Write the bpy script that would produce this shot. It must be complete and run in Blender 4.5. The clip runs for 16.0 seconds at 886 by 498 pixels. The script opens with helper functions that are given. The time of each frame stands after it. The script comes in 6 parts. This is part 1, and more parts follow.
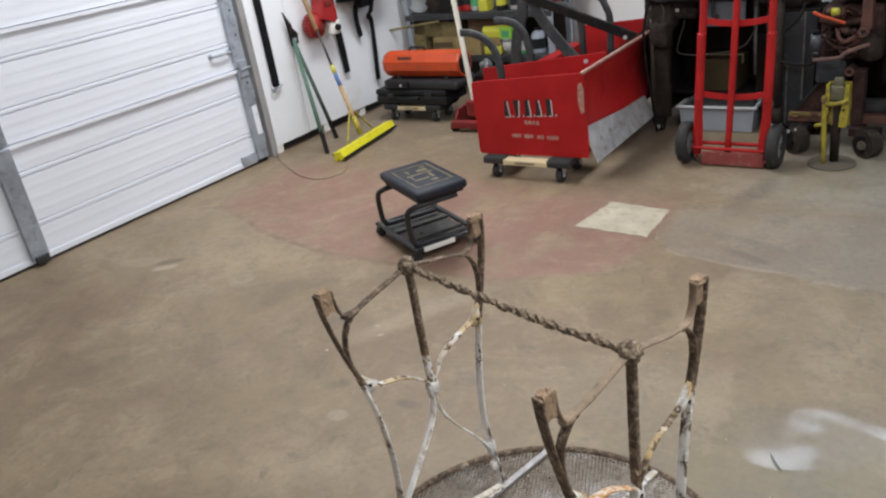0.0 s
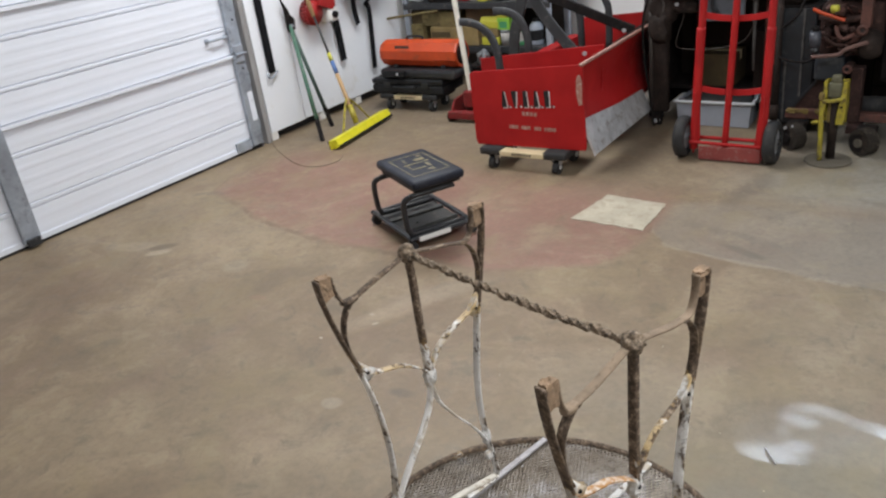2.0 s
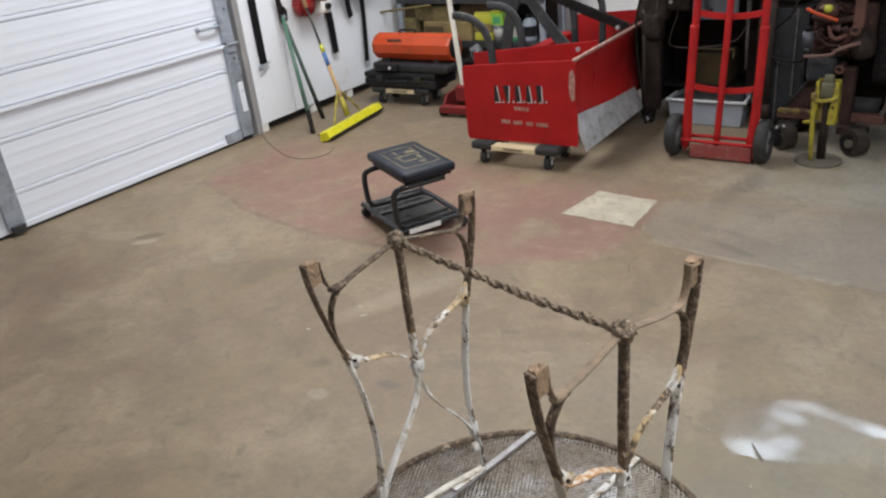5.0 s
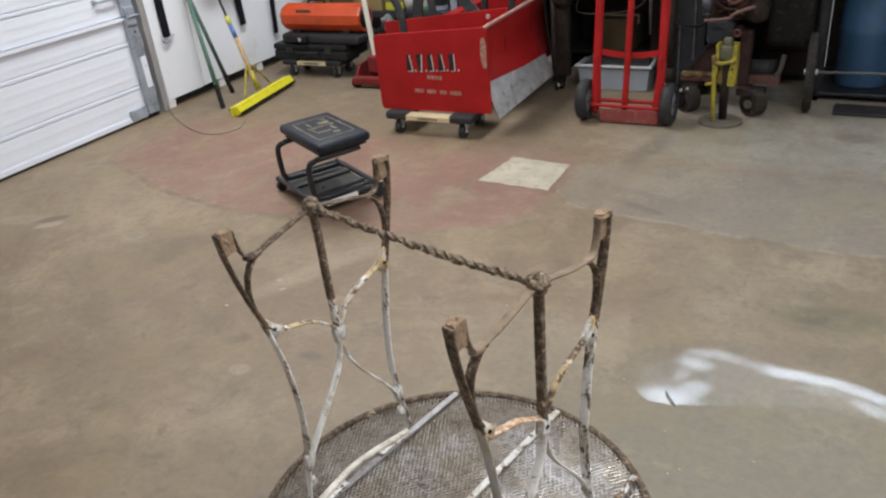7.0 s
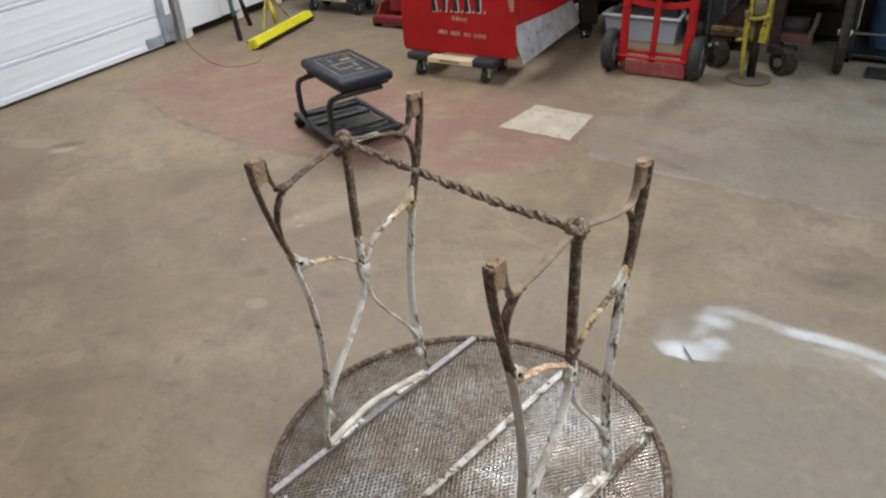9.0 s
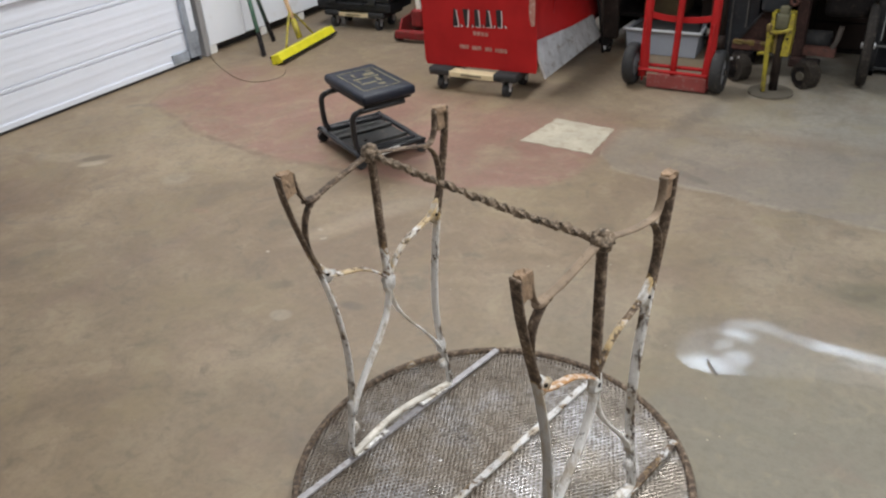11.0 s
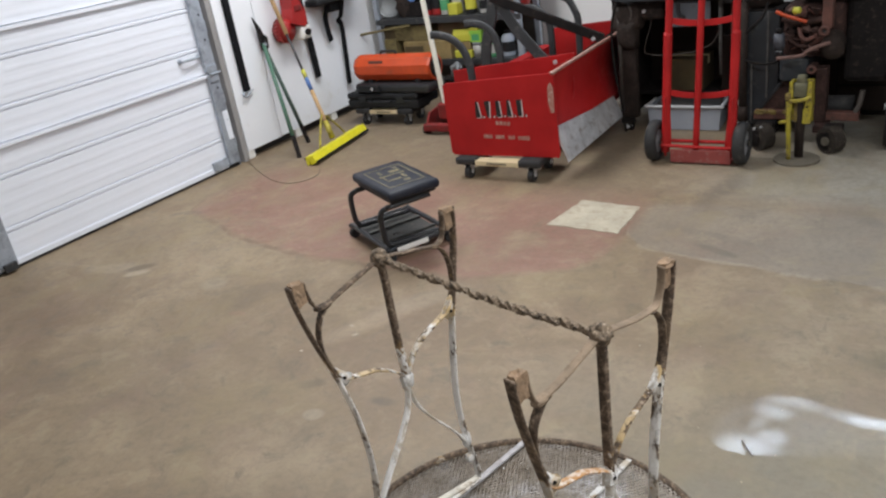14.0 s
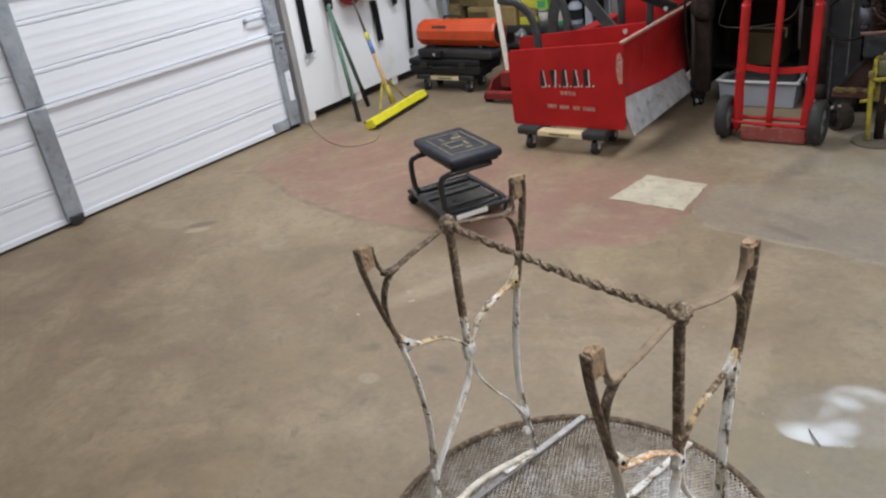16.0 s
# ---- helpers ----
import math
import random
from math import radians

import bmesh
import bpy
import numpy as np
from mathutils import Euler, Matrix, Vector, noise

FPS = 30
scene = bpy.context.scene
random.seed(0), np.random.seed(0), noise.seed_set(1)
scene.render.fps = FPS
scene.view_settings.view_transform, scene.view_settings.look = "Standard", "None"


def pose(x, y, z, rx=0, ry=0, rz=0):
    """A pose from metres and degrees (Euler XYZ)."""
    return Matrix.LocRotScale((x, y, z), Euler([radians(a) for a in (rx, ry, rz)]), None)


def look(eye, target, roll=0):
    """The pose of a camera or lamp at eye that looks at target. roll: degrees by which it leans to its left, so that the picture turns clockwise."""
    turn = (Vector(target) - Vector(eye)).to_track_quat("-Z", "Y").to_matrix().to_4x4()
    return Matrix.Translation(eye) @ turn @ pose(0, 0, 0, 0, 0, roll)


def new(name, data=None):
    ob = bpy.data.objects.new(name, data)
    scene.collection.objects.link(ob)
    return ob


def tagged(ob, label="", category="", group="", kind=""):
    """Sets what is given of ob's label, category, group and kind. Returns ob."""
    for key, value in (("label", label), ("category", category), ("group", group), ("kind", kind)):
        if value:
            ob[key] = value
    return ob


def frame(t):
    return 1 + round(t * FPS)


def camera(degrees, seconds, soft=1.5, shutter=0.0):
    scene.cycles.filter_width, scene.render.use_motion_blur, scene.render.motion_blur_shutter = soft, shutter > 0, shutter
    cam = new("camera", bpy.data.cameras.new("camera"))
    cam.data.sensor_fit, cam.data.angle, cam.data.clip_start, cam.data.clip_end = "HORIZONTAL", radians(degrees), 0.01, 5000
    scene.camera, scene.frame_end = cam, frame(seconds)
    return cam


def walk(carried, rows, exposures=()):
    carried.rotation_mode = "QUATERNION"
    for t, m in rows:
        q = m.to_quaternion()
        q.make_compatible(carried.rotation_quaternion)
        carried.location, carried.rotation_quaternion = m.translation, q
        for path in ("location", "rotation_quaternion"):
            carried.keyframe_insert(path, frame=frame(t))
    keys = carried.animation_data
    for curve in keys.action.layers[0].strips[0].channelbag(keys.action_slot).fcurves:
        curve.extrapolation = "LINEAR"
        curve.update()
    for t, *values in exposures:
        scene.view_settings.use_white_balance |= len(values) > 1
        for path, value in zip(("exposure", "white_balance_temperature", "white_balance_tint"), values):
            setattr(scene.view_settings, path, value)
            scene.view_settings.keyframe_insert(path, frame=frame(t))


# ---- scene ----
cam = camera(59.2, 16.0, soft=2.3)
PATH = [
    (0, (0.226, -0.077, 1.472), (-0.915, 1.338, 0.639), -8.9),
    (0.5, (0.214, -0.085, 1.482), (-0.973, 1.313, 0.683), -8.1),
    (1, (0.209, -0.085, 1.476), (-0.981, 1.301, 0.662), -7.9),
    (1.5, (0.203, -0.09, 1.468), (-0.962, 1.295, 0.615), -8.0),
    (2, (0.205, -0.084, 1.463), (-0.914, 1.335, 0.608), -7.6),
    (2.5, (0.213, -0.076, 1.455), (-0.887, 1.333, 0.557), -8.5),
    (3, (0.217, -0.087, 1.403), (-0.817, 1.283, 0.376), -4.8),
    (3.5, (0.214, -0.076, 1.417), (-0.813, 1.367, 0.489), -3.9),
    (4, (0.188, -0.078, 1.447), (-0.948, 1.347, 0.623), -5.7),
    (4.2, (0.195, -0.08, 1.437), (-0.909, 1.352, 0.583), -5.4),
    (6.3, (0.199, -0.079, 1.432), (-0.898, 1.35, 0.565), -7.5),
    (6.5, (0.208, -0.086, 1.422), (-0.836, 1.359, 0.514), -6.9),
    (7, (0.213, -0.091, 1.415), (-0.702, 1.419, 0.477), -5.9),
    (7.5, (0.192, -0.096, 1.404), (-0.682, 1.405, 0.412), -3.6),
    (8, (0.17, -0.1, 1.4), (-0.728, 1.363, 0.374), -3.5),
    (8.5, (0.16, -0.105, 1.395), (-0.736, 1.353, 0.36), -2.7),
    (9, (0.157, -0.108, 1.394), (-0.741, 1.337, 0.343), -3.3),
    (11.3, (0.154, -0.129, 1.402), (-0.816, 1.306, 0.401), -4.3),
    (11.5, (0.156, -0.125, 1.427), (-0.912, 1.301, 0.518), -6.4),
    (12, (0.171, -0.098, 1.436), (-0.994, 1.273, 0.561), -9.1),
    (12.5, (0.164, -0.082, 1.427), (-0.987, 1.282, 0.525), -8.4),
    (13, (0.181, -0.077, 1.43), (-0.915, 1.342, 0.545), -8.2),
    (13.5, (0.195, -0.109, 1.457), (-0.987, 1.297, 0.666), -7.4),
    (14, (0.242, -0.096, 1.445), (-0.849, 1.363, 0.62), -9.0),
    (14.5, (0.229, -0.103, 1.441), (-0.909, 1.306, 0.592), -8.7),
    (15, (0.191, -0.102, 1.439), (-1.0, 1.251, 0.572), -8.4),
    (15.5, (0.18, -0.096, 1.437), (-1.018, 1.241, 0.555), -7.8),
    (16, (0.19, -0.098, 1.434), (-0.991, 1.257, 0.556), -8.3),
]

walk(cam, [(t, look(eye, target, roll)) for t, eye, target, roll in PATH])

# ---- world, lamps ----
world = bpy.data.worlds.new("world")
scene.world = world
world.use_nodes = True
world.node_tree.nodes["Background"].inputs[0].default_value = (0.75, 0.85, 1.0, 1)
world.node_tree.nodes["Background"].inputs[1].default_value = 0.3

ROOM_W, ROOM_E, ROOM_S, ROOM_N, ROOM_H = -3.86, 3.2, -4.2, 5.45, 2.95
# fluorescent fixtures: x, y, height, length, width, turn, watts; the one over the back bench hangs lower
STRIPS = [(-2.5, 3.15, 2.83, 2.4, 0.62, 90, 93), (0.9, 1.3, 2.83, 2.4, 0.10, 0, 88), (-0.05, 5.20, 2.45, 2.4, 0.30, -5, 32), (1.1, -1.7, 2.83, 2.4, 0.10, 0, 33)]
for sx, sy, sz, sl, sw, turn, watts in STRIPS:
    lamp = bpy.data.lights.new("strip_lamp", "AREA")
    lamp.shape, lamp.size, lamp.size_y = "RECTANGLE", sl - 0.05, sw
    lamp.energy, lamp.color = watts, (0.965, 0.98, 1.0) if sz > 2.6 else (0.68, 0.82, 1.0)
    new("strip_lamp", lamp).matrix_world = pose(sx, sy, sz, 0, 0, turn)


# ---- materials ----
def ramp(nt, fac, stops):
    n = nt.nodes.new("ShaderNodeValToRGB")
    while len(n.color_ramp.elements) < len(stops):
        n.color_ramp.elements.new(0.5)
    for e, (p, c) in zip(n.color_ramp.elements, stops):
        e.position, e.color = p, (*c, 1) if len(c) == 3 else c
    nt.links.new(fac, n.inputs[0])
    return n.outputs[0]


def mixc(nt, fac, a, b, mode="MIX"):
    n = nt.nodes.new("ShaderNodeMix")
    n.data_type, n.blend_type = "RGBA", mode
    for sock, v in ((n.inputs[0], fac), (n.inputs[6], a), (n.inputs[7], b)):
        if isinstance(v, (int, float)):
            sock.default_value = v
        elif isinstance(v, tuple):
            sock.default_value = (*v, 1)
        else:
            nt.links.new(v, sock)
    return n.outputs[2]


def math_(nt, op, a, b=0.0, c=None, clamp=False):
    n = nt.nodes.new("ShaderNodeMath")
    n.operation, n.use_clamp = op, clamp
    for i, v in enumerate((a, b) if c is None else (a, b, c)):
        if isinstance(v, (int, float)):
            n.inputs[i].default_value = v
        else:
            nt.links.new(v, n.inputs[i])
    return n.outputs[0]


def noise_(nt, vec, scale, detail=4.0, rough=0.55, dist=0.0):
    n = nt.nodes.new("ShaderNodeTexNoise")
    n.inputs["Scale"].default_value, n.inputs["Detail"].default_value = scale, detail
    n.inputs["Roughness"].default_value, n.inputs["Distortion"].default_value = rough, dist
    nt.links.new(vec, n.inputs["Vector"])
    return n.outputs[0]


def base(name):
    m = bpy.data.materials.new(name)
    m.use_nodes = True
    nt = m.node_tree
    bsdf = nt.nodes["Principled BSDF"]
    co = nt.nodes.new("ShaderNodeTexCoord").outputs["Object"]
    return m, nt, bsdf, co


def bump(nt, bsdf, height, strength, distance=0.01):
    n = nt.nodes.new("ShaderNodeBump")
    n.inputs["Strength"].default_value, n.inputs["Distance"].default_value = strength, distance
    nt.links.new(height, n.inputs["Height"])
    nt.links.new(n.outputs[0], bsdf.inputs["Normal"])


def plain(name, c, rough=0.5, metal=0.0, var=0.25, scale=9.0, grain=90.0, bumps=0.15, dirt=None, dirt_amount=0.5, rvar=0.15, spec=0.5):
    """A surface with grain, larger tone patches and, if given, dirt of another colour."""
    m, nt, bsdf, co = base(name)
    big, fine = noise_(nt, co, scale), noise_(nt, co, grain, 3)
    dark = tuple(v * (1 - var) for v in c)
    lite = tuple(min(1, v * (1 + var * 0.6)) for v in c)
    col = ramp(nt, big, [(0.3, dark), (0.7, lite)])
    col = mixc(nt, ramp(nt, fine, [(0.35, (0, 0, 0)), (0.75, (0.35, 0.35, 0.35))]), col, dark)
    if dirt:
        d = ramp(nt, noise_(nt, co, scale * 2.3, 8, 0.7), [(0.62 - 0.25 * dirt_amount, (0, 0, 0)), (0.78 - 0.2 * dirt_amount, (1, 1, 1))])
        col = mixc(nt, d, col, dirt)
    nt.links.new(col, bsdf.inputs["Base Color"])
    nt.links.new(math_(nt, "MULTIPLY_ADD", big, rvar * 2, rough - rvar, clamp=True), bsdf.inputs["Roughness"])
    bsdf.inputs["Metallic"].default_value = metal
    bsdf.inputs["Specular IOR Level"].default_value = spec
    if bumps:
        bump(nt, bsdf, fine, bumps, 0.003)
    return m


def blob(nt, co, cx, cy, rx, ry, soft=0.3, turn=0.0, warp=None, amount=0.0):
    """1 inside an uneven oval on the floor, 0 outside it."""
    mp = nt.nodes.new("ShaderNodeMapping")
    mp.vector_type = "TEXTURE"
    mp.inputs["Location"].default_value = (cx, cy, 0)
    mp.inputs["Rotation"].default_value = (0, 0, radians(turn))
    mp.inputs["Scale"].default_value = (rx, ry, 1)
    nt.links.new(co, mp.inputs[0])
    ln = nt.nodes.new("ShaderNodeVectorMath")
    ln.operation = "LENGTH"
    nt.links.new(mp.outputs[0], ln.inputs[0])
    d = ln.outputs["Value"]
    if warp is not None:
        d = math_(nt, "ADD", d, math_(nt, "MULTIPLY", math_(nt, "SUBTRACT", warp, 0.5), amount))
    n = nt.nodes.new("ShaderNodeMapRange")
    n.interpolation_type = "SMOOTHSTEP"
    for k, v in (("From Min", 1 - soft), ("From Max", 1 + soft), ("To Min", 1.0), ("To Max", 0.0)):
        n.inputs[k].default_value = v
    nt.links.new(d, n.inputs[0])
    return n.outputs[0]


def smooth(nt, v, lo, hi):
    """0 below lo, 1 above hi, smooth between; turned round when lo is the larger."""
    n = nt.nodes.new("ShaderNodeMapRange")
    n.interpolation_type = "SMOOTHSTEP"
    flip = lo > hi
    for k, q in (("From Min", min(lo, hi)), ("From Max", max(lo, hi)), ("To Min", 1.0 if flip else 0.0), ("To Max", 0.0 if flip else 1.0)):
        n.inputs[k].default_value = q
    nt.links.new(v, n.inputs[0])
    return n.outputs[0]


def edge_line(nt, x, pts):
    """The y of a drawn line through pts at a given x."""
    (xa, xb), (ya, yb) = (pts[0][0], pts[-1][0]), (min(p[1] for p in pts) - 0.01, max(p[1] for p in pts) + 0.01)
    t = math_(nt, "DIVIDE", math_(nt, "SUBTRACT", x, xa), xb - xa)
    v = ramp(nt, t, [((px - xa) / (xb - xa), ((py - ya) / (yb - ya),) * 3) for px, py in pts])
    return math_(nt, "MULTIPLY_ADD", v, yb - ya, ya)


def concrete():
    m, nt, bsdf, co = base("stained_concrete")
    sep = nt.nodes.new("ShaderNodeSeparateXYZ")
    nt.links.new(co, sep.inputs[0])
    X, Y = sep.outputs[0], sep.outputs[1]

    def mul(*v):
        r = v[0]
        for q in v[1:]:
            r = math_(nt, "MULTIPLY", r, q)
        return r

    big, mid, fine, warp = noise_(nt, co, 0.8, 5, 0.6), noise_(nt, co, 3.2, 8, 0.62, 0.4), noise_(nt, co, 42, 6, 0.7), noise_(nt, co, 2.0, 5)
    patch, mottle = noise_(nt, co, 1.7, 7, 0.66, 1.2), noise_(nt, co, 7.5, 9, 0.74, 0.9)
    wob = math_(nt, "MULTIPLY", math_(nt, "SUBTRACT", mottle, 0.5), 0.10)
    Yw = math_(nt, "ADD", Y, wob)
    # brown and olive ground tones, drifting into one another
    col = ramp(nt, big, [(0.32, (0.178, 0.123, 0.080)), (0.50, (0.211, 0.157, 0.100)), (0.66, (0.246, 0.192, 0.127))])
    col = mixc(nt, mul(smooth(nt, patch, 0.49, 0.66), 0.58), col, (0.298, 0.225, 0.147))
    col = mixc(nt, mul(smooth(nt, patch, 0.46, 0.31), 0.55), col, (0.137, 0.100, 0.067))
    col = mixc(nt, mul(smooth(nt, mid, 0.51, 0.70), 0.45), col, (0.326, 0.253, 0.169))
    col = mixc(nt, mul(smooth(nt, mottle, 0.47, 0.33), 0.58), col, (0.109, 0.086, 0.056))
    col = mixc(nt, mul(smooth(nt, mottle, 0.60, 0.74), 0.35), col, (0.342, 0.284, 0.195))
    # darker, dusty ground towards the back
    col = mixc(nt, mul(smooth(nt, Yw, 3.1, 3.9), smooth(nt, X, -0.5, -1.3), 0.5), col, (0.155, 0.127, 0.099))
    # greyer ground at the back towards the engine, paled to stand in for lamp light
    col = mixc(nt, mul(smooth(nt, Yw, 3.15, 3.5), smooth(nt, X, -1.1, -0.4), 0.76), col, ramp(nt, mottle, [(0.3, (0.225, 0.204, 0.168)), (0.55, (0.310, 0.289, 0.245)), (0.75, (0.375, 0.35, 0.298))]))
    # faded red paint with a crisp front edge
    low = edge_line(nt, X, [(-3.65, 3.0), (-3.43, 2.48), (-3.13, 2.39), (-2.84, 2.288), (-2.57, 2.234), (-2.33, 2.205), (-2.14, 2.206), (-1.90, 2.225), (-1.41, 2.234), (-1.22, 2.353), (-1.04, 2.434), (-0.96, 2.58), (-0.92, 2.76), (-0.85, 3.3)])
    d = math_(nt, "SUBTRACT", Yw, low)
    inside = mul(smooth(nt, d, -0.03, 0.05), smooth(nt, Yw, 3.42, 2.95), smooth(nt, X, -3.62, -3.3), smooth(nt, X, -0.90, -1.02))
    redc = ramp(nt, patch, [(0.3, (0.192, 0.094, 0.072)), (0.7, (0.275, 0.156, 0.122))])
    wear = math_(nt, "SUBTRACT", 0.84, mul(smooth(nt, mid, 0.46, 0.68), 0.6))
    col = mixc(nt, mul(inside, wear), col, redc)
    rim = mul(smooth(nt, math_(nt, "ABSOLUTE", d), 0.030, 0.004), smooth(nt, X, -1.1, -2.0), smooth(nt, mid, 0.35, 0.55))
    col = mixc(nt, mul(rim, 0.55, smooth(nt, X, -3.6, -3.3)), col, (0.115, 0.070, 0.048))
    # cleaner grey slab beside the pale patch, with a scuffed edge
    low2 = edge_line(nt, X, [(-1.0, 3.10), (-0.958, 2.83), (-0.84, 2.71), (-0.77, 2.692), (-0.63, 2.673), (-0.40, 2.66), (-0.135, 2.618), (0.19, 2.62), (0.70, 2.68), (1.60, 2.82), (3.4, 3.0)])
    top2 = edge_line(nt, X, [(-1.0, 3.13), (-0.80, 3.19), (-0.54, 3.215), (-0.10, 3.22), (0.60, 3.33), (3.4, 3.6)])
    wob2 = math_(nt, "MULTIPLY", math_(nt, "SUBTRACT", mid, 0.5), 0.10)
    Y2 = math_(nt, "ADD", Y, wob2)
    d2 = math_(nt, "SUBTRACT", Y2, low2)
    slab = mul(smooth(nt, d2, -0.008, 0.012), smooth(nt, math_(nt, "SUBTRACT", Y2, top2), 0.05, -0.05), smooth(nt, X, -1.0, -0.90))
    slabc = ramp(nt, mottle, [(0.3, (0.190, 0.168, 0.142)), (0.55, (0.238, 0.217, 0.190)), (0.75, (0.285, 0.262, 0.228))])
    col = mixc(nt, mul(slab, 0.44), col, slabc)
    lip = mul(smooth(nt, math_(nt, "ABSOLUTE", d2), 0.020, 0.003), smooth(nt, mottle, 0.42, 0.56), smooth(nt, X, -1.0, -0.92))
    col = mixc(nt, mul(lip, 0.42), col, (0.36, 0.315, 0.245))
    # pale scuffs, rubbed spots, oil stains and one painted shadow streak
    for cx, cy, rx, ry, a, tint, soft, turn in (
            (-1.40, 1.278, 0.034, 0.028, 0.36, (0.40, 0.35, 0.27), 0.25, 20), (-1.57, 1.84, 0.20, 0.05, 0.48, (0.38, 0.30, 0.21), 0.6, 62), (-1.50, 2.02, 0.20, 0.06, 0.35, (0.34, 0.29, 0.22), 0.6, 50),
            (-1.585, 1.722, 0.012, 0.007, 0.6, (0.52, 0.47, 0.40), 0.3, 50), (-1.71, 1.558, 0.007, 0.005, 0.6, (0.55, 0.50, 0.42), 0.3, 0), (-1.64, 1.77, 0.012, 0.008, 0.4, (0.45, 0.41, 0.34), 0.3, 0),
            (-3.20, 1.80, 0.16, 0.05, 0.55, (0.33, 0.27, 0.20), 0.5, 20), (-3.02, 1.80, 0.055, 0.025, 0.7, (0.40, 0.34, 0.26), 0.4, 42), (-3.06, 1.85, 0.075, 0.03, 0.75, (0.115, 0.085, 0.055), 0.35, 42),
            (-3.45, 1.76, 0.22, 0.010, 0.25, (0.34, 0.28, 0.21), 0.6, 8), (-2.52, 1.85, 0.06, 0.05, 0.45, (0.32, 0.28, 0.21), 0.5, 0), (-2.18, 1.68, 0.04, 0.018, 0.5, (0.27, 0.15, 0.11), 0.5, 10),
            (-1.23, 1.42, 0.045, 0.02, 0.55, (0.10, 0.08, 0.06), 0.5, 10), (-1.52, 1.41, 0.05, 0.025, 0.45, (0.105, 0.082, 0.06), 0.5, 40),
            (-0.55, 2.76, 0.10, 0.022, 0.7, (0.135, 0.115, 0.09), 0.5, -22), (-0.62, 2.90, 0.22, 0.03, 0.35, (0.15, 0.13, 0.105), 0.6, -12),
            (0.20, 2.17, 0.14, 0.08, 0.80, (0.105, 0.088, 0.056), 0.5, 10), (0.17, 3.76, 0.09, 0.06, 0.6, (0.13, 0.11, 0.09), 0.4, 0), (-0.46, 3.83, 0.13, 0.10, 0.55, (0.10, 0.085, 0.06), 0.35, 0),
            # the first blob paints the shadow in front of the hand truck's right wheel
            (-0.70, 3.42, 0.05, 0.22, 0.5, (0.12, 0.10, 0.08), 0.7, -10), (0.06, 1.45, 0.10, 0.04, 0.40, (0.155, 0.125, 0.07), 0.6, 10), (0.22, 1.40, 0.05, 0.02, 0.45, (0.12, 0.09, 0.06), 0.5, 0),
            (-0.60, 1.78, 0.30, 0.16, 0.30, (0.30, 0.25, 0.19), 0.6, 15), (0.25, 1.25, 0.80, 0.55, 0.75, (0.196, 0.180, 0.138), 0.6, 0), (-2.30, 1.20, 0.35, 0.18, 0.25, (0.14, 0.11, 0.08), 0.7, 30)):
        col = mixc(nt, math_(nt, "MULTIPLY", blob(nt, co, cx, cy, rx, ry, soft, turn, mid, 1.1), a), col, tint)
    col = mixc(nt, ramp(nt, fine, [(0.3, (0.34, 0.34, 0.34)), (0.55, (0, 0, 0))]), col, (0.115, 0.092, 0.064))
    col = mixc(nt, mul(smooth(nt, noise_(nt, co, 2.7, 5, 0.6, 0.8), 0.50, 0.66), 0.34), col, (0.250, 0.198, 0.108))
    blotch = noise_(nt, co, 12.5, 5, 0.6, 0.8)
    col = mixc(nt, mul(smooth(nt, blotch, 0.52, 0.63), smooth(nt, patch, 0.40, 0.58), 0.30), col, (0.305, 0.255, 0.165))
    col = mixc(nt, mul(smooth(nt, blotch, 0.46, 0.36), smooth(nt, big, 0.42, 0.58), 0.28), col, (0.140, 0.112, 0.076))
    col = mixc(nt, mul(smooth(nt, noise_(nt, co, 4.1, 5, 0.65, 0.5), 0.52, 0.68), 0.30), col, (0.205, 0.140, 0.104))
    col = mixc(nt, 1.0, col, mixc(nt, smooth(nt, X, -1.1, 0.2), (1.012, 1.0, 0.972), (0.962, 1.0, 1.035)), "MULTIPLY")
    nt.links.new(col, bsdf.inputs["Base Color"])
    nt.links.new(ramp(nt, mottle, [(0.3, (0.44, 0.44, 0.44)), (0.7, (0.66, 0.66, 0.66))]), bsdf.inputs["Roughness"])
    bump(nt, bsdf, math_(nt, "ADD", math_(nt, "MULTIPLY", fine, 0.4), mid), 0.12, 0.012)
    # a film of water in a shallow dip, its near shore sharp
    shore = edge_line(nt, X, [(-0.31, 1.78), (-0.26, 1.635), (-0.212, 1.597), (-0.15, 1.600), (-0.068, 1.632), (0.0, 1.655), (0.10, 1.700), (0.30, 1.725), (1.6, 1.60)])
    ds = math_(nt, "SUBTRACT", math_(nt, "ADD", Y, math_(nt, "MULTIPLY", math_(nt, "SUBTRACT", mottle, 0.5), 0.02)), shore)
    inside = mul(smooth(nt, ds, -0.003, 0.006), smooth(nt, X, -0.29, -0.24))
    # deepest along a curved trough, with pools by the shore; the rest is a thin damp film
    mid_y = edge_line(nt, X, [(-0.26, 1.74), (-0.20, 1.815), (-0.15, 1.860), (-0.08, 1.876), (0.0, 1.858), (0.08, 1.850), (0.16, 1.853), (0.24, 1.850), (0.31, 1.836), (0.37, 1.808), (0.42, 1.76), (0.55, 1.64), (1.6, 1.5)])
    off = math_(nt, "ABSOLUTE", math_(nt, "SUBTRACT", math_(nt, "ADD", Y, math_(nt, "MULTIPLY", math_(nt, "SUBTRACT", mottle, 0.5), 0.035)), mid_y))
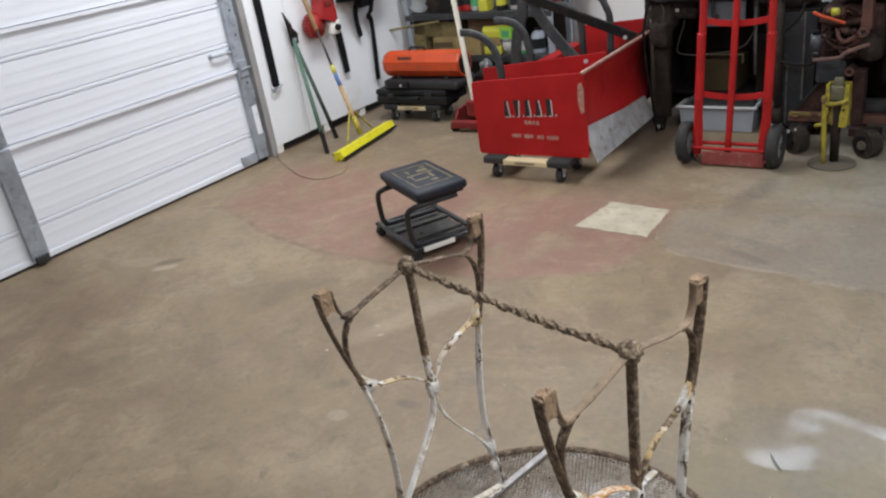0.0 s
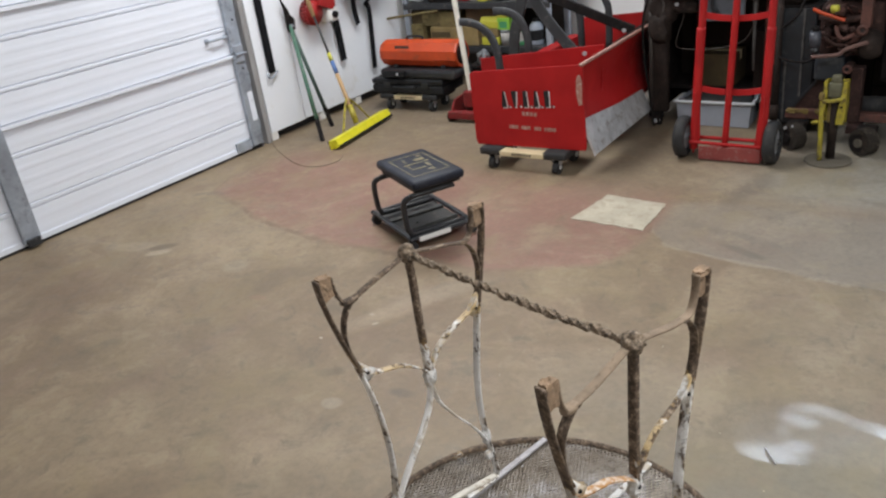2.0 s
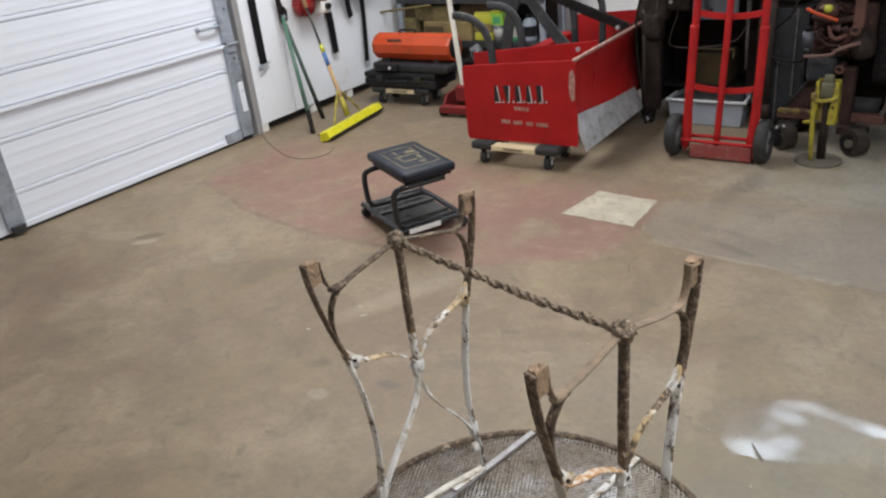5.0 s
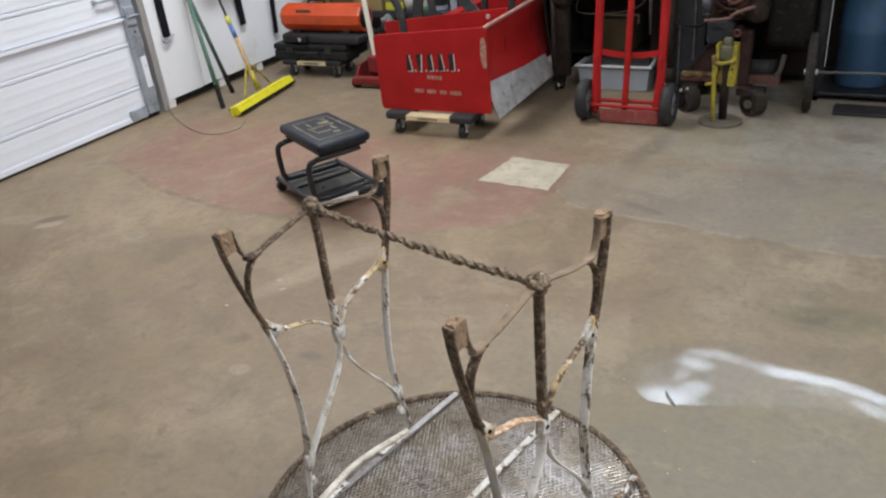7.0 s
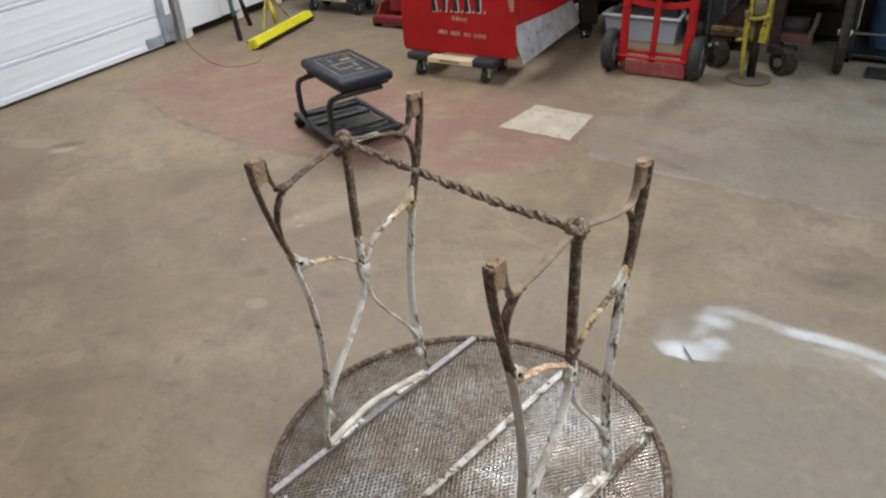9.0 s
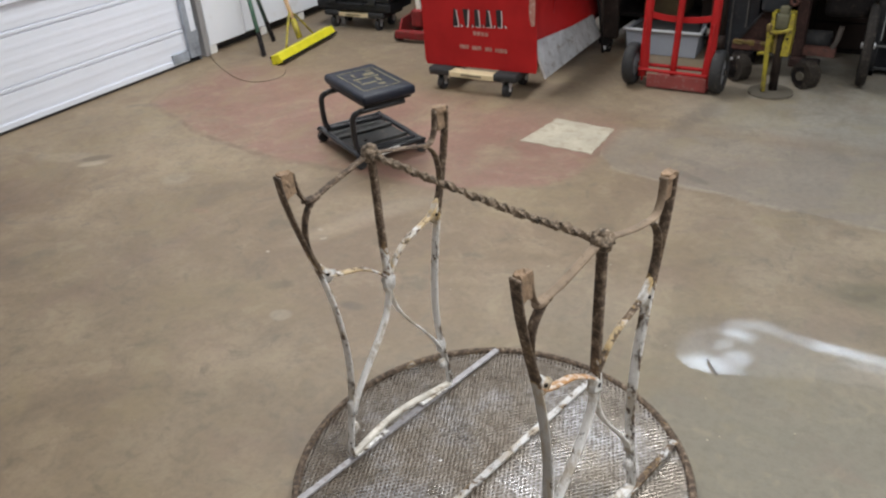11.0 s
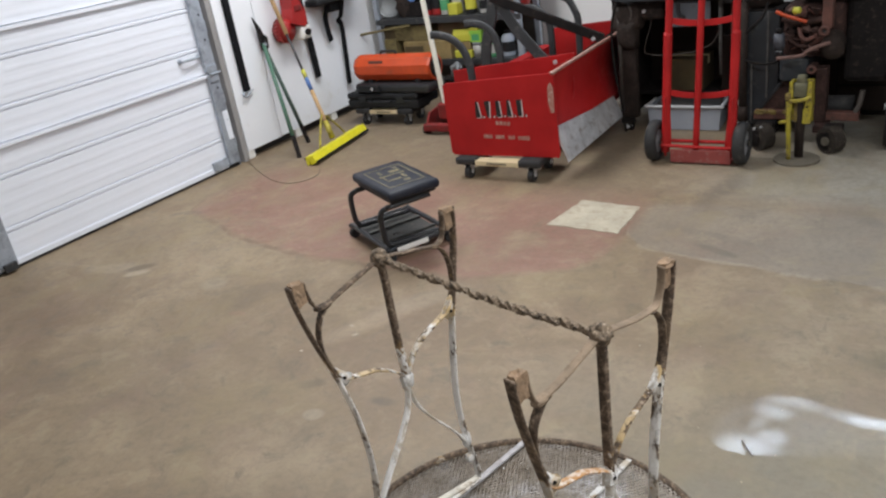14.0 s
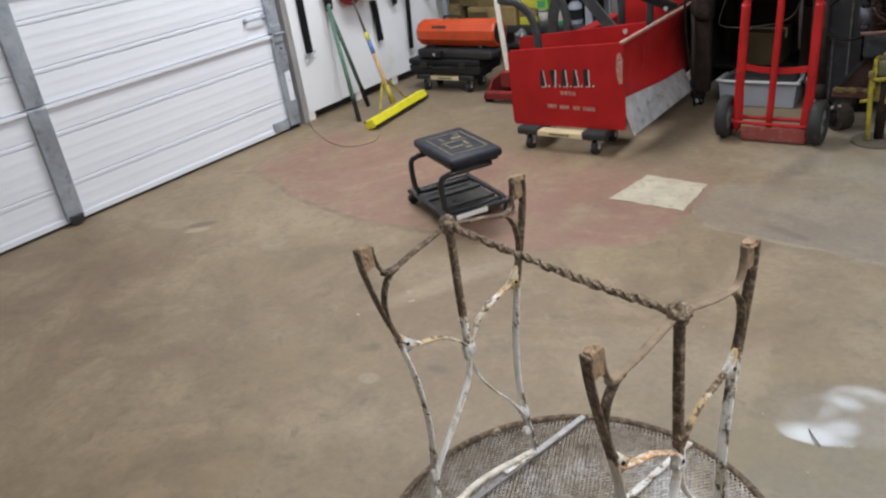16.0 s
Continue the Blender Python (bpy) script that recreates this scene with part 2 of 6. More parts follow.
    trough = mul(smooth(nt, off, 0.040, 0.004), smooth(nt, X, -0.20, -0.13), math_(nt, "SUBTRACT", 1.0, mul(blob(nt, co, 0.01, 1.86, 0.05, 0.08, 0.5), 0.45)), math_(nt, "ADD", 0.45, mul(smooth(nt, X, -0.02, 0.10), 0.55)), math_(nt, "SUBTRACT", 1.0, mul(smooth(nt, noise_(nt, co, 16, 6, 0.7, 0.6), 0.48, 0.66), 0.45)))
    wet = trough
    for px, py, rx, ry, amount, turn in ((-0.165, 1.632, 0.080, 0.042, 0.95, 10), (-0.110, 1.690, 0.034, 0.050, 0.62, -20), (-0.130, 1.805, 0.050, 0.032, 0.65, 0), (-0.150, 1.750, 0.022, 0.050, 0.40, -20), (-0.215, 1.70, 0.05, 0.06, 0.12, 0), (0.0, 1.76, 0.13, 0.07, 0.10, 0), (0.195, 1.806, 0.065, 0.020, 0.30, 4), (0.325, 1.775, 0.055, 0.022, 0.65, -25)):
        wet = math_(nt, "MAXIMUM", wet, math_(nt, "MULTIPLY", blob(nt, co, px, py, rx, ry, 0.7, turn, mottle, 1.7), amount))
    film = mul(smooth(nt, math_(nt, "SUBTRACT", Y, mid_y), 0.03, -0.02), 0.07)
    wet = mul(math_(nt, "MAXIMUM", wet, film), inside)
    nt.links.new(wet, bsdf.inputs["Coat Weight"])
    bsdf.inputs["Coat Roughness"].default_value = 0.115
    bsdf.inputs["Coat IOR"].default_value = 1.55
    dy = math_(nt, "MINIMUM", math_(nt, "SUBTRACT", Y, 1.86), 0.0)
    dip = math_(nt, "ADD", mul(dy, dy, 0.085), mul(dy, dy, dy, dy, 0.12))
    swell = math_(nt, "MULTIPLY", noise_(nt, co, 4.5, 2, 0.5, 0.3), 0.0010)
    wb = nt.nodes.new("ShaderNodeBump")
    wb.inputs["Strength"].default_value, wb.inputs["Distance"].default_value = 1.0, 1.0
    nt.links.new(math_(nt, "ADD", dip, swell), wb.inputs["Height"])
    nt.links.new(wb.outputs[0], bsdf.inputs["Coat Normal"])
    return m


def flaking_paint(name="rusty_iron_with_flaking_white_paint", lo=0.21, hi=-0.34, ochre_at=0.60, z0=0.50, z1=0.665, chip=0.522, run=0.55, white=1.0):
    """Rusty wrought iron: bare rust near the feet, flaking white and a little ochre primer lower down. run: how far flakes are drawn out along the bar."""
    m, nt, bsdf, co = base(name)
    mp = nt.nodes.new("ShaderNodeMapping")
    mp.inputs["Scale"].default_value = (1, 1, run)
    nt.links.new(co, mp.inputs[0])
    cs = mp.outputs[0]
    n1, n2, n3 = noise_(nt, cs, 26, 8, 0.72, 0.3), noise_(nt, co, 68, 7, 0.78), noise_(nt, cs, 8, 4)
    rust = ramp(nt, n2, [(0.30, (0.020, 0.015, 0.011)), (0.45, (0.062, 0.043, 0.030)), (0.56, (0.150, 0.105, 0.071)), (0.66, (0.42, 0.335, 0.25))])
    rust = mixc(nt, smooth(nt, noise_(nt, cs, 17, 5, 0.7), 0.52, 0.70), rust, (0.175, 0.118, 0.066))
    paint = ramp(nt, n3, [(0.35, (0.60 * white, 0.585 * white, 0.565 * white)), (0.6, (0.83 * white, 0.82 * white, 0.80 * white))])
    paint = mixc(nt, math_(nt, "MULTIPLY", smooth(nt, noise_(nt, cs, 19, 6, 0.7, 0.6), 0.47, 0.62), 0.78), paint, (0.40, 0.325, 0.225))
    paint = mixc(nt, math_(nt, "MULTIPLY", smooth(nt, noise_(nt, co, 115, 6, 0.75, 0.4), 0.61, 0.67), 0.55), paint, (0.135, 0.088, 0.052))
    sep = nt.nodes.new("ShaderNodeSeparateXYZ")
    nt.links.new(co, sep.inputs[0])
    zz = sep.outputs[2]
    height = nt.nodes.new("ShaderNodeMapRange")
    for k, v in (("From Min", z0), ("From Max", z1), ("To Min", lo), ("To Max", hi)):
        height.inputs[k].default_value = v
    nt.links.new(zz, height.inputs[0])
    fac = math_(nt, "ADD", n1, height.outputs[0])
    chips = smooth(nt, noise_(nt, cs, 40, 9, 0.8), chip, chip + 0.035)
    fac = math_(nt, "SUBTRACT", fac, math_(nt, "MULTIPLY", chips, 0.42))
    stain = ramp(nt, math_(nt, "ADD", noise_(nt, co, 14, 5, 0.7, 0.5), math_(nt, "MULTIPLY", math_(nt, "SUBTRACT", zz, 0.46), 0.7)), [(ochre_at - 0.05, (0, 0, 0)), (ochre_at + 0.05, (0.8, 0.8, 0.8))])
    paint = mixc(nt, stain, paint, (0.46, 0.30, 0.095))
    fac = math_(nt, "ADD", fac, math_(nt, "MULTIPLY", math_(nt, "SUBTRACT", n3, 0.5), 0.7))
    keep = ramp(nt, fac, [(0.50, (0, 0, 0)), (0.53, (1, 1, 1))])
    ochre = ramp(nt, fac, [(0.46, (0, 0, 0)), (0.49, (1, 1, 1))])
    col = mixc(nt, math_(nt, "MULTIPLY", ochre, 0.7), rust, (0.40, 0.25, 0.09))
    col = mixc(nt, keep, col, paint)
    nt.links.new(col, bsdf.inputs["Base Color"])
    nt.links.new(ramp(nt, keep, [(0, (0.85, 0.85, 0.85)), (1, (0.45, 0.45, 0.45))]), bsdf.inputs["Roughness"])
    bump(nt, bsdf, math_(nt, "ADD", math_(nt, "MULTIPLY", keep, 0.6), n2), 0.7, 0.0025)
    return m


def mesh_metal(name, stain):
    """Weathered grey expanded metal with rust blooms and flecks of white paint."""
    m, nt, bsdf, co = base(name)
    n1, n2, n3 = noise_(nt, co, 5, 6, 0.65), noise_(nt, co, 70, 5, 0.7), noise_(nt, co, 24, 7, 0.75)
    col = ramp(nt, n1, [(0.32, (0.165, 0.130, 0.098)), (0.5, (0.25, 0.22, 0.185)), (0.66, (0.40, 0.39, 0.395))])
    col = mixc(nt, ramp(nt, n2, [(0.35, (0.7, 0.7, 0.7)), (0.55, (0, 0, 0))]), col, (0.06, 0.042, 0.030))
    col = mixc(nt, ramp(nt, n3, [(0.66, (0, 0, 0)), (0.69, (stain, stain, stain))]), col, (0.72, 0.71, 0.69))
    nt.links.new(col, bsdf.inputs["Base Color"])
    bsdf.inputs["Metallic"].default_value = 0.55
    nt.links.new(ramp(nt, noise_(nt, co, 8, 3, 0.5), [(0.40, (0.5, 0.5, 0.5)), (0.56, (0.42, 0.42, 0.42)), (0.66, (0.22, 0.22, 0.22))]), bsdf.inputs["Roughness"])
    bump(nt, bsdf, n2, 0.3, 0.002)
    return m


def worn_red():
    m, nt, bsdf, co = base("worn_red_paint")
    n1, n2, n3 = noise_(nt, co, 5, 5), noise_(nt, co, 60, 5, 0.7), noise_(nt, co, 13, 8, 0.75)
    col = ramp(nt, n1, [(0.3, (0.29, 0.011, 0.012)), (0.7, (0.41, 0.017, 0.017))])
    col = mixc(nt, ramp(nt, n3, [(0.68, (0, 0, 0)), (0.74, (0.7, 0.7, 0.7))]), col, (0.20, 0.10, 0.08))
    nt.links.new(col, bsdf.inputs["Base Color"])
    nt.links.new(ramp(nt, n3, [(0.3, (0.34, 0.34, 0.34)), (0.7, (0.56, 0.56, 0.56))]), bsdf.inputs["Roughness"])
    bsdf.inputs["Specular IOR Level"].default_value = 0.2
    bump(nt, bsdf, n2, 0.06, 0.002)
    return m


M = {
    # the white=0.62 copy of the paint is darkened for one leg's shaded face
    "floor": concrete(), "iron": flaking_paint(white=1.08), "mid_tan_iron": flaking_paint("tan_scaled_iron", -0.02, 0.0, 0.50), "weld": flaking_paint("white_painted_weld", 0.26, 0.26, 0.60, chip=0.59, run=1.0), "low_s_iron": flaking_paint("thick_white_paint_on_iron", 0.30, 0.24, 0.72, chip=0.565, white=1.12), "shaded_iron": flaking_paint("shaded_white_paint_on_iron", 0.24, -0.40, 0.76, 0.53, 0.60, chip=0.575, white=0.62), "olive_iron": flaking_paint("olive_brown_rust_iron", -0.06, -0.30, 0.5, 0.55, 0.70), "orange_iron": plain("orange_surface_rust", (0.46, 0.235, 0.085), 0.8, 0, 0.35, 30, 110, 0.4, (0.70, 0.66, 0.60), 0.62), "crust": plain("scaled_tan_rust", (0.150, 0.110, 0.075), 0.9, 0, 0.75, 75, 190, 0.8, (0.38, 0.295, 0.21), 0.55), "post_iron": flaking_paint("rusty_post_iron", 0.13, -0.34, 0.7, 0.46, 0.62), "s_iron": flaking_paint("ochre_and_white_flaking_iron", 0.22, 0.06, 0.535, run=1.0), "tan_iron": plain("tan_surface_rust", (0.25, 0.185, 0.128), 0.85, 0, 0.35, 30, 120, 0.5, (0.10, 0.07, 0.048), 0.35), "strap": plain("worn_lilac_grey_strap", (0.40, 0.385, 0.395), 0.55, 0.1, 0.3, 34, 120, 0.4, (0.17, 0.135, 0.105), 0.42), "cream_bar": plain("thick_cream_paint", (0.66, 0.62, 0.54), 0.5, 0, 0.3, 20, 110, 0.4, (0.23, 0.15, 0.08), 0.36), "mid_strap": flaking_paint("worn_cream_strap_iron", 0.16, 0.16, 0.40, chip=0.54, run=1.0, white=0.80), "brown_strap": flaking_paint("rusty_strap_iron", -0.03, -0.03, 0.34, chip=0.50, run=1.0, white=0.7),
    "foot": plain("crumbling_tan_plug", (0.32, 0.218, 0.138), 0.9, 0, 0.4, 60, 180, 0.5, (0.10, 0.07, 0.05), 0.4), "mesh": mesh_metal("weathered_expanded_metal", 0.85), "rim": flaking_paint("rusty_rim_steel", -0.20, -0.20, 0.7, run=1.0, white=0.6),
    "red": worn_red(),
    "pale_patch": plain("pale_cement", (0.43, 0.385, 0.295), 0.75, 0, 0.2, 7, 60, 0.3, (0.31, 0.26, 0.185), 0.52),
    "white_wall": plain("white_painted_wall", (0.86, 0.86, 0.86), 0.6, 0, 0.05, 1.3, 60, 0.08),
    "white_board": plain("white_board", (0.80, 0.82, 0.86), 0.45, 0, 0.05, 1.5, 50, 0.05, (0.66, 0.65, 0.62), 0.1),
    "ceiling": plain("white_ceiling_paint", (0.72, 0.72, 0.70), 0.8, 0, 0.06, 2, 40, 0.1),
    "door_white": plain("white_enamel_steel", (0.76, 0.79, 0.86), 0.38, 0, 0.05, 1.2, 45, 0.04),
    "galv": plain("galvanised_steel", (0.38, 0.42, 0.48), 0.42, 0.35, 0.34, 7, 45, 0.1, (0.17, 0.18, 0.20), 0.38),
    "scraped_steel": plain("scraped_bright_steel", (0.60, 0.61, 0.62), 0.42, 0.35, 0.3, 11, 70, 0.2, (0.26, 0.22, 0.19), 0.35),
    "trim": plain("grey_brown_trim", (0.31, 0.30, 0.295), 0.7, 0, 0.2, 5, 60, 0.15),
    "black_rubber": plain("black_rubber", (0.020, 0.020, 0.021), 0.75, 0, 0.3, 12, 80, 0.2, (0.07, 0.06, 0.05), 0.3),
    "worn_tyre": plain("worn_brown_black_tyre", (0.026, 0.023, 0.021), 0.8, 0, 0.3, 14, 80, 0.2, (0.075, 0.063, 0.053), 0.4, spec=0.2),
    "tray_steel": plain("dusty_dark_tray", (0.050, 0.049, 0.047), 0.6, 0.1, 0.35, 10, 60, 0.1, (0.11, 0.10, 0.082), 0.4),
    "webbing": plain("black_webbing", (0.009, 0.009, 0.011), 0.85, 0, 0.3, 14, 160, 0.2, spec=0.15),
    "black_plastic": plain("black_plastic", (0.013, 0.0135, 0.015), 0.5, 0, 0.3, 9, 80, 0.1, spec=0.3),
    "black_paint": plain("black_paint", (0.020, 0.021, 0.024), 0.35, 0.1, 0.3, 9, 80, 0.08, (0.09, 0.08, 0.07), 0.2),
    "navy_vinyl": plain("dark_navy_vinyl", (0.008, 0.011, 0.022), 0.5, 0, 0.3, 9, 120, 0.2, (0.025, 0.025, 0.028), 0.35, spec=0.35),
    "gold": plain("worn_gold_print", (0.24, 0.20, 0.10), 0.6, 0, 0.4, 40, 120, 0.05, (0.045, 0.046, 0.05), 0.78),
    "grey_steel": plain("dark_grey_painted_steel", (0.032, 0.034, 0.037), 0.55, 0.1, 0.3, 9, 70, 0.1, (0.12, 0.11, 0.10), 0.25),
    "orange": plain("orange_enamel", (0.50, 0.058, 0.010), 0.42, 0, 0.2, 6, 60, 0.05, (0.22, 0.05, 0.02), 0.32),
    "yellow": plain("yellow_bristle", (0.66, 0.60, 0.015), 0.6, 0, 0.12, 20, 160, 0.6),
    "yellow_paint": plain("worn_yellow_paint", (0.37, 0.31, 0.028), 0.5, 0.1, 0.3, 14, 70, 0.1, (0.12, 0.085, 0.04), 0.55),
    "wood": plain("raw_wood", (0.42, 0.27, 0.13), 0.6, 0, 0.2, 14, 80, 0.2),
    "pale_wood": plain("pale_plywood", (0.66, 0.55, 0.34), 0.55, 0, 0.12, 9, 80, 0.15),
    "cardboard": plain("brown_cardboard", (0.245, 0.175, 0.070), 0.8, 0, 0.4, 6, 60, 0.1, (0.20, 0.16, 0.09), 0.3),
    "dark_green": plain("weathered_dark_green_paint", (0.045, 0.085, 0.068), 0.6, 0, 0.4, 30, 80, 0.15, (0.16, 0.18, 0.16), 0.4),
    "green_paint": plain("green_painted_wood", (0.072, 0.165, 0.115), 0.5, 0, 0.25, 12, 60, 0.1, (0.16, 0.20, 0.16), 0.3),
    "cream": plain("cream_paint", (0.72, 0.69, 0.60), 0.45, 0, 0.1, 12, 60, 0.08),
    "grey_tub": plain("grey_plastic_tub", (0.31, 0.34, 0.39), 0.5, 0, 0.1, 9, 60, 0.05),
    "pale_tub": plain("pale_grey_plastic", (0.46, 0.48, 0.50), 0.45, 0, 0.1, 9, 60, 0.05),
    "canvas": plain("dark_grey_dusty_cover", (0.030, 0.032, 0.036), 0.8, 0, 0.35, 7, 70, 0.3, (0.055, 0.053, 0.052), 0.3, spec=0.2),
    "chrome": plain("bright_chrome", (0.75, 0.75, 0.76), 0.18, 1.0, 0.1, 20, 80, 0.02),
    "dark_rust": plain("dark_rusty_casting", (0.040, 0.022, 0.019), 0.8, 0.1, 0.45, 18, 90, 0.45, (0.085, 0.045, 0.035), 0.35, spec=0.2),
    "pink_rust": plain("pinkish_rust", (0.165, 0.092, 0.078), 0.75, 0.1, 0.35, 22, 90, 0.3, (0.07, 0.045, 0.035), 0.35),
    "yellow_dust": plain("dusty_worn_yellow", (0.20, 0.145, 0.035), 0.8, 0, 0.45, 26, 90, 0.4, (0.085, 0.055, 0.032), 0.55),
    "olive_block": plain("grey_green_iron", (0.13, 0.125, 0.075), 0.7, 0.1, 0.3, 24, 80, 0.3, (0.07, 0.06, 0.045), 0.4),
    "dusty_wheel": plain("dusty_dark_wheel", (0.036, 0.030, 0.025), 0.85, 0, 0.35, 16, 70, 0.2, (0.085, 0.07, 0.053), 0.4, spec=0.2),
    "dull_zinc": plain("dull_zinc_edge", (0.115, 0.112, 0.108), 0.6, 0.1, 0.3, 18, 80, 0.15, (0.045, 0.04, 0.038), 0.4),
    "pale_slate": plain("blue_grey_canister", (0.070, 0.076, 0.095), 0.5, 0, 0.3, 18, 80, 0.1, (0.05, 0.045, 0.045), 0.4),
    "rust": plain("rusty_engine_iron", (0.122, 0.052, 0.040), 0.75, 0.2, 0.4, 18, 90, 0.4, (0.05, 0.035, 0.03), 0.4),
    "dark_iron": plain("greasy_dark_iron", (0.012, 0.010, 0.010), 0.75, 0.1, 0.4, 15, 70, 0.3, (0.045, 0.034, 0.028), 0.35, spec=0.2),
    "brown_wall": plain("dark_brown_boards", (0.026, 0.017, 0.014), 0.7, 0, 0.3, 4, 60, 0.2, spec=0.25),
    "blue": plain("blue_painted_steel", (0.046, 0.108, 0.205), 0.45, 0.1, 0.25, 6, 60, 0.08, (0.05, 0.06, 0.08), 0.3),
    "red_plastic": plain("red_plastic", (0.34, 0.02, 0.02), 0.35, 0, 0.12, 12, 60, 0.04),
    "grey_plastic": plain("grey_plastic", (0.24, 0.25, 0.27), 0.45, 0, 0.2, 9, 60, 0.05),
    "white_plastic": plain("white_plastic", (0.74, 0.73, 0.70), 0.45, 0, 0.06, 12, 60, 0.04),
    # duller copy of the white plastic, with the shelves' shade in its colour
    "aged_white": plain("dimmed_white_plastic", (0.42, 0.41, 0.385), 0.5, 0, 0.2, 14, 60, 0.05, (0.20, 0.18, 0.15), 0.3),
    "worn_edge": plain("worn_red_edge", (0.42, 0.20, 0.16), 0.5, 0.2, 0.25, 18, 70, 0.15, (0.55, 0.45, 0.38), 0.5),
    "dirty_red": plain("dirty_dark_red_paint", (0.21, 0.018, 0.018), 0.55, 0, 0.35, 16, 70, 0.2, (0.07, 0.035, 0.03), 0.5, spec=0.3),
    "dusty_red": plain("dusty_red_paint", (0.24, 0.045, 0.04), 0.7, 0, 0.2, 12, 60, 0.1, (0.26, 0.16, 0.13), 0.4),
    "dusty_plate": plain("dusty_oily_steel", (0.125, 0.110, 0.085), 0.75, 0.1, 0.2, 14, 60, 0.1),
    "olive_carton": plain("olive_brown_cardboard", (0.185, 0.145, 0.058), 0.85, 0, 0.45, 12, 60, 0.2, (0.07, 0.05, 0.025), 0.45),
    "dark_carton": plain("dark_brown_cardboard", (0.105, 0.066, 0.032), 0.85, 0, 0.35, 9, 60, 0.2),
    "old_carton": plain("dark_old_cardboard", (0.075, 0.052, 0.022), 0.85, 0, 0.35, 9, 60, 0.2),
    "dull_pan": plain("dull_grey_metal", (0.19, 0.20, 0.205), 0.5, 0.4, 0.25, 10, 60, 0.1, (0.20, 0.19, 0.18), 0.3),
    # darkened in colour for the shade deep in the shelf unit
    "shelf_back": plain("dark_brown_hardboard", (0.040, 0.031, 0.025), 0.7, 0, 0.3, 6, 60, 0.1),
    "blue_grey_sheet": plain("dull_blue_grey_cover", (0.075, 0.083, 0.098), 0.5, 0, 0.25, 8, 60, 0.08, (0.05, 0.048, 0.048), 0.3),
    "slate": plain("dull_blue_grey_sheet", (0.022, 0.027, 0.033), 0.45, 0, 0.3, 6, 60, 0.08, (0.08, 0.08, 0.08), 0.25),
    "worn_post": plain("worn_grey_brown_steel", (0.060, 0.051, 0.045), 0.6, 0.1, 0.3, 12, 70, 0.2, (0.05, 0.035, 0.03), 0.4),
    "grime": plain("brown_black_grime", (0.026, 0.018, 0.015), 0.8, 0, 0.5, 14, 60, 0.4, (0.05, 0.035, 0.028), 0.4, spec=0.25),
    "cord": plain("brown_cord", (0.22, 0.17, 0.12), 0.8, 0, 0.2, 30, 90, 0.1),
    # lime and lemon are lowered for the shade on the shelves
    "lime": plain("lime_label", (0.26, 0.52, 0.06), 0.5, 0, 0.1, 20, 60, 0.03),
    "lemon": plain("lemon_label", (0.50, 0.48, 0.05), 0.5, 0, 0.1, 20, 60, 0.03),
    "green_label": plain("green_label", (0.07, 0.30, 0.13), 0.5, 0, 0.1, 20, 60, 0.03),
    "blue_label": plain("blue_label", (0.07, 0.15, 0.36), 0.5, 0, 0.1, 20, 60, 0.03),
}


# ---- building helpers ----
def part(name, bm, material, parent=None, label="", smooth=False):
    me = bpy.data.meshes.new(name)
    bmesh.ops.recalc_face_normals(bm, faces=bm.faces)
    bm.to_mesh(me)
    bm.free()
    me.materials.append(M[material] if isinstance(material, str) else material)
    if smooth:
        for p in me.polygons:
            p.use_smooth = True
    ob = new(name, me)
    ob.parent = parent
    if label:
        ob["label"] = label
    return ob


def thing(name, label, category, m=None, group="", kind=""):
    ob = new(name)
    ob.empty_display_size = 0.05
    if m is not None:
        ob.matrix_world = m
    return tagged(ob, label, category, group, kind)


def structure(name, bm, material, label="", smooth=False):
    return tagged(part(name, bm, material, None, label, smooth), kind="structure")


def box(bm, lo, hi, bevel=0.0, m=None, seg=2):
    """A box from corner lo to corner hi, its edges rounded by bevel, laid by the pose m."""
    r = bmesh.ops.create_cube(bm, size=1)
    vs = r["verts"]
    c, d = [(a + b) / 2 for a, b in zip(lo, hi)], [b - a for a, b in zip(lo, hi)]
    for v in vs:
        v.co = Vector((v.co.x * d[0] + c[0], v.co.y * d[1] + c[1], v.co.z * d[2] + c[2]))
    if bevel:
        es = list({e for v in vs for e in v.link_edges})
        r2 = bmesh.ops.bevel(bm, geom=es, offset=bevel, segments=seg, affect="EDGES", profile=0.5)
        vs = list({v for f in r2["faces"] for v in f.verts} | {v for v in vs if v.is_valid})
    if m is not None:
        bmesh.ops.transform(bm, matrix=m, verts=vs)
    return bm


def rod(bm, a, b, r, n=12, r2=None):
    a, b = Vector(a), Vector(b)
    q = (b - a).to_track_quat("Z", "Y").to_matrix().to_4x4()
    bmesh.ops.create_cone(bm, cap_ends=True, segments=n, radius1=r, radius2=r if r2 is None else r2, depth=(b - a).length,
                          matrix=Matrix.Translation((a + b) / 2) @ q)
    return bm


def smooth_path(pts, per=6, closed=False):
    """Points on a smooth curve through pts."""
    P = [Vector(p) for p in pts]
    out, n = [], len(P)
    for i in range(n if closed else n - 1):
        a, b = P[i], P[(i + 1) % n]
        p0 = P[i - 1] if closed or i else a * 2 - b
        p3 = P[(i + 2) % n] if closed or i + 2 < n else b * 2 - a
        for k in range(per):
            t = k / per
            out.append(0.5 * ((2 * a) + (b - p0) * t + (2 * p0 - 5 * a + 4 * b - p3) * t * t + (3 * a - p0 - 3 * b + p3) * t ** 3))
    if not closed:
        out.append(P[-1])
    return out


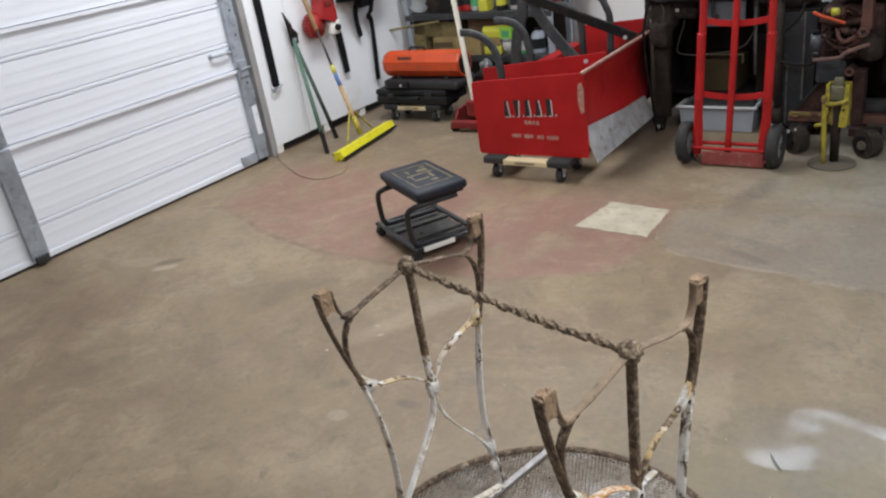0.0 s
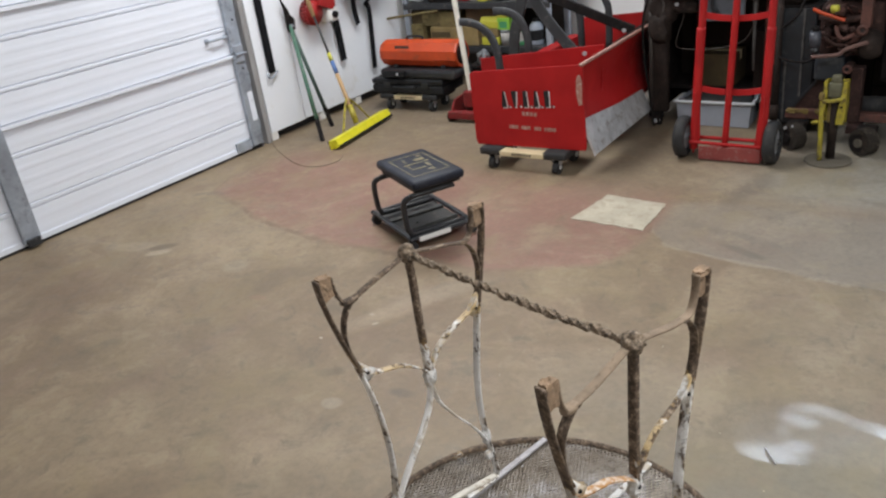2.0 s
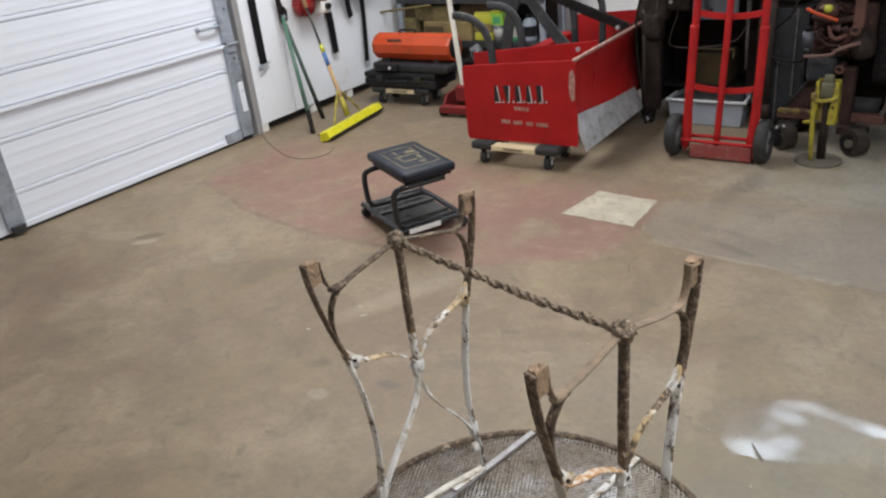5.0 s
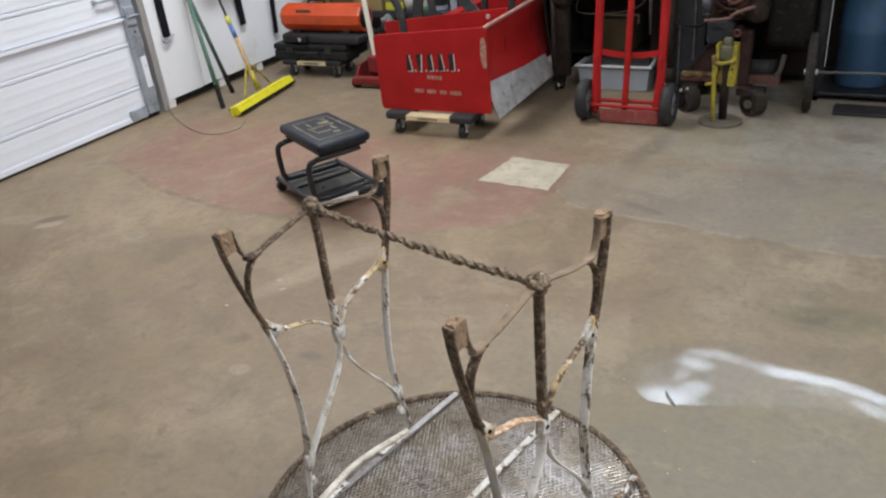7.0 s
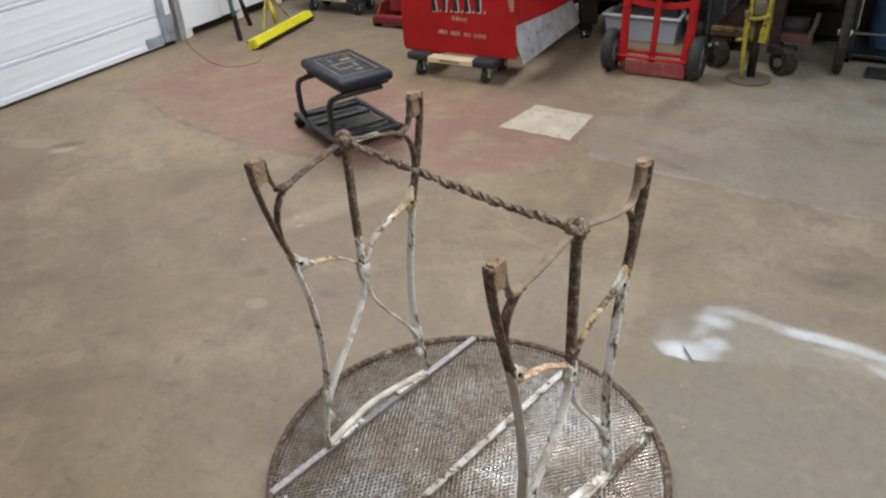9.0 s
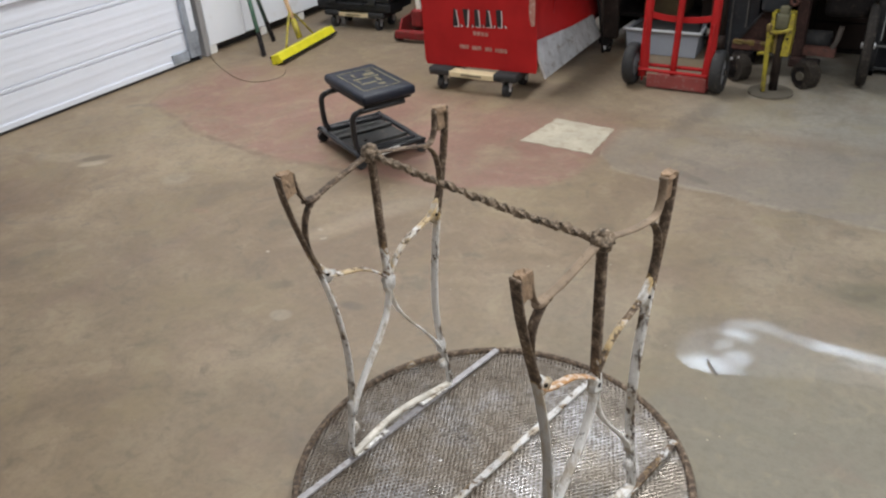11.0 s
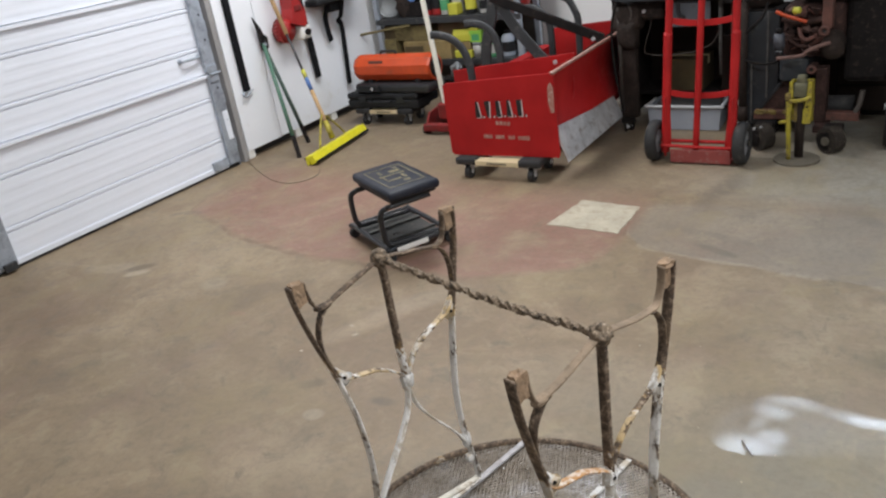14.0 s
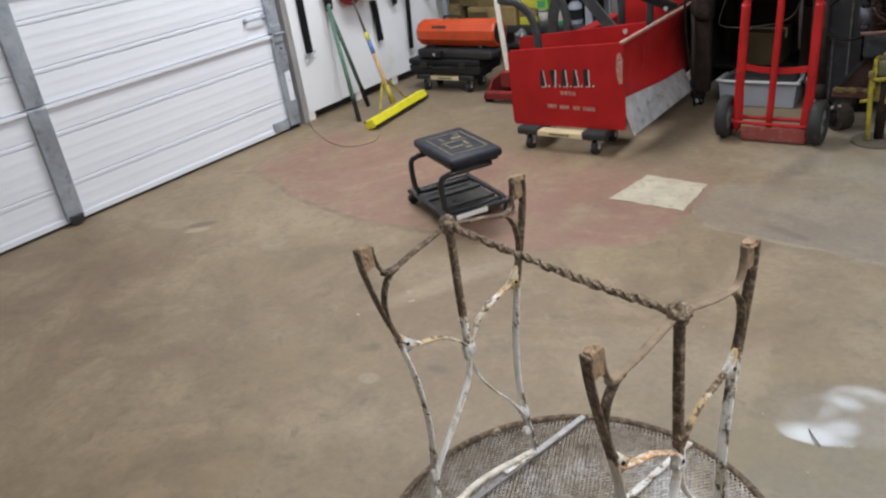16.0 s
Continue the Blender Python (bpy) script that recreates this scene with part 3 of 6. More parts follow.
def sweep(bm, pts, section, up=None, twist=0.0, closed=False):
    """Sweeps a closed section, (side, up) pairs in metres, along pts. up: the fixed direction of the section's first axis."""
    P = [Vector(p) for p in pts]
    rings, n, last = [], len(P), None
    for i, p in enumerate(P):
        t = (P[(i + 1) % n] - P[i - 1]) if closed else (P[min(i + 1, n - 1)] - P[max(i - 1, 0)])
        t.normalize()
        if up is not None:
            s = Vector(up)
        else:
            s = last if last is not None else (Vector((0, 0, 1)) if abs(t.z) < 0.9 else Vector((1, 0, 0)))
        s = (s - t * s.dot(t)).normalized()
        last = s
        w = t.cross(s)
        if twist:
            a = twist * i
            s, w = s * math.cos(a) + w * math.sin(a), w * math.cos(a) - s * math.sin(a)
        rings.append([bm.verts.new(p + s * x + w * y) for x, y in section])
    k = len(section)
    for i in range(n if closed else n - 1):
        a, b = rings[i], rings[(i + 1) % n]
        for j in range(k):
            bm.faces.new((a[j], a[(j + 1) % k], b[(j + 1) % k], b[j]))
    if not closed:
        bm.faces.new(rings[0][::-1])
        bm.faces.new(rings[-1])
    return bm


def disc(r, n=10):
    return [(r * math.cos(2 * math.pi * i / n), r * math.sin(2 * math.pi * i / n)) for i in range(n)]


def tube(bm, pts, r, n=10, per=6, closed=False):
    return sweep(bm, smooth_path(pts, per, closed), disc(r, n), closed=closed)


def bar(bm, pts, width, thick, across, per=6):
    """A flat bar bent along pts: its width lies along the direction across."""
    w, t, c = width / 2, thick / 2, min(width, thick) * 0.2
    sec = [(-w, -t + c), (-w + c, -t), (w - c, -t), (w, -t + c), (w, t - c), (w - c, t), (-w + c, t), (-w, t - c)]
    return sweep(bm, smooth_path(pts, per), sec, up=across)


def prism(bm, outline, a, b, axis="x"):
    """An outline, in the plane across the axis, drawn out from a to b."""
    def at(p, q):
        return {"x": (q, p[0], p[1]), "y": (p[0], q, p[1]), "z": (p[0], p[1], q)}[axis]
    A, B = [bm.verts.new(at(p, a)) for p in outline], [bm.verts.new(at(p, b)) for p in outline]
    n = len(outline)
    bm.faces.new(A)
    bm.faces.new(B[::-1])
    for i in range(n):
        bm.faces.new((A[i], A[(i + 1) % n], B[(i + 1) % n], B[i]))
    return bm


def lump(bm, c, half, jitter, seed=1, cuts=3, roundness=0.35):
    """A worn, uneven block round the point c."""
    r = bmesh.ops.create_cube(bm, size=2)
    es = list({e for v in r["verts"] for e in v.link_edges})
    bmesh.ops.subdivide_edges(bm, edges=es, cuts=cuts, use_grid_fill=True)
    for v in bm.verts:
        q = v.co.lerp(v.co.normalized() * 1.2, roundness)
        q += noise.noise_vector(q * 1.7 + Vector((seed, seed * 2.3, 0))) * jitter
        v.co = Vector((c[0] + q.x * half[0], c[1] + q.y * half[1], c[2] + q.z * half[2]))
    return bm


def B():
    return bmesh.new()


# ---- the room ----
structure("floor", box(B(), (ROOM_W - 0.2, ROOM_S - 0.2, -0.15), (ROOM_E + 0.2, ROOM_N + 0.2, 0)), "floor", "stained brown-grey concrete garage floor")
structure("ceiling", box(B(), (ROOM_W - 0.2, ROOM_S - 0.2, ROOM_H), (ROOM_E + 0.2, ROOM_N + 0.2, ROOM_H + 0.15)), "ceiling", "plain white ceiling")
DOOR_Y0, DOOR_Y1, DOOR_TOP = -1.75, 3.205, 2.25
bm = B()
box(bm, (ROOM_W - 0.15, DOOR_Y1 + 0.06, 0), (ROOM_W, ROOM_N + 0.15, ROOM_H))
box(bm, (ROOM_W - 0.15, ROOM_S - 0.15, 0), (ROOM_W, DOOR_Y0 - 0.06, ROOM_H))
box(bm, (ROOM_W - 0.15, DOOR_Y0 - 0.06, DOOR_TOP), (ROOM_W, DOOR_Y1 + 0.06, ROOM_H))
structure("wall_west", bm, "white_wall", "white wall with the garage door opening")
structure("wall_north", box(B(), (ROOM_W, ROOM_N, 0), (ROOM_E, ROOM_N + 0.15, ROOM_H)), "white_wall", "white painted back wall")
structure("wall_south", box(B(), (ROOM_W, ROOM_S - 0.15, 0), (ROOM_E, ROOM_S, ROOM_H)), "white_wall", "plain white wall")
structure("wall_east", box(B(), (ROOM_E, ROOM_S - 0.15, 0), (ROOM_E + 0.15, ROOM_N + 0.15, ROOM_H)), "white_wall", "plain white wall")

# pale square patch cast into the floor
corners, outline, rng = [(-1.328, 2.822), (-0.985, 2.808), (-0.990, 3.108), (-1.285, 3.130)], [], random.Random(4)
for k in range(4):
    a, b = Vector(corners[k]), Vector(corners[(k + 1) % 4])
    outline += [a.lerp(b, q / 12) + Vector((rng.uniform(-0.005, 0.005), rng.uniform(-0.005, 0.005))) for q in range(12)]
structure("floor_patch", prism(B(), outline, -0.02, 0.003, "z"), "pale_patch", "pale square cement patch in the concrete floor")


# ---- garage door ----
def garage_door():
    door = tagged(thing("garage_door", "white ribbed steel sectional garage door, closed, with grey stiles", "garage door"), kind="structure")
    x0 = -3.79
    seams = [0.018, 0.622, 1.155, 1.68, 2.21]
    for lo, hi in zip(seams, seams[1:]):
        # section profile (x, z): two double ribs, shallow pleats between them and a lip over the joint
        prof, h = [(x0, lo + 0.006)], hi - lo
        for k in (0.306, 0.744):
            zc = lo + h * k
            for dz, dx in ((-0.0175, 0), (-0.0138, -0.008), (-0.0098, -0.008), (-0.0066, 0.003), (0.0066, 0.003), (0.0098, -0.008), (0.0138, -0.008), (0.0175, 0)):
                prof.append((x0 + dx, zc + dz))
        for k in (0.09, 0.19, 0.42, 0.525, 0.63, 0.84, 0.91):
            zc = lo + h * k
            prof += [(x0, zc - 0.017), (x0 + 0.0009, zc - 0.006), (x0 + 0.0009, zc + 0.006), (x0, zc + 0.017)]
        prof += [(x0, hi - 0.024), (x0 + 0.020, hi - 0.017), (x0 + 0.020, hi)]
        prof = sorted(prof[:1] + prof[1:], key=lambda p: p[1])
        prof += [(x0 - 0.035, hi), (x0 - 0.035, lo + 0.006)]
        part("door_section", prism(B(), prof, DOOR_Y0, DOOR_Y1, "y"), "door_white", door)
    for y0, y1 in ((1.535, 1.630), (0.02, 0.115), (-1.70, -1.60), (3.115, 3.200)):
        for lo, hi in zip(seams, seams[1:]):
            bm = box(B(), (x0 + 0.004, y0, lo + 0.012), (x0 + 0.030, y1, hi - 0.004), 0.004)
            for zc in (lo + 0.06, (lo + hi) / 2, hi - 0.05):
                rod(bm, (x0 + 0.030, (y0 + y1) / 2 + 0.02, zc), (x0 + 0.034, (y0 + y1) / 2 + 0.02, zc), 0.006, 8)
            part("stile", bm, "galv", door, "grey galvanised steel stile")
    for z in seams[1:-1]:
        bm = box(B(), (x0 + 0.03, 3.125, z - 0.05), (x0 + 0.040, 3.195, z + 0.055), 0.004)
        rod(bm, (x0 + 0.043, 3.13, z), (x0 + 0.043, 3.21, z), 0.006, 10)
        part("hinge", bm, "galv", door)
    bm = B()
    tube(bm, [(x0 + 0.012, 2.955, 0.742), (x0 + 0.032, 2.975, 0.742), (x0 + 0.032, 3.085, 0.742), (x0 + 0.012, 3.105, 0.742)], 0.008, 8)
    box(bm, (x0 + 0.003, 2.945, 0.728), (x0 + 0.010, 2.970, 0.756), 0.002)
    box(bm, (x0 + 0.003, 3.090, 0.728), (x0 + 0.010, 3.112, 0.756), 0.002)
    part("handle", bm, "galv", door, "steel lift handle")
    for z in (0.53, 0.83, 0.98, 1.32):
        part("bolt_hole", rod(B(), (x0 + 0.0295, 3.168, z), (x0 + 0.0308, 3.168, z), 0.0075, 10), "dark_iron", door)
    part("roller_bracket", box(B(), (x0 + 0.030, 1.545, 0.012), (x0 + 0.052, 1.615, 0.055), 0.004), "grey_steel", door, "dark roller bracket")
    # thin white plate draws the bright reflection on the lower stile
    part("reflection_plate", box(B(), (x0 + 0.031, 3.150, 0.19), (x0 + 0.0335, 3.192, 0.38), 0.001), "door_white", door, "white strip standing in for a reflection on the grey stile")
    part("bottom_bracket", box(B(), (x0 + 0.004, 2.985, 0.025), (x0 + 0.018, 3.113, 0.085), 0.003), "galv", door)
    part("bottom_seal", box(B(), (x0 - 0.03, DOOR_Y0, 0.0), (x0 + 0.004, DOOR_Y1, 0.016), 0.004), "black_rubber", door, "black rubber bottom seal")
    part("bottom_bar", box(B(), (x0 + 0.002, DOOR_Y0, 0.0165), (x0 + 0.010, 3.112, 0.046), 0.002), "door_white", door)
    return door


garage_door()
bm = box(B(), (-3.815, 3.2085, 0.0), (-3.780, 3.2125, 2.2))
box(bm, (-3.815, 3.2126, 0.0), (-3.808, 3.236, 2.2))
for z in (0.12, 0.42, 0.86, 1.3, 1.8):
    box(bm, (-3.8078, 3.216, z), (-3.790, 3.232, z + 0.08), 0.003)
structure("door_track", bm, "galv", "grey galvanised door track")
structure("door_jamb", box(B(), (-3.87, 3.246, 0), (-3.772, 3.288, 2.3), 0.004), "trim", "grey-brown painted door jamb")


# ---- the upside-down table ----
TABLE = pose(-0.500, 0.985, 0, 0, 0, 78.3)


def patio_table():
    t = thing("patio_table", "rusty wrought-iron patio table, flaking white paint, upside down on floor", "table", TABLE)
    cx, R = 0.012, 0.461
    # rim: a rolled steel band
    sec = [(-0.006, 0.0), (0.004, 0.0), (0.007, 0.004), (0.007, 0.024), (0.003, 0.029), (-0.006, 0.029), (-0.010, 0.025), (-0.010, 0.004)]
    bm, rings = B(), []
    N = 144
    for i in range(N):
        a = 2 * math.pi * i / N
        rings.append([bm.verts.new((cx + (R - 0.007 + s) * math.cos(a), (R - 0.007 + s) * math.sin(a), h)) for s, h in sec])
    for i in range(N):
        a, b = rings[i], rings[(i + 1) % N]
        for j in range(len(sec)):
            bm.faces.new((a[j], a[(j + 1) % len(sec)], b[(j + 1) % len(sec)], b[j]))
    part("rim", bm, "rim", t, "rusty steel rim", True)
    # expanded metal: zigzag strands that meet at the knots of the diamonds
    p1, p2, w, h = 0.0120, 0.0090, 0.0033, 0.0013
    verts, faces = [], []
    rr = R - 0.010
    rng = random.Random(3)
    n2 = int(rr / p2) + 1
    for j in range(-n2, n2 + 1):
        u = j * p2
        if abs(u) >= rr:
            continue
        half = math.sqrt(rr * rr - u * u)
        n1 = int(half / (p1 / 2))
        prev = None
        for i in range(-n1, n1 + 1):
            du = p2 * 0.33 * (1 if (i + j) % 2 else -1)
            v = i * p1 / 2
            z = 0.0195 + 0.0012 * (1 if (i + j) % 2 else -1) + 0.002 * math.sin(v * 9 + u * 5)
            c = (cx + u + du, v)
            k = len(verts)
            verts += [(c[0] - w, c[1], z - h), (c[0] + w, c[1], z - h * 0.2), (c[0] + w, c[1], z + h), (c[0] - w, c[1], z + h * 0.2)]
            if prev is not None:
                faces += [(prev + q, prev + (q + 1) % 4, k + (q + 1) % 4, k + q) for q in range(4)]
            prev = k
    me = bpy.data.meshes.new("expanded_metal")
    me.from_pydata(verts, [], faces)
    me.materials.append(M["mesh"])
    ob = new("expanded_metal", me)
    ob.parent = t
    tagged(ob, "weathered grey expanded metal tabletop with white paint flecks", kind="stuff")
    # three flat straps across the underside
    for y in (0.275, 0.0, -0.280):
        half = math.sqrt((R - 0.012) ** 2 - y * y)
        bm = B()
        bar(bm, [(cx - half, y, 0.026), (cx - half / 3, y, 0.0275), (cx + half / 3, y, 0.0265), (cx + half, y, 0.026)], 0.017, 0.006, (0, 1, 0))
        part("strap", bm, "brown_strap" if y < 0 else ("strap" if y > 0 else "mid_strap"), t, "flat iron strap with worn paint")
    across, W, T = (0, 1, 0), 0.0205, 0.0048
    for y, crown, foot in ((0.275, 0.764, 0.798), (-0.275, 0.747, 0.788)):
        low, made = 0.768 - crown, set(t.children)
        for s in (-1, 1):
            # the leg strip, up to the outside of the foot
            leg = [(s * 0.060, y, 0.040), (s * 0.120, y, 0.036), (s * 0.158, y, 0.035), (s * 0.172, y, 0.044), (s * 0.168, y, 0.086), (s * 0.149, y, 0.197), (s * 0.141, y, 0.293),
                   (s * 0.146, y, 0.390), (s * 0.158, y, 0.472), (s * 0.175, y, 0.554), (s * 0.197, y, 0.635), (s * 0.214, y, 0.705), (s * 0.223, y, 0.755), (s * 0.227, y, foot)]
            # one leg of the near side gets the paint copy with shade in its colour
            part("leg", bar(B(), leg, W, T, across), "shaded_iron" if y < 0 > s else "iron", t, "", True)
            sd = 3 + s + y * 9
            # crumbling plug held between the leg and the folded inner strip
            if s < 0:
                part("foot_plug", lump(B(), (s * 0.2095, y, foot - 0.021), (0.0135, 0.0088, 0.0235), 0.22, sd, 4, 0.10), "foot", t, "crumbling tan foot plug")
            else:
                part("foot_plug", lump(B(), (s * 0.2095, y, foot - 0.004), (0.0140, 0.0092, 0.0070), 0.30, sd, 4, 0.12), "foot", t, "crumbling tan foot plug")
                part("foot_core", lump(B(), (s * 0.2095, y + 0.002, foot - 0.030), (0.0115, 0.0055, 0.021), 0.2, sd + 2, 3, 0.12), "foot", t)
            # the inner strip: down inside the foot, round a bend and up to the crown
            k6 = low * 0.6
            arch = [(s * 0.194, y, foot - 0.002), (s * 0.1925, y, foot - 0.024), (s * 0.189, y, foot - 0.043), (s * 0.181, y, 0.738 - k6), (s * 0.168, y, 0.7285 - k6), (s * 0.150, y, 0.7295 - k6),
                    (s * 0.110, y, 0.742 - low), (s * 0.060, y, 0.754 - low), (s * 0.006, y, crown)]
            part("arch_bar", bar(B(), arch, 0.0155, 0.0045, across), "tan_iron" if y < 0 else "iron", t, "", True)
            if s < 0:
                part("curl_end", lump(B(), (s * 0.166, y, 0.7285 - k6), (0.0150, 0.0092, 0.0052), 0.3, sd + 5, 4, 0.8), "tan_iron" if y < 0 else "iron", t, "rounded tan rusty bend", True)
            # hook from the arch out to the leg
            hook = [(s * 0.146, y, 0.7275 - k6), (s * 0.160, y, 0.7235 - k6), (s * 0.175, y, 0.709 - k6), (s * 0.186, y, 0.686 - k6 * 0.5), (s * 0.1915, y, 0.655), (s * 0.1905, y, 0.625), (s * 0.183, y, 0.595), (s * 0.172, y, 0.568)]
            part("hook_bar", bar(B(), hook, 0.0175, 0.0045, across), "olive_iron", t, "", True)
            # S bar from the upper leg through the crossing to the lower leg opposite
            sag = 0.0 if s > 0 else (0.020 if y < 0 else 0.010)
            es = [(s * 0.174, y, 0.573 - sag), (s * 0.152, y, 0.553 - sag), (s * 0.116, y, 0.540 - sag), (s * 0.076, y, 0.528 - sag), (s * 0.040, y, 0.506 - sag), (s * 0.014, y, 0.474 - sag * 0.3), (s * 0.001, y + s * 0.002, 0.447)]
            part("s_bar", bar(B(), es, 0.0125 if y < 0 < s else 0.0165, 0.0042, across), ("orange_iron" if s < 0 else "mid_tan_iron") if y < 0 else "s_iron", t, "", True)
            es = [(s * 0.003, y + s * 0.002, 0.460), (-s * 0.003, y, 0.415), (-s * 0.016, y, 0.368), (-s * 0.048, y, 0.314), (-s * 0.092, y, 0.256), (-s * 0.126, y, 0.207), (-s * 0.148, y, 0.163)]
            part("s_bar", bar(B(), es, 0.0180, 0.0042, across), "low_s_iron", t, "thick white paint, chipped", True)
            # white gusset where S bar and leg are welded
            bm = prism(B(), [(s * 0.183, 0.592), (s * 0.166, 0.528), (s * 0.155, 0.530), (s * 0.136, 0.547), (s * 0.158, 0.560), (s * 0.170, 0.578)], y - 0.0075, y + 0.0075, "y")
            bmesh.ops.bevel(bm, geom=list(bm.edges), offset=0.003, segments=2, affect="EDGES")
            part("weld_plate", bm, "weld", t, "white-painted weld plate", True)
            part("rivet", rod(B(), (s * 0.162, y - 0.0105, 0.552), (s * 0.162, y - 0.006, 0.552), 0.0038, 8), "dark_iron", t)
            part("weld_lump", lump(B(), (s * 0.150, y, 0.176), (0.009, 0.0090, 0.020), 0.45, 17 + sd, 3, 0.6), "weld", t, "white-painted weld", True)
            part("scroll", lump(B(), (s * 0.153, y, 0.116), (0.0105, 0.0075, 0.0125), 0.3, 23 + sd, 3, 0.9), "weld", t, "small white rounded lobe", True)
        # thick foot bar lying along the strap between the legs
        part("foot_bar", bar(B(), [(-0.170, y, 0.036), (-0.10, y + 0.008, 0.044), (-0.02, y + 0.014, 0.049), (0.05, y + 0.011, 0.047), (0.10, y + 0.006, 0.042), (0.170, y, 0.036)], 0.017, 0.011, across), "low_s_iron" if y < 0 else "cream_bar", t, "", True)
        part("post", bar(B(), [(0, y, crown + 0.006), (0.002, y, 0.70), (0, y, 0.60), (0.0, y, 0.440)], 0.0185, 0.0130, across), "post_iron", t, "", True)
        bm = lump(B(), (0, y, crown - 0.001), (0.0165, 0.0170, 0.0150), 0.35, 40 + y * 20, 5, 0.85)
        rod(bm, (0, y - 0.004, crown), (0.001, y - 0.004, crown + 0.020), 0.0095, 10)
        for v in bm.verts:
            v.co += noise.noise_vector(v.co * 120) * 0.0030
        part("crown_knob", bm, "crust", t, "lumpy rusted knob", True)
        part("weld_lump", lump(B(), (0, y, 0.446), (0.0125, 0.0095, 0.021), 0.55, 7 + y, 4, 0.55), "weld", t, "white-painted weld", True)
        part("rivet", rod(B(), (-0.001, y - 0.0125, 0.447), (-0.001, y - 0.006, 0.447), 0.0042, 8), "dark_iron", t)
        # this side stands a little out of plumb
        if y > 0:
            for ob in set(t.children) - made:
                for v in ob.data.vertices:
                    v.co.x -= 0.011 * max(0.0, (v.co.z - 0.45) / 0.33)
    # twisted stretcher between the two crowns
    n = 260
    pts = [(0.003 * math.sin(i / n * 3.1) - 0.0105 * i / n, -0.275 + 0.55 * i / n, 0.747 + 0.018 * i / n - 0.010 * math.sin(math.pi * i / n)) for i in range(n + 1)]
    q = 0.0056
    bm = sweep(B(), pts, [(-q, -q), (0, -q * 1.05), (q, -q), (q * 1.05, 0), (q, q), (0, q * 1.05), (-q, q), (-q * 1.05, 0)], up=(0, 0, 1), twist=0.14)
    for v in bm.verts:
        v.co += noise.noise_vector(v.co * 45) * 0.0042 + noise.noise_vector(v.co * 150) * 0.0026
    part("stretcher", bm, "crust", t, "rusty pitted twisted bar")
    return t


patio_table()


# ---- mechanic's stool ----
def creeper_stool():
    t = thing("creeper_stool", "low rolling stool with navy vinyl seat and black tube frame", "stool", pose(-1.93, 2.50, 0, 0, 0, -27))
    # the two tubes rise on one side only, y = -0.15
    sx, sy, top = 0.077, -0.016, 0.340
    ox, oy = 0.027, 0.014
    part("seat", box(B(), (sx - 0.200, sy - 0.124, top - 0.042), (sx + 0.200, sy + 0.124, top), 0.016, seg=3), "navy_vinyl", t, "padded dark navy vinyl seat", True)
    part("seat_board", box(B(), (sx - 0.175, sy - 0.11, top - 0.058), (sx + 0.175, sy + 0.11, top - 0.043), 0.004), "black_plastic", t)
    bm = B()
    for x, y, w, h in ((0, 0.085, 0.27, 0.006), (0, -0.085, 0.27, 0.006), (-0.133, 0, 0.006, 0.17), (0.133, 0, 0.006, 0.17), (-0.06, 0.03, 0.03, 0.05), (-0.02, 0.0, 0.012, 0.12), (0.03, 0.035, 0.05, 0.016),
                       (0.05, -0.02, 0.016, 0.07), (-0.075, -0.035, 0.05, 0.012), (0.0, -0.05, 0.06, 0.010), (0.09, 0.02, 0.025, 0.03), (-0.1, 0.05, 0.02, 0.02)):
        box(bm, (sx + x - w / 2, sy + y - h / 2, top + 0.0003), (sx + x + w / 2, sy + y + h / 2, top + 0.0012))
    part("print", bm, "gold", t, "worn gold emblem printed on the seat")
    for s in (-1, 1):
        x = s * 0.160
        part("frame_tube", tube(B(), [(sx + x, sy + 0.08, top - 0.071), (sx + x, sy - 0.10, top - 0.071), (ox + 0.035 + x, oy - 0.150, top - 0.078), (ox + 0.02 + x, oy - 0.180, top - 0.105), (ox + x, oy - 0.172, 0.120), (ox + x, oy - 0.160, 0.090), (ox + x, oy - 0.13, 0.075), (ox + x, oy + 0.11, 0.070)], 0.0125, 10), "black_paint", t, "", True)
    bm = tube(B(), [(-0.185, -0.15, 0.058), (0.185, -0.15, 0.058), (0.20, -0.13, 0.058), (0.20, 0.13, 0.058), (0.18, 0.15, 0.058), (-0.18, 0.15, 0.058), (-0.20, 0.13, 0.058), (-0.20, -0.13, 0.058)], 0.0125, 10, 4, True)
    part("base_frame", bm, "black_paint", t, "", True)
    bm = box(B(), (-0.185, -0.14, 0.043), (0.185, 0.14, 0.047))
    for x, w in ((-0.065, 0.016), (0.085, 0.010)):
        box(bm, (x - w, -0.14, 0.0475), (x + w, 0.14, 0.060), 0.002)
    part("tray", bm, "tray_steel", t, "dusty dark steel tool tray")
    part("plate", box(B(), (0.2135, -0.12, 0.044), (0.2185, 0.035, 0.066), 0.001), "white_plastic", t, "white label strip")
    for x, y in ((0.05, -0.05), (0.10, -0.04), (0.15, 0.02)):
        part("bolt", rod(B(), (x, y, 0.058), (x, y, 0.058), 0.008, 8), "chrome", t)
    for x in (-0.2, 0.2):
        for y in (-0.15, 0.15):
            cst = part("caster", rod(B(), (x - 0.011, y, 0.024), (x + 0.011, y, 0.024), 0.024, 14), "black_rubber", t)
            part("fork", box(B(), (x - 0.016, y - 0.012, 0.03), (x + 0.016, y + 0.012, 0.050), 0.003), "black_paint", cst)
    return t


creeper_stool()


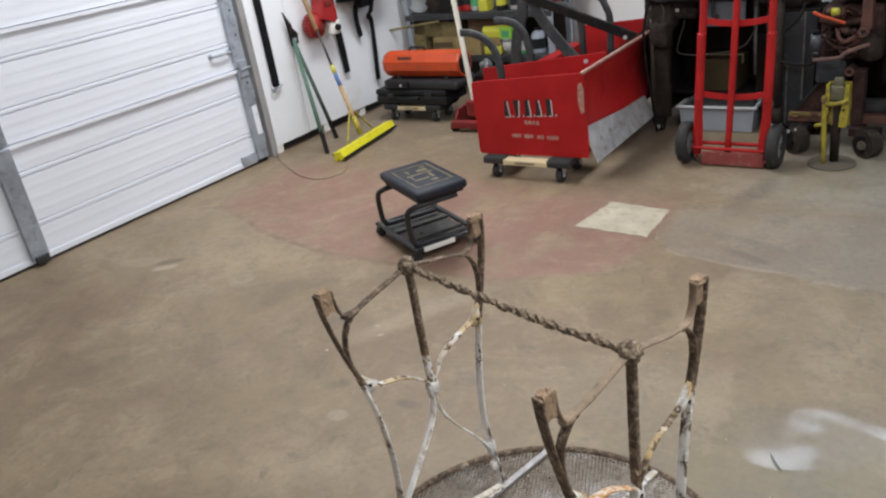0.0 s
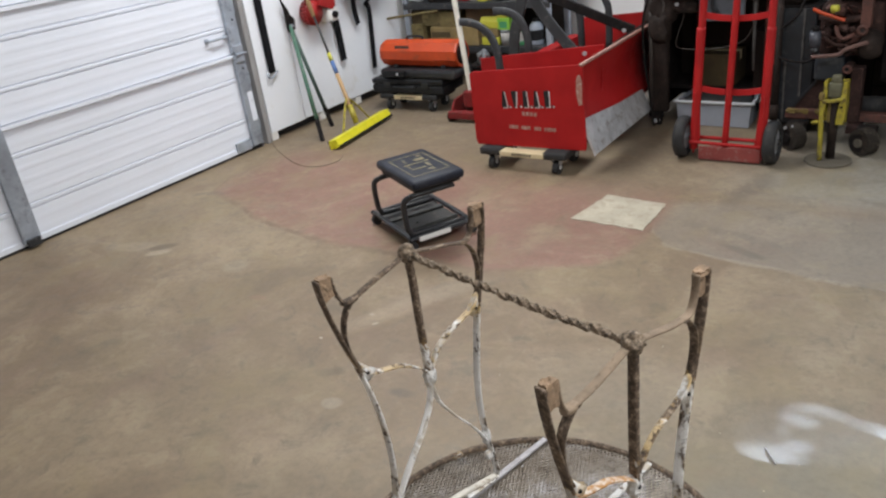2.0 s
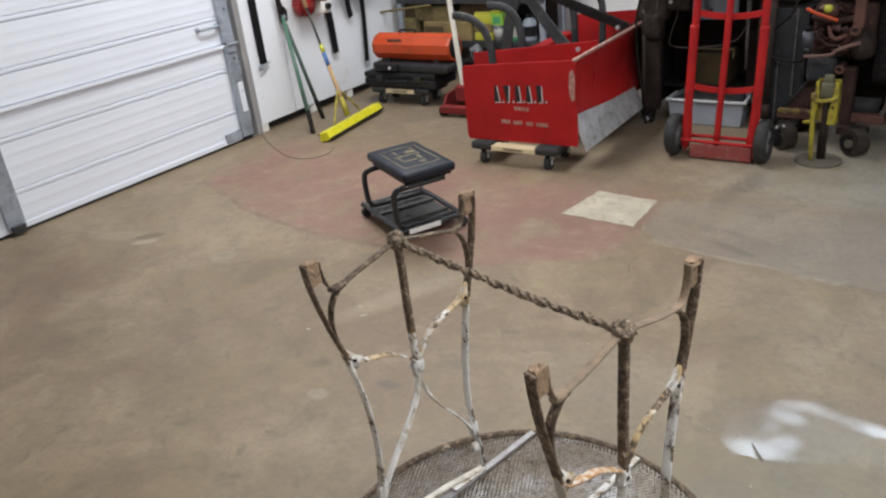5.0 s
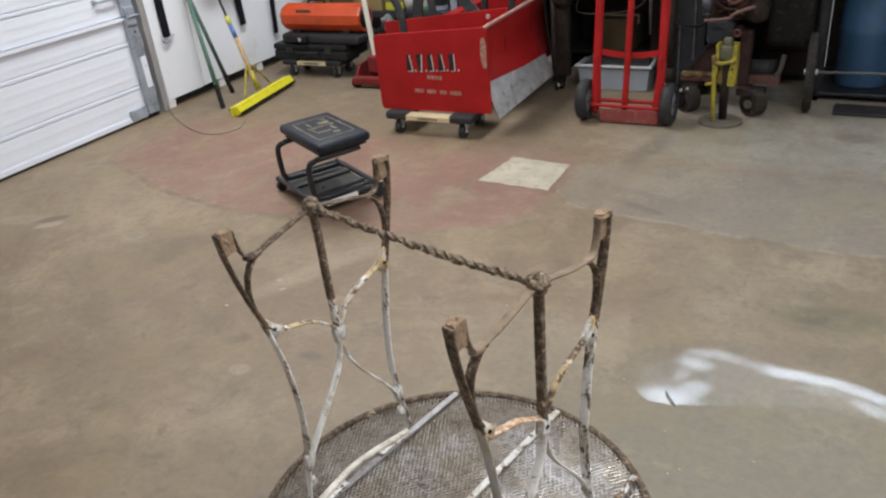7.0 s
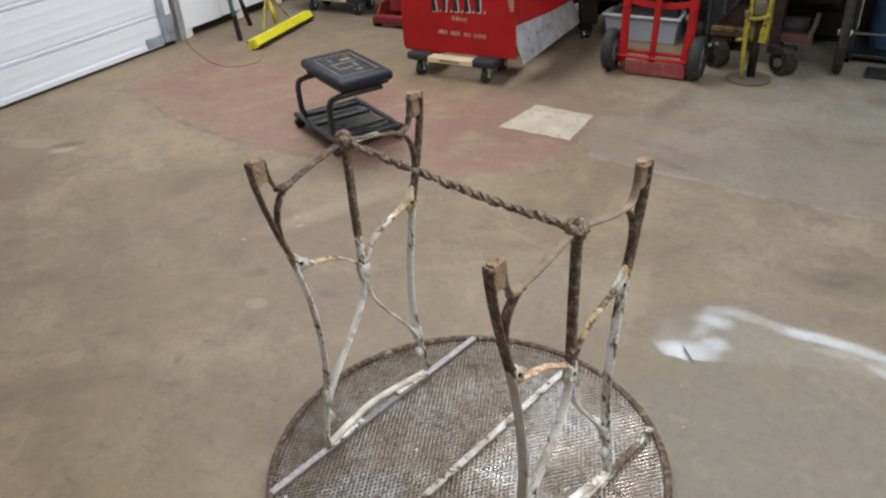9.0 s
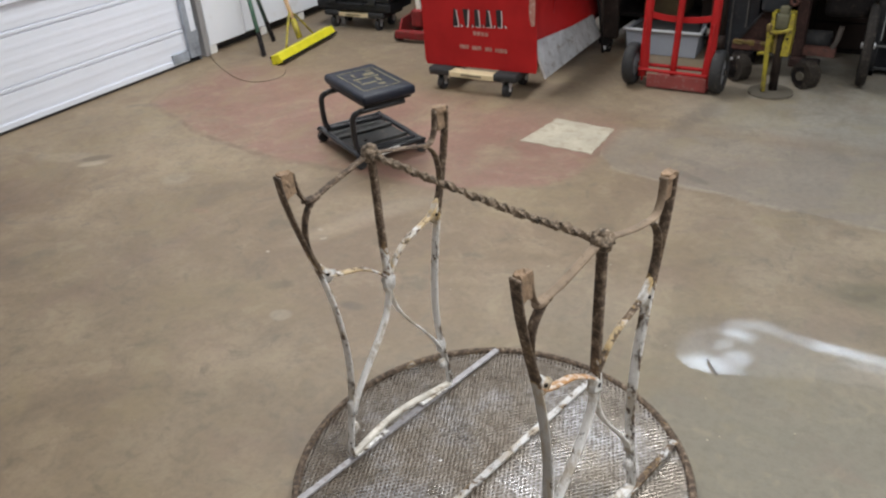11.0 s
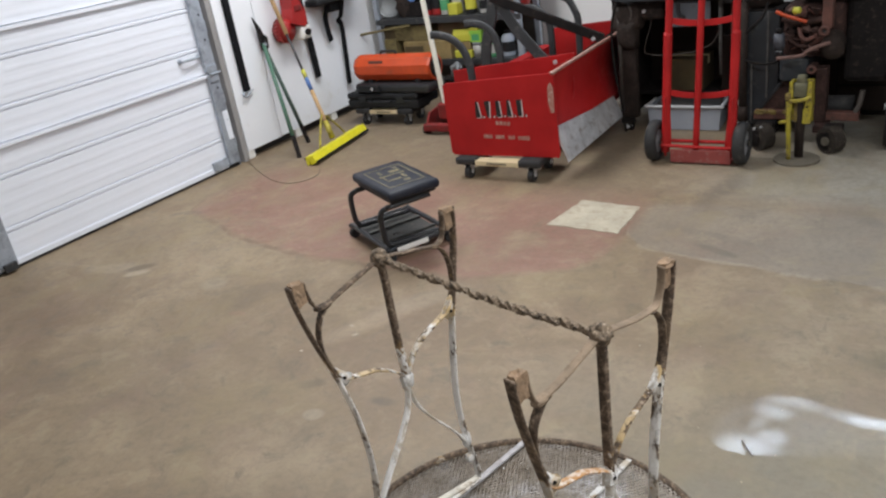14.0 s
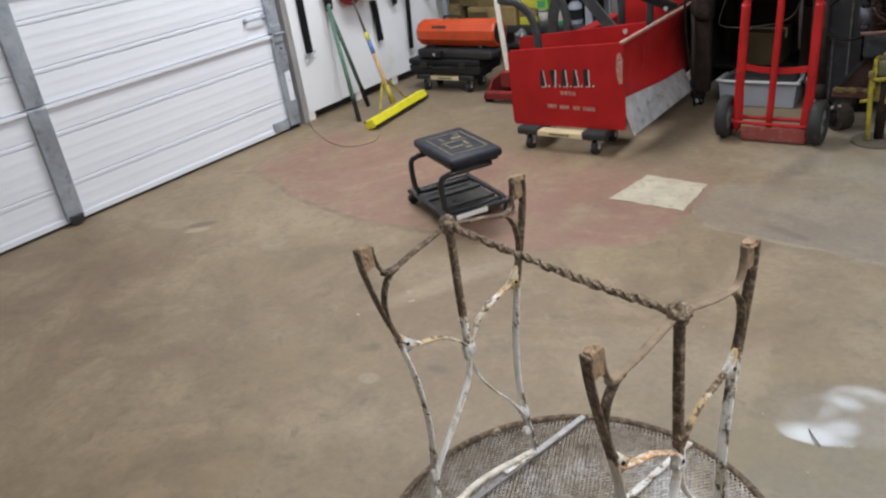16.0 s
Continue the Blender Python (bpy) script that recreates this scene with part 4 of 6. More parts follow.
# ---- furniture dollies ----
def furniture_dolly(m, label, length, width, top=0.125):
    t = thing("furniture_dolly", label, "dolly", m, "furniture dollies")
    L, Wd = length / 2, width / 2
    for s in (-1, 1):
        part("carpeted_end", box(B(), (s * L - 0.065, -Wd, top - 0.042), (s * L + 0.065, Wd, top), 0.012), "black_rubber", t, "", True)
    for s in (-1, 1):
        part("side_rail", box(B(), (-L + 0.06, s * (Wd - 0.035) - 0.033, top - 0.040), (L - 0.06, s * (Wd - 0.035) + 0.033, top - 0.012), 0.003), "pale_wood", t, "pale plywood rail")
    bm = B()
    for k in range(7):
        box(bm, (-0.055 + k * 0.017, -Wd - 0.0020, top - 0.029), (-0.043 + k * 0.017, -Wd - 0.0005, top - 0.021))
    part("stencil", bm, "black_paint", t, "faint stencilled marking")
    for sx in (-1, 1):
        for sy in (-1, 1):
            x, y = sx * L, sy * (Wd - 0.05)
            w = part("caster", rod(B(), (x - 0.014, y - 0.01, 0.036), (x + 0.014, y - 0.01, 0.036), 0.036, 18), "black_rubber", t)
            part("fork", prism(B(), [(y - 0.012, 0.034), (y - 0.008, 0.032), (y + 0.028, top - 0.043), (y - 0.03, top - 0.043)], x + 0.016, x + 0.020, "x"), "scraped_steel", w)
            part("fork", prism(B(), [(y - 0.012, 0.034), (y - 0.008, 0.032), (y + 0.028, top - 0.043), (y - 0.03, top - 0.043)], x - 0.020, x - 0.016, "x"), "scraped_steel", w)
            part("hub", rod(B(), (x - 0.021, y - 0.01, 0.036), (x + 0.021, y - 0.01, 0.036), 0.010, 10), "scraped_steel", w)
    return t


furniture_dolly(pose(-1.845, 3.42, 0, 0, 0, 2), "wooden furniture dolly with black carpeted ends under the red box blade", 0.38, 0.30)


# ---- box blade ----
MARK_W, MARK_H = 0.0610, 0.043


def box_blade():
    t = thing("box_blade", "red steel box blade with printed side plate, resting on dolly", "implement", pose(-1.80, 3.33, 0.127, 0, 0, 4.2))
    # local x to the right along the side plate, y away, z up from the plate's lower edge
    L = 1.40
    inv = t.matrix_world.inverted()

    def at(*pts):
        return [inv @ Vector(p) for p in pts]
    for y0 in (0.0, L):
        bm = prism(B(), [(-0.335, 0.02), (-0.325, 0.0), (0.295, 0.0), (0.300, 0.02), (0.298, 0.43), (0.285, 0.437), (-0.325, 0.395), (-0.338, 0.385)], y0, y0 + 0.012, "y")
        part("side_plate", bm, "red", t)
    # curved moldboard, open to the right
    out = []
    for i in range(15):
        a = i / 14
        out.append((0.288 - 0.060 * math.sin(math.pi * a) + 0.002 * a, 0.060 + 0.375 * a))
    back = [(x - 0.010, z) for x, z in out[::-1]]
    part("moldboard", prism(B(), out + back, 0.012, L, "y"), "red", t, "", True)
    bm = B()
    ends = [[bm.verts.new((x, yy, z)) for x, z in pr] for yy, pr in ((0.013, ((0.338, -0.030), (0.346, -0.020), (0.276, 0.156), (0.266, 0.152))), (0.5, ((0.338, -0.030), (0.346, -0.020), (0.290, 0.112), (0.280, 0.108))), (0.80, ((0.338, -0.030), (0.346, -0.020), (0.295, 0.100), (0.285, 0.096))))]
    for ea, eb in zip(ends, ends[1:]):
        for k in range(4):
            bm.faces.new((ea[k], ea[(k + 1) % 4], eb[(k + 1) % 4], eb[k]))
    bm.faces.new(ends[0])
    bm.faces.new(ends[-1])
    part("cutting_edge", bm, "scraped_steel", t, "scraped bright steel cutting edge")
    part("top_lip", tube(B(), [(0.290, 0.0, 0.437), (0.290, 0.7, 0.437), (0.290, L, 0.437)], 0.010, 8), "worn_edge", t, "worn bare top edge", True)
    part("wear_patch", prism(B(), [(0.262, 0.28), (0.272, 0.235), (0.290, 0.24), (0.294, 0.36), (0.280, 0.392), (0.266, 0.38), (0.260, 0.33)], -0.002, -0.0005, "y"), "worn_edge", t, "rubbed bare patch on the red paint")
    part("cross_plate", prism(B(), [(-0.47, 0.20), (0.25, 0.20), (0.27, 0.452), (-0.47, 0.376)], 0.37, 0.382, "y"), "red", t)
    # added plate: stops light passing through the box, coloured dark like its shade
    part("light_stop_plate", prism(B(), [(0.262, 0.425), (0.268, 0.418), (-0.085, 0.055), (-0.094, 0.060)], 0.39, L, "y"), "grime", t, "dark sloping plate added inside the box to block light")
    part("front_beam", box(B(), (-0.42, 0.40, 0.20), (-0.34, L, 0.29), 0.006), "red", t)
    # ripper shanks
    part("shank", bar(B(), at((-2.298, 3.5, 0.742), (-2.235, 3.5, 0.738), (-2.165, 3.5, 0.715), (-2.105, 3.5, 0.660), (-2.075, 3.5, 0.580), (-2.066, 3.5, 0.490), (-2.066, 3.5, 0.36)), 0.022, 0.040, (0, 1, 0)), "grey_steel", t, "curved grey ripper shank", True)
    part("shank", bar(B(), at((-2.328, 3.9, 0.722), (-2.265, 3.9, 0.722), (-2.195, 3.9, 0.704), (-2.145, 3.9, 0.655), (-2.118, 3.9, 0.580), (-2.110, 3.9, 0.508), (-2.110, 3.9, 0.36)), 0.022, 0.044, (0, 1, 0)), "grey_steel", t, "curved grey ripper shank", True)
    part("shank", bar(B(), at((-2.125, 4.6, 0.768), (-2.067, 4.6, 0.757), (-1.985, 4.6, 0.715), (-1.945, 4.6, 0.650), (-1.925, 4.6, 0.577), (-1.928, 4.6, 0.36)), 0.022, 0.042, (0, 1, 0)), "grey_steel", t, "curved grey ripper shank", True)
    part("shank", bar(B(), at((-2.225, 4.45, 0.705), (-2.155, 4.45, 0.700), (-2.085, 4.45, 0.655), (-2.050, 4.45, 0.580), (-2.045, 4.45, 0.36)), 0.022, 0.042, (0, 1, 0)), "grey_steel", t, "curved grey ripper shank", True)
    # hitch mast and braces
    part("mast", bar(B(), at((-2.365, 4.15, 0.40), (-2.345, 4.15, 0.55), (-2.285, 4.15, 0.73), (-2.262, 4.15, 0.90), (-2.26, 4.15, 1.05)), 0.018, 0.068, (0, 1, 0)), "grey_steel", t)
    part("mast", bar(B(), at((-1.93, 4.13, 0.43), (-2.043, 4.13, 0.552), (-2.148, 4.13, 0.687), (-2.232, 4.13, 0.855), (-2.26, 4.13, 1.0)), 0.018, 0.068, (0, 1, 0)), "grey_steel", t)
    part("brace", bar(B(), at((-2.25, 4.10, 0.835), (-1.93, 4.16, 0.690), (-1.60, 4.22, 0.545)), 0.020, 0.055, (0, 1, 0)), "dark_iron", t, "black brace bar")
    for p in at((-1.655, 3.695, 0.538), (-2.25, 4.085, 0.93), (-1.645, 4.185, 0.553)):
        part("bolt", rod(B(), (p[0], p[1] - 0.008, p[2]), (p[0], p[1], p[2]), 0.012, 8), "scraped_steel", t)
    for ob in t.children:
        if ob.name.split(".")[0] in ("moldboard", "cutting_edge", "top_lip", "front_beam") or (ob.name.startswith("side_plate") and ob.data.vertices[0].co.y > 0.5):
            for v in ob.data.vertices:
                v.co.x += 0.048 * v.co.y
    # maker's mark: a row of plain upright shapes with pale drop shadows
    for material, label, dx, dy, dz in (("white_plastic", "pale drop shadow of the maker's mark", -0.010, -0.0006, 0.2555), ("black_paint", "black shape of the maker's mark", -0.015, -0.0030, 0.260)):
        for k in range(5):
            cx, top, low = MARK_W * (k - 2.12), (0.005, 0.015, 0.009, 0.005, 0.013)[k], (0.015, 0.006, 0.014, 0.015, 0.012)[k]
            bm = prism(B(), [(cx - low, -MARK_H), (cx + low, -MARK_H), (cx + top, MARK_H), (cx - top, MARK_H)], -0.0012, 0.0012, "y")
            bm.transform(pose(dx, dy, dz, 0, -2.0, 0))
            part("maker_mark", bm, material, t, label)
            bm = box(B(), (cx + MARK_W * 0.48 - 0.0035, -0.0012, -MARK_H), (cx + MARK_W * 0.48 + 0.0035, 0.0012, -MARK_H + 0.010))
            bm.transform(pose(dx, dy, dz, 0, -2.0, 0))
            part("mark_dot", bm, material, t)
    bm = B()
    for k in range(4):
        box(bm, (-0.045 + k * 0.022, -0.0018, 0.172 - 0.001 * k), (-0.029 + k * 0.022, -0.0004, 0.192 - 0.001 * k))
    part("small_print", bm, "worn_edge", t, "small pale lettering, worn")
    xx = -0.125
    for wd in (0.056, 0.060, 0.042, 0.070):
        bm = B()
        for k in range(int(wd / 0.013)):
            box(bm, (xx + k * 0.0135, -0.0018, 0.098 - 0.03 * (xx + 0.12)), (xx + k * 0.0135 + 0.0105, -0.0004, 0.118 - 0.03 * (xx + 0.12)))
        part("small_print", bm, "worn_edge", t, "small pale lettering, worn")
        xx += wd + 0.014
    return t


box_blade()


# ---- hand truck ----
def hand_truck():
    t = thing("hand_truck", "red tubular steel hand truck with black rubber tyres", "hand truck", pose(-0.920, 3.72, 0, 0, 0, 1.5))
    lean = 0.10

    def Y(z):
        return lean * z

    def X(z):
        return 0.006 + 0.013 * z
    for k in (-1, 1):
        part("side_rail", tube(B(), [(X(z) + k * w, Y(z), z) for w, z in ((0.164, 0.055), (0.164, 0.30), (0.163, 0.55), (0.163, 0.655))], 0.0215, 14), "red", t, "", True)
        part("upper_rail", tube(B(), [(X(z) + k * w, Y(z) + 0.002, z) for w, z in ((0.163, 0.60), (0.160, 0.70), (0.158, 0.90), (0.154, 1.22))], 0.0180, 12), "red", t, "", True)
        part("brace", tube(B(), [(X(0.3) + k * 0.158, Y(0.30) + 0.01, 0.33), (X(0.2) + k * 0.146, Y(0.2), 0.20), (X(0.1) + k * 0.140, Y(0.1) - 0.006, 0.085)], 0.0075, 8), "red", t, "", True)
        part("axle_bracket", prism(B(), [(-0.005, 0.035), (0.055, 0.060), (0.066, 0.115), (0.052, 0.24), (0.030, 0.34), (0.0, 0.34)], X(0.15) + k * 0.164 - 0.004, X(0.15) + k * 0.164 + 0.004, "x"), "red", t)
    part("middle_rail", tube(B(), [(X(z) - 0.010 * (1 - z * 0.8), Y(z), z) for z in (0.06, 0.60, 1.15)], 0.0165, 10), "red", t, "", True)
    for z in (0.35, 0.70, 1.02):
        part("crossbar", bar(B(), [(X(z) + u, Y(z) + v, z + w) for u, v, w in ((-0.160, 0, 0.014), (-0.08, 0.008, -0.002), (0, 0.012, -0.007), (0.08, 0.008, -0.002), (0.160, 0, 0.014))], 0.030, 0.006, (0, 0.1, 1)), "red", t)
    part("handle", tube(B(), [(X(1.25) + u, Y(z) + v, z) for u, v, z in ((-0.146, 0, 1.22), (-0.12, 0.02, 1.29), (0, 0.03, 1.31), (0.12, 0.02, 1.29), (0.146, 0, 1.22))], 0.017, 10), "red", t, "", True)
    part("toe_plate", box(B(), (-0.125, -0.02, 0.008), (0.174, 0.20, 0.015), 0.002), "dusty_red", t)
    part("toe_lip", box(B(), (-0.125, -0.022, 0.015), (0.174, -0.014, 0.078), 0.002), "dusty_red", t)
    part("axle", rod(B(), (-0.235, 0.03, 0.108), (0.235, 0.03, 0.108), 0.010, 10), "red", t)
    part("axle_bar", rod(B(), (-0.175, -0.012, 0.095), (0.175, -0.012, 0.090), 0.009, 10), "red", t)
    for s in (-1, 1):
        bm = B()
        rings, sec = [], [(0.066, -0.026), (0.090, -0.030), (0.103, -0.022), (0.108, 0.0), (0.103, 0.022), (0.090, 0.030), (0.066, 0.026)]
        N = 28
        for i in range(N):
            a = 2 * math.pi * i / N
            rings.append([bm.verts.new((s * 0.219 + h, 0.03 + r * math.cos(a), 0.108 + r * math.sin(a))) for r, h in sec])
        for i in range(N):
            for j in range(len(sec)):
                bm.faces.new((rings[i][j], rings[i][(j + 1) % 7], rings[(i + 1) % N][(j + 1) % 7], rings[(i + 1) % N][j]))
        w = part("wheel", bm, "black_rubber", t, "black rubber tyre", True)
        bm = rod(B(), (s * 0.219 - 0.016, 0.03, 0.108), (s * 0.219 + 0.016, 0.03, 0.108), 0.068, 20)
        part("rim", bm, "grey_plastic", w, "grey pressed wheel rim")
        part("hub", rod(B(), (s * 0.219 - 0.032, 0.03, 0.108), (s * 0.219 + 0.034, 0.03, 0.108), 0.018, 12), "chrome", w)
    return t


hand_truck()


# ---- ceiling lights ----
for sx, sy, sz, sl, sw, turn, watts in STRIPS:
    lt = thing("strip_light", "white fluorescent strip light fixture", "light", pose(sx, sy, sz, 0, 0, turn), "strip lights")
    part("housing", box(B(), (-sl / 2, -sw / 2 - 0.03, 0.012), (sl / 2, sw / 2 + 0.03, 0.07), 0.008), "white_plastic", lt)
    for ex in (-sl / 2 + 0.2, sl / 2 - 0.2):
        part("hanger", rod(B(), (ex, 0, 0.07), (ex, 0, ROOM_H - sz), 0.004, 6), "galv", lt)


# ---- white panel beside the door ----
PANEL_END = 4.80


def wall_panel():
    t = thing("wall_panel", "tall white panel standing on small blocks against the wall", "panel")
    part("board", box(B(), (-3.858, 3.302, 0.055), (-3.782, 3.625, 2.25), 0.004), "white_board", t)
    part("board", box(B(), (-3.858, 3.629, 0.060), (-3.780, PANEL_END, 2.25), 0.004), "white_board", t)
    part("kickboard", box(B(), (-3.857, 3.32, 0.0), (-3.845, 4.60, 0.05)), "black_paint", t)
    for y in (3.33, 3.80, 4.2, 4.58):
        part("block", box(B(), (-3.835, y - 0.03, 0.0), (-3.786, y + 0.03, 0.056), 0.004), "white_plastic", t)
    return t


wall_panel()

# black strip and straps hanging on the panel
bm = box(B(), (-3.779, 3.378, 0.44), (-3.755, 3.428, 1.9), 0.006)
t = thing("rubber_strip", "long black rubber strip hanging on the white panel", "strip")
part("strip", bm, "webbing", t)
part("hook", tube(B(), [(-3.77, 3.37, 0.445), (-3.76, 3.36, 0.425), (-3.76, 3.385, 0.41), (-3.765, 3.44, 0.437), (-3.76, 3.452, 0.445)], 0.006, 8), "galv", t)


def leaf_blower():
    t = thing("leaf_blower", "red handheld leaf blower hanging on the white panel", "leaf blower", pose(-3.775, 3.86, 0.66))
    bm = B()
    rod(bm, (0.01, -0.05, 0.09), (0.10, -0.05, 0.09), 0.085, 24)
    bmesh.ops.bevel(bm, geom=list(bm.edges), offset=0.018, segments=2, affect="EDGES")
    part("fan_housing", bm, "red_plastic", t, "", True)
    part("engine_cover", prism(B(), [(-0.030, 0.13), (0.00, 0.22), (0.005, 0.30), (0.03, 0.33), (0.075, 0.32), (0.085, 0.24), (0.118, 0.19), (0.12, 0.11), (0.09, 0.085)], 0.02, 0.125, "x"), "red_plastic", t)
    part("trim_band", box(B(), (0.126, 0.012, 0.20), (0.131, 0.078, 0.235), 0.002), "dirty_red", t)
    part("fuel_tank", box(B(), (0.02, 0.05, 0.00), (0.12, 0.15, 0.095), 0.02, seg=3), "white_plastic", t, "off-white fuel tank", True)
    part("handle", tube(B(), [(0.06, 0.00, 0.30), (0.08, 0.02, 0.40), (0.08, 0.10, 0.44), (0.06, 0.17, 0.38)], 0.018, 10), "black_plastic", t, "", True)
    part("cap", rod(B(), (0.12, 0.10, 0.05), (0.14, 0.10, 0.045), 0.022, 12), "black_plastic", t)
    part("strap", bar(B(), [(0.02, 0.16, 0.45), (0.03, 0.175, 0.30), (0.025, 0.19, 0.10), (0.02, 0.215, -0.08), (0.02, 0.225, -0.30)], 0.055, 0.012, (0, 1, 0)), "webbing", t, "black webbing strap")
    return t


leaf_blower()


def backpack_blower():
    t = thing("backpack_blower", "grey and black backpack blower hanging on the white panel", "blower", pose(-3.775, 4.33, 0.875))
    part("body", box(B(), (0.0, -0.20, 0.0), (0.13, 0.24, 0.22), 0.04, seg=3), "grey_plastic", t, "", True)
    part("base", box(B(), (0.01, -0.23, -0.030), (0.14, 0.20, 0.015), 0.012, seg=2), "black_plastic", t, "", True)
    part("cover", box(B(), (0.04, -0.17, 0.06), (0.145, -0.06, 0.16), 0.02, seg=2), "red_plastic", t, "red cover", True)
    part("strap", bar(B(), [(0.10, -0.09, -0.03), (0.05, -0.08, -0.12), (0.04, -0.07, -0.22), (0.03, -0.045, -0.30)], 0.045, 0.010, (0, 1, 0)), "webbing", t, "black webbing strap")
    part("strap", bar(B(), [(0.12, 0.05, -0.03), (0.08, 0.05, -0.14), (0.05, 0.05, -0.17), (0.04, 0.085, -0.22), (0.03, 0.085, -0.42), (0.02, 0.075, -0.65)], 0.042, 0.010, (0, 1, 0)), "webbing", t, "black webbing strap")
    part("buckle", box(B(), (0.03, -0.05, -0.10), (0.09, 0.07, -0.03), 0.01), "black_plastic", t)
    return t


backpack_blower()


# ---- loppers ----
def loppers():
    t = thing("loppers", "long-handled loppers with green handles leaning against the white panel", "loppers")
    piv = Vector((-3.745, 3.62, 0.700))
    for foot, nm in (((-3.42, 3.40, 0.0), "handle"), ((-3.60, 3.69, 0.0), "handle")):
        f = Vector(foot)
        d = piv - f
        part(nm, rod(B(), f + d * 0.17, piv, 0.014, 10, 0.012), "green_paint" if foot[1] < 3.5 else "dark_green", t, "", True)
        part("grip", rod(B(), f, f + d * 0.19, 0.0155, 10), "dark_iron", t, "dark worn grip")
    part("blade", prism(B(), [(3.600, 0.66), (3.640, 0.66), (3.650, 0.72), (3.628, 0.80), (3.575, 0.885), (3.590, 0.80), (3.595, 0.73)], -3.752, -3.744, "x"), "dark_iron", t, "dark pointed blade")
    part("blade", prism(B(), [(3.612, 0.66), (3.655, 0.67), (3.662, 0.735), (3.640, 0.76), (3.622, 0.72)], -3.742, -3.736, "x"), "dark_iron", t)
    part("pivot", rod(B(), (-3.76, 3.625, 0.70), (-3.728, 3.625, 0.70), 0.012, 8), "galv", t)
    return t


loppers()


# ---- push broom ----
def push_broom():
    t = thing("push_broom", "yellow push broom with wooden handle leaning on the white panel", "broom")
    a, b = Vector((-3.202, 3.285, 0)), Vector((-3.305, 3.940, 0))
    m = Matrix.Translation((a + b) / 2) @ Matrix.Rotation(math.atan2(b.y - a.y, b.x - a.x), 4, "Z") @ pose(0, 0, 0, -14, 0, 0)
    h = (b - a).length / 2
    bm = B()
    rng = random.Random(5)
    for i in range(60):
        for j in range(5):
            x, y = -h + (i + 0.5) * 2 * h / 60, -0.024 + j * 0.012
            lean = (j - 2) * 0.006
            g = 0.0062
            q = [bm.verts.new((x + dx * g, y + dy * g, 0.052)) for dx, dy in ((-1, -1), (1, -1), (1, 1), (-1, 1))]
            ex, ey = rng.uniform(-0.004, 0.004), lean + rng.uniform(-0.004, 0.004)
            w = [bm.verts.new((v.co.x + ex, v.co.y + ey, 0.004 + rng.uniform(0, 0.006))) for v in q]
            for k in range(4):
                bm.faces.new((q[k], q[(k + 1) % 4], w[(k + 1) % 4], w[k]))
            bm.faces.new(w)
    bmesh.ops.transform(bm, matrix=m, verts=bm.verts)
    br = part("bristles", bm, "yellow", t, "bright yellow bristles")
    br["kind"] = "stuff"
    part("head_block", box(B(), (-h, -0.030, 0.046), (h, 0.030, 0.062), 0.005, m), "yellow", t, "bright yellow head")
    part("head_edge", box(B(), (-h - 0.003, 0.0305, 0.046), (h + 0.003, 0.037, 0.060), 0.002, m), "black_plastic", t)
    part("head_edge", box(B(), (-h - 0.003, -0.048, 0.006), (h + 0.003, -0.041, 0.020), 0.002, m), "black_plastic", t)
    base_p, top_p = Vector((-3.285, 3.600, 0.085)), Vector((-3.765, 3.765, 1.08))
    d = top_p - base_p
    segs = (("handle", 0.00, 0.30, "wood", 0.0135), ("label_band", 0.30, 0.38, "blue_label", 0.0137), ("label_band", 0.38, 0.43, "lemon", 0.0138), ("handle", 0.43, 0.66, "grey_steel", 0.0075), ("handle", 0.66, 1.35, "wood", 0.0145))
    for nm, s0, s1, mt, r in segs:
        part(nm, rod(B(), base_p + d * s0, base_p + d * s1, r, 12), mt, t, "", True)
    # flat braces between head and handle
    for e in (-0.19, 0.13):
        q = m @ Vector((e, 0.0, 0.070))
        part("brace", bar(B(), [q, q.lerp(base_p + d * 0.15, 0.55) + Vector((0.0, 0.0, 0.012)), base_p + d * 0.15], 0.016, 0.006, (1, 0, 0)), "yellow_paint", t, "", True)
    part("socket", rod(B(), base_p - d * 0.01, base_p + d * 0.10, 0.019, 12), "yellow_paint", t, "", True)
    return t


push_broom()

# thin cord lying on the floor
t = thing("cord", "thin brown cord lying loose on the floor", "cord")
part("line", tube(B(), [(-3.77, 3.272, 0.02), (-3.609, 3.168, 0.003), (-3.421, 3.066, 0.003), (-3.28, 3.002, 0.003), (-3.15, 2.978, 0.003), (-3.06, 3.02, 0.003), (-3.03, 3.13, 0.003), (-3.10, 3.24, 0.003)], 0.0025, 6), "cord", t, "", True)


# ---- heater on its dolly ----
furniture_dolly(pose(-3.245, 4.24, 0, 0, 0, 3), "wooden furniture dolly with black ends under the heater", 0.36, 0.26)
bm = box(B(), (-0.30, -0.13, 0.0), (0.30, 0.15, 0.062), 0.012)
t = thing("tool_case", "flat black plastic tool case lying on a dolly", "case", pose(-3.24, 4.24, 0.126, 0, 0, 3))
part("lower_shell", bm, "black_plastic", t)
part("upper_shell", box(B(), (-0.30, -0.13, 0.064), (0.30, 0.15, 0.105), 0.012), "black_plastic", t)
for x in (-0.16, 0.16):
    part("latch", box(B(), (x - 0.03, -0.140, 0.045), (x + 0.03, -0.131, 0.085), 0.003), "black_paint", t)
part("handle", tube(B(), [(-0.08, -0.13, 0.055), (-0.07, -0.165, 0.055), (0.07, -0.165, 0.055), (0.08, -0.13, 0.055)], 0.009, 8), "black_plastic", t)


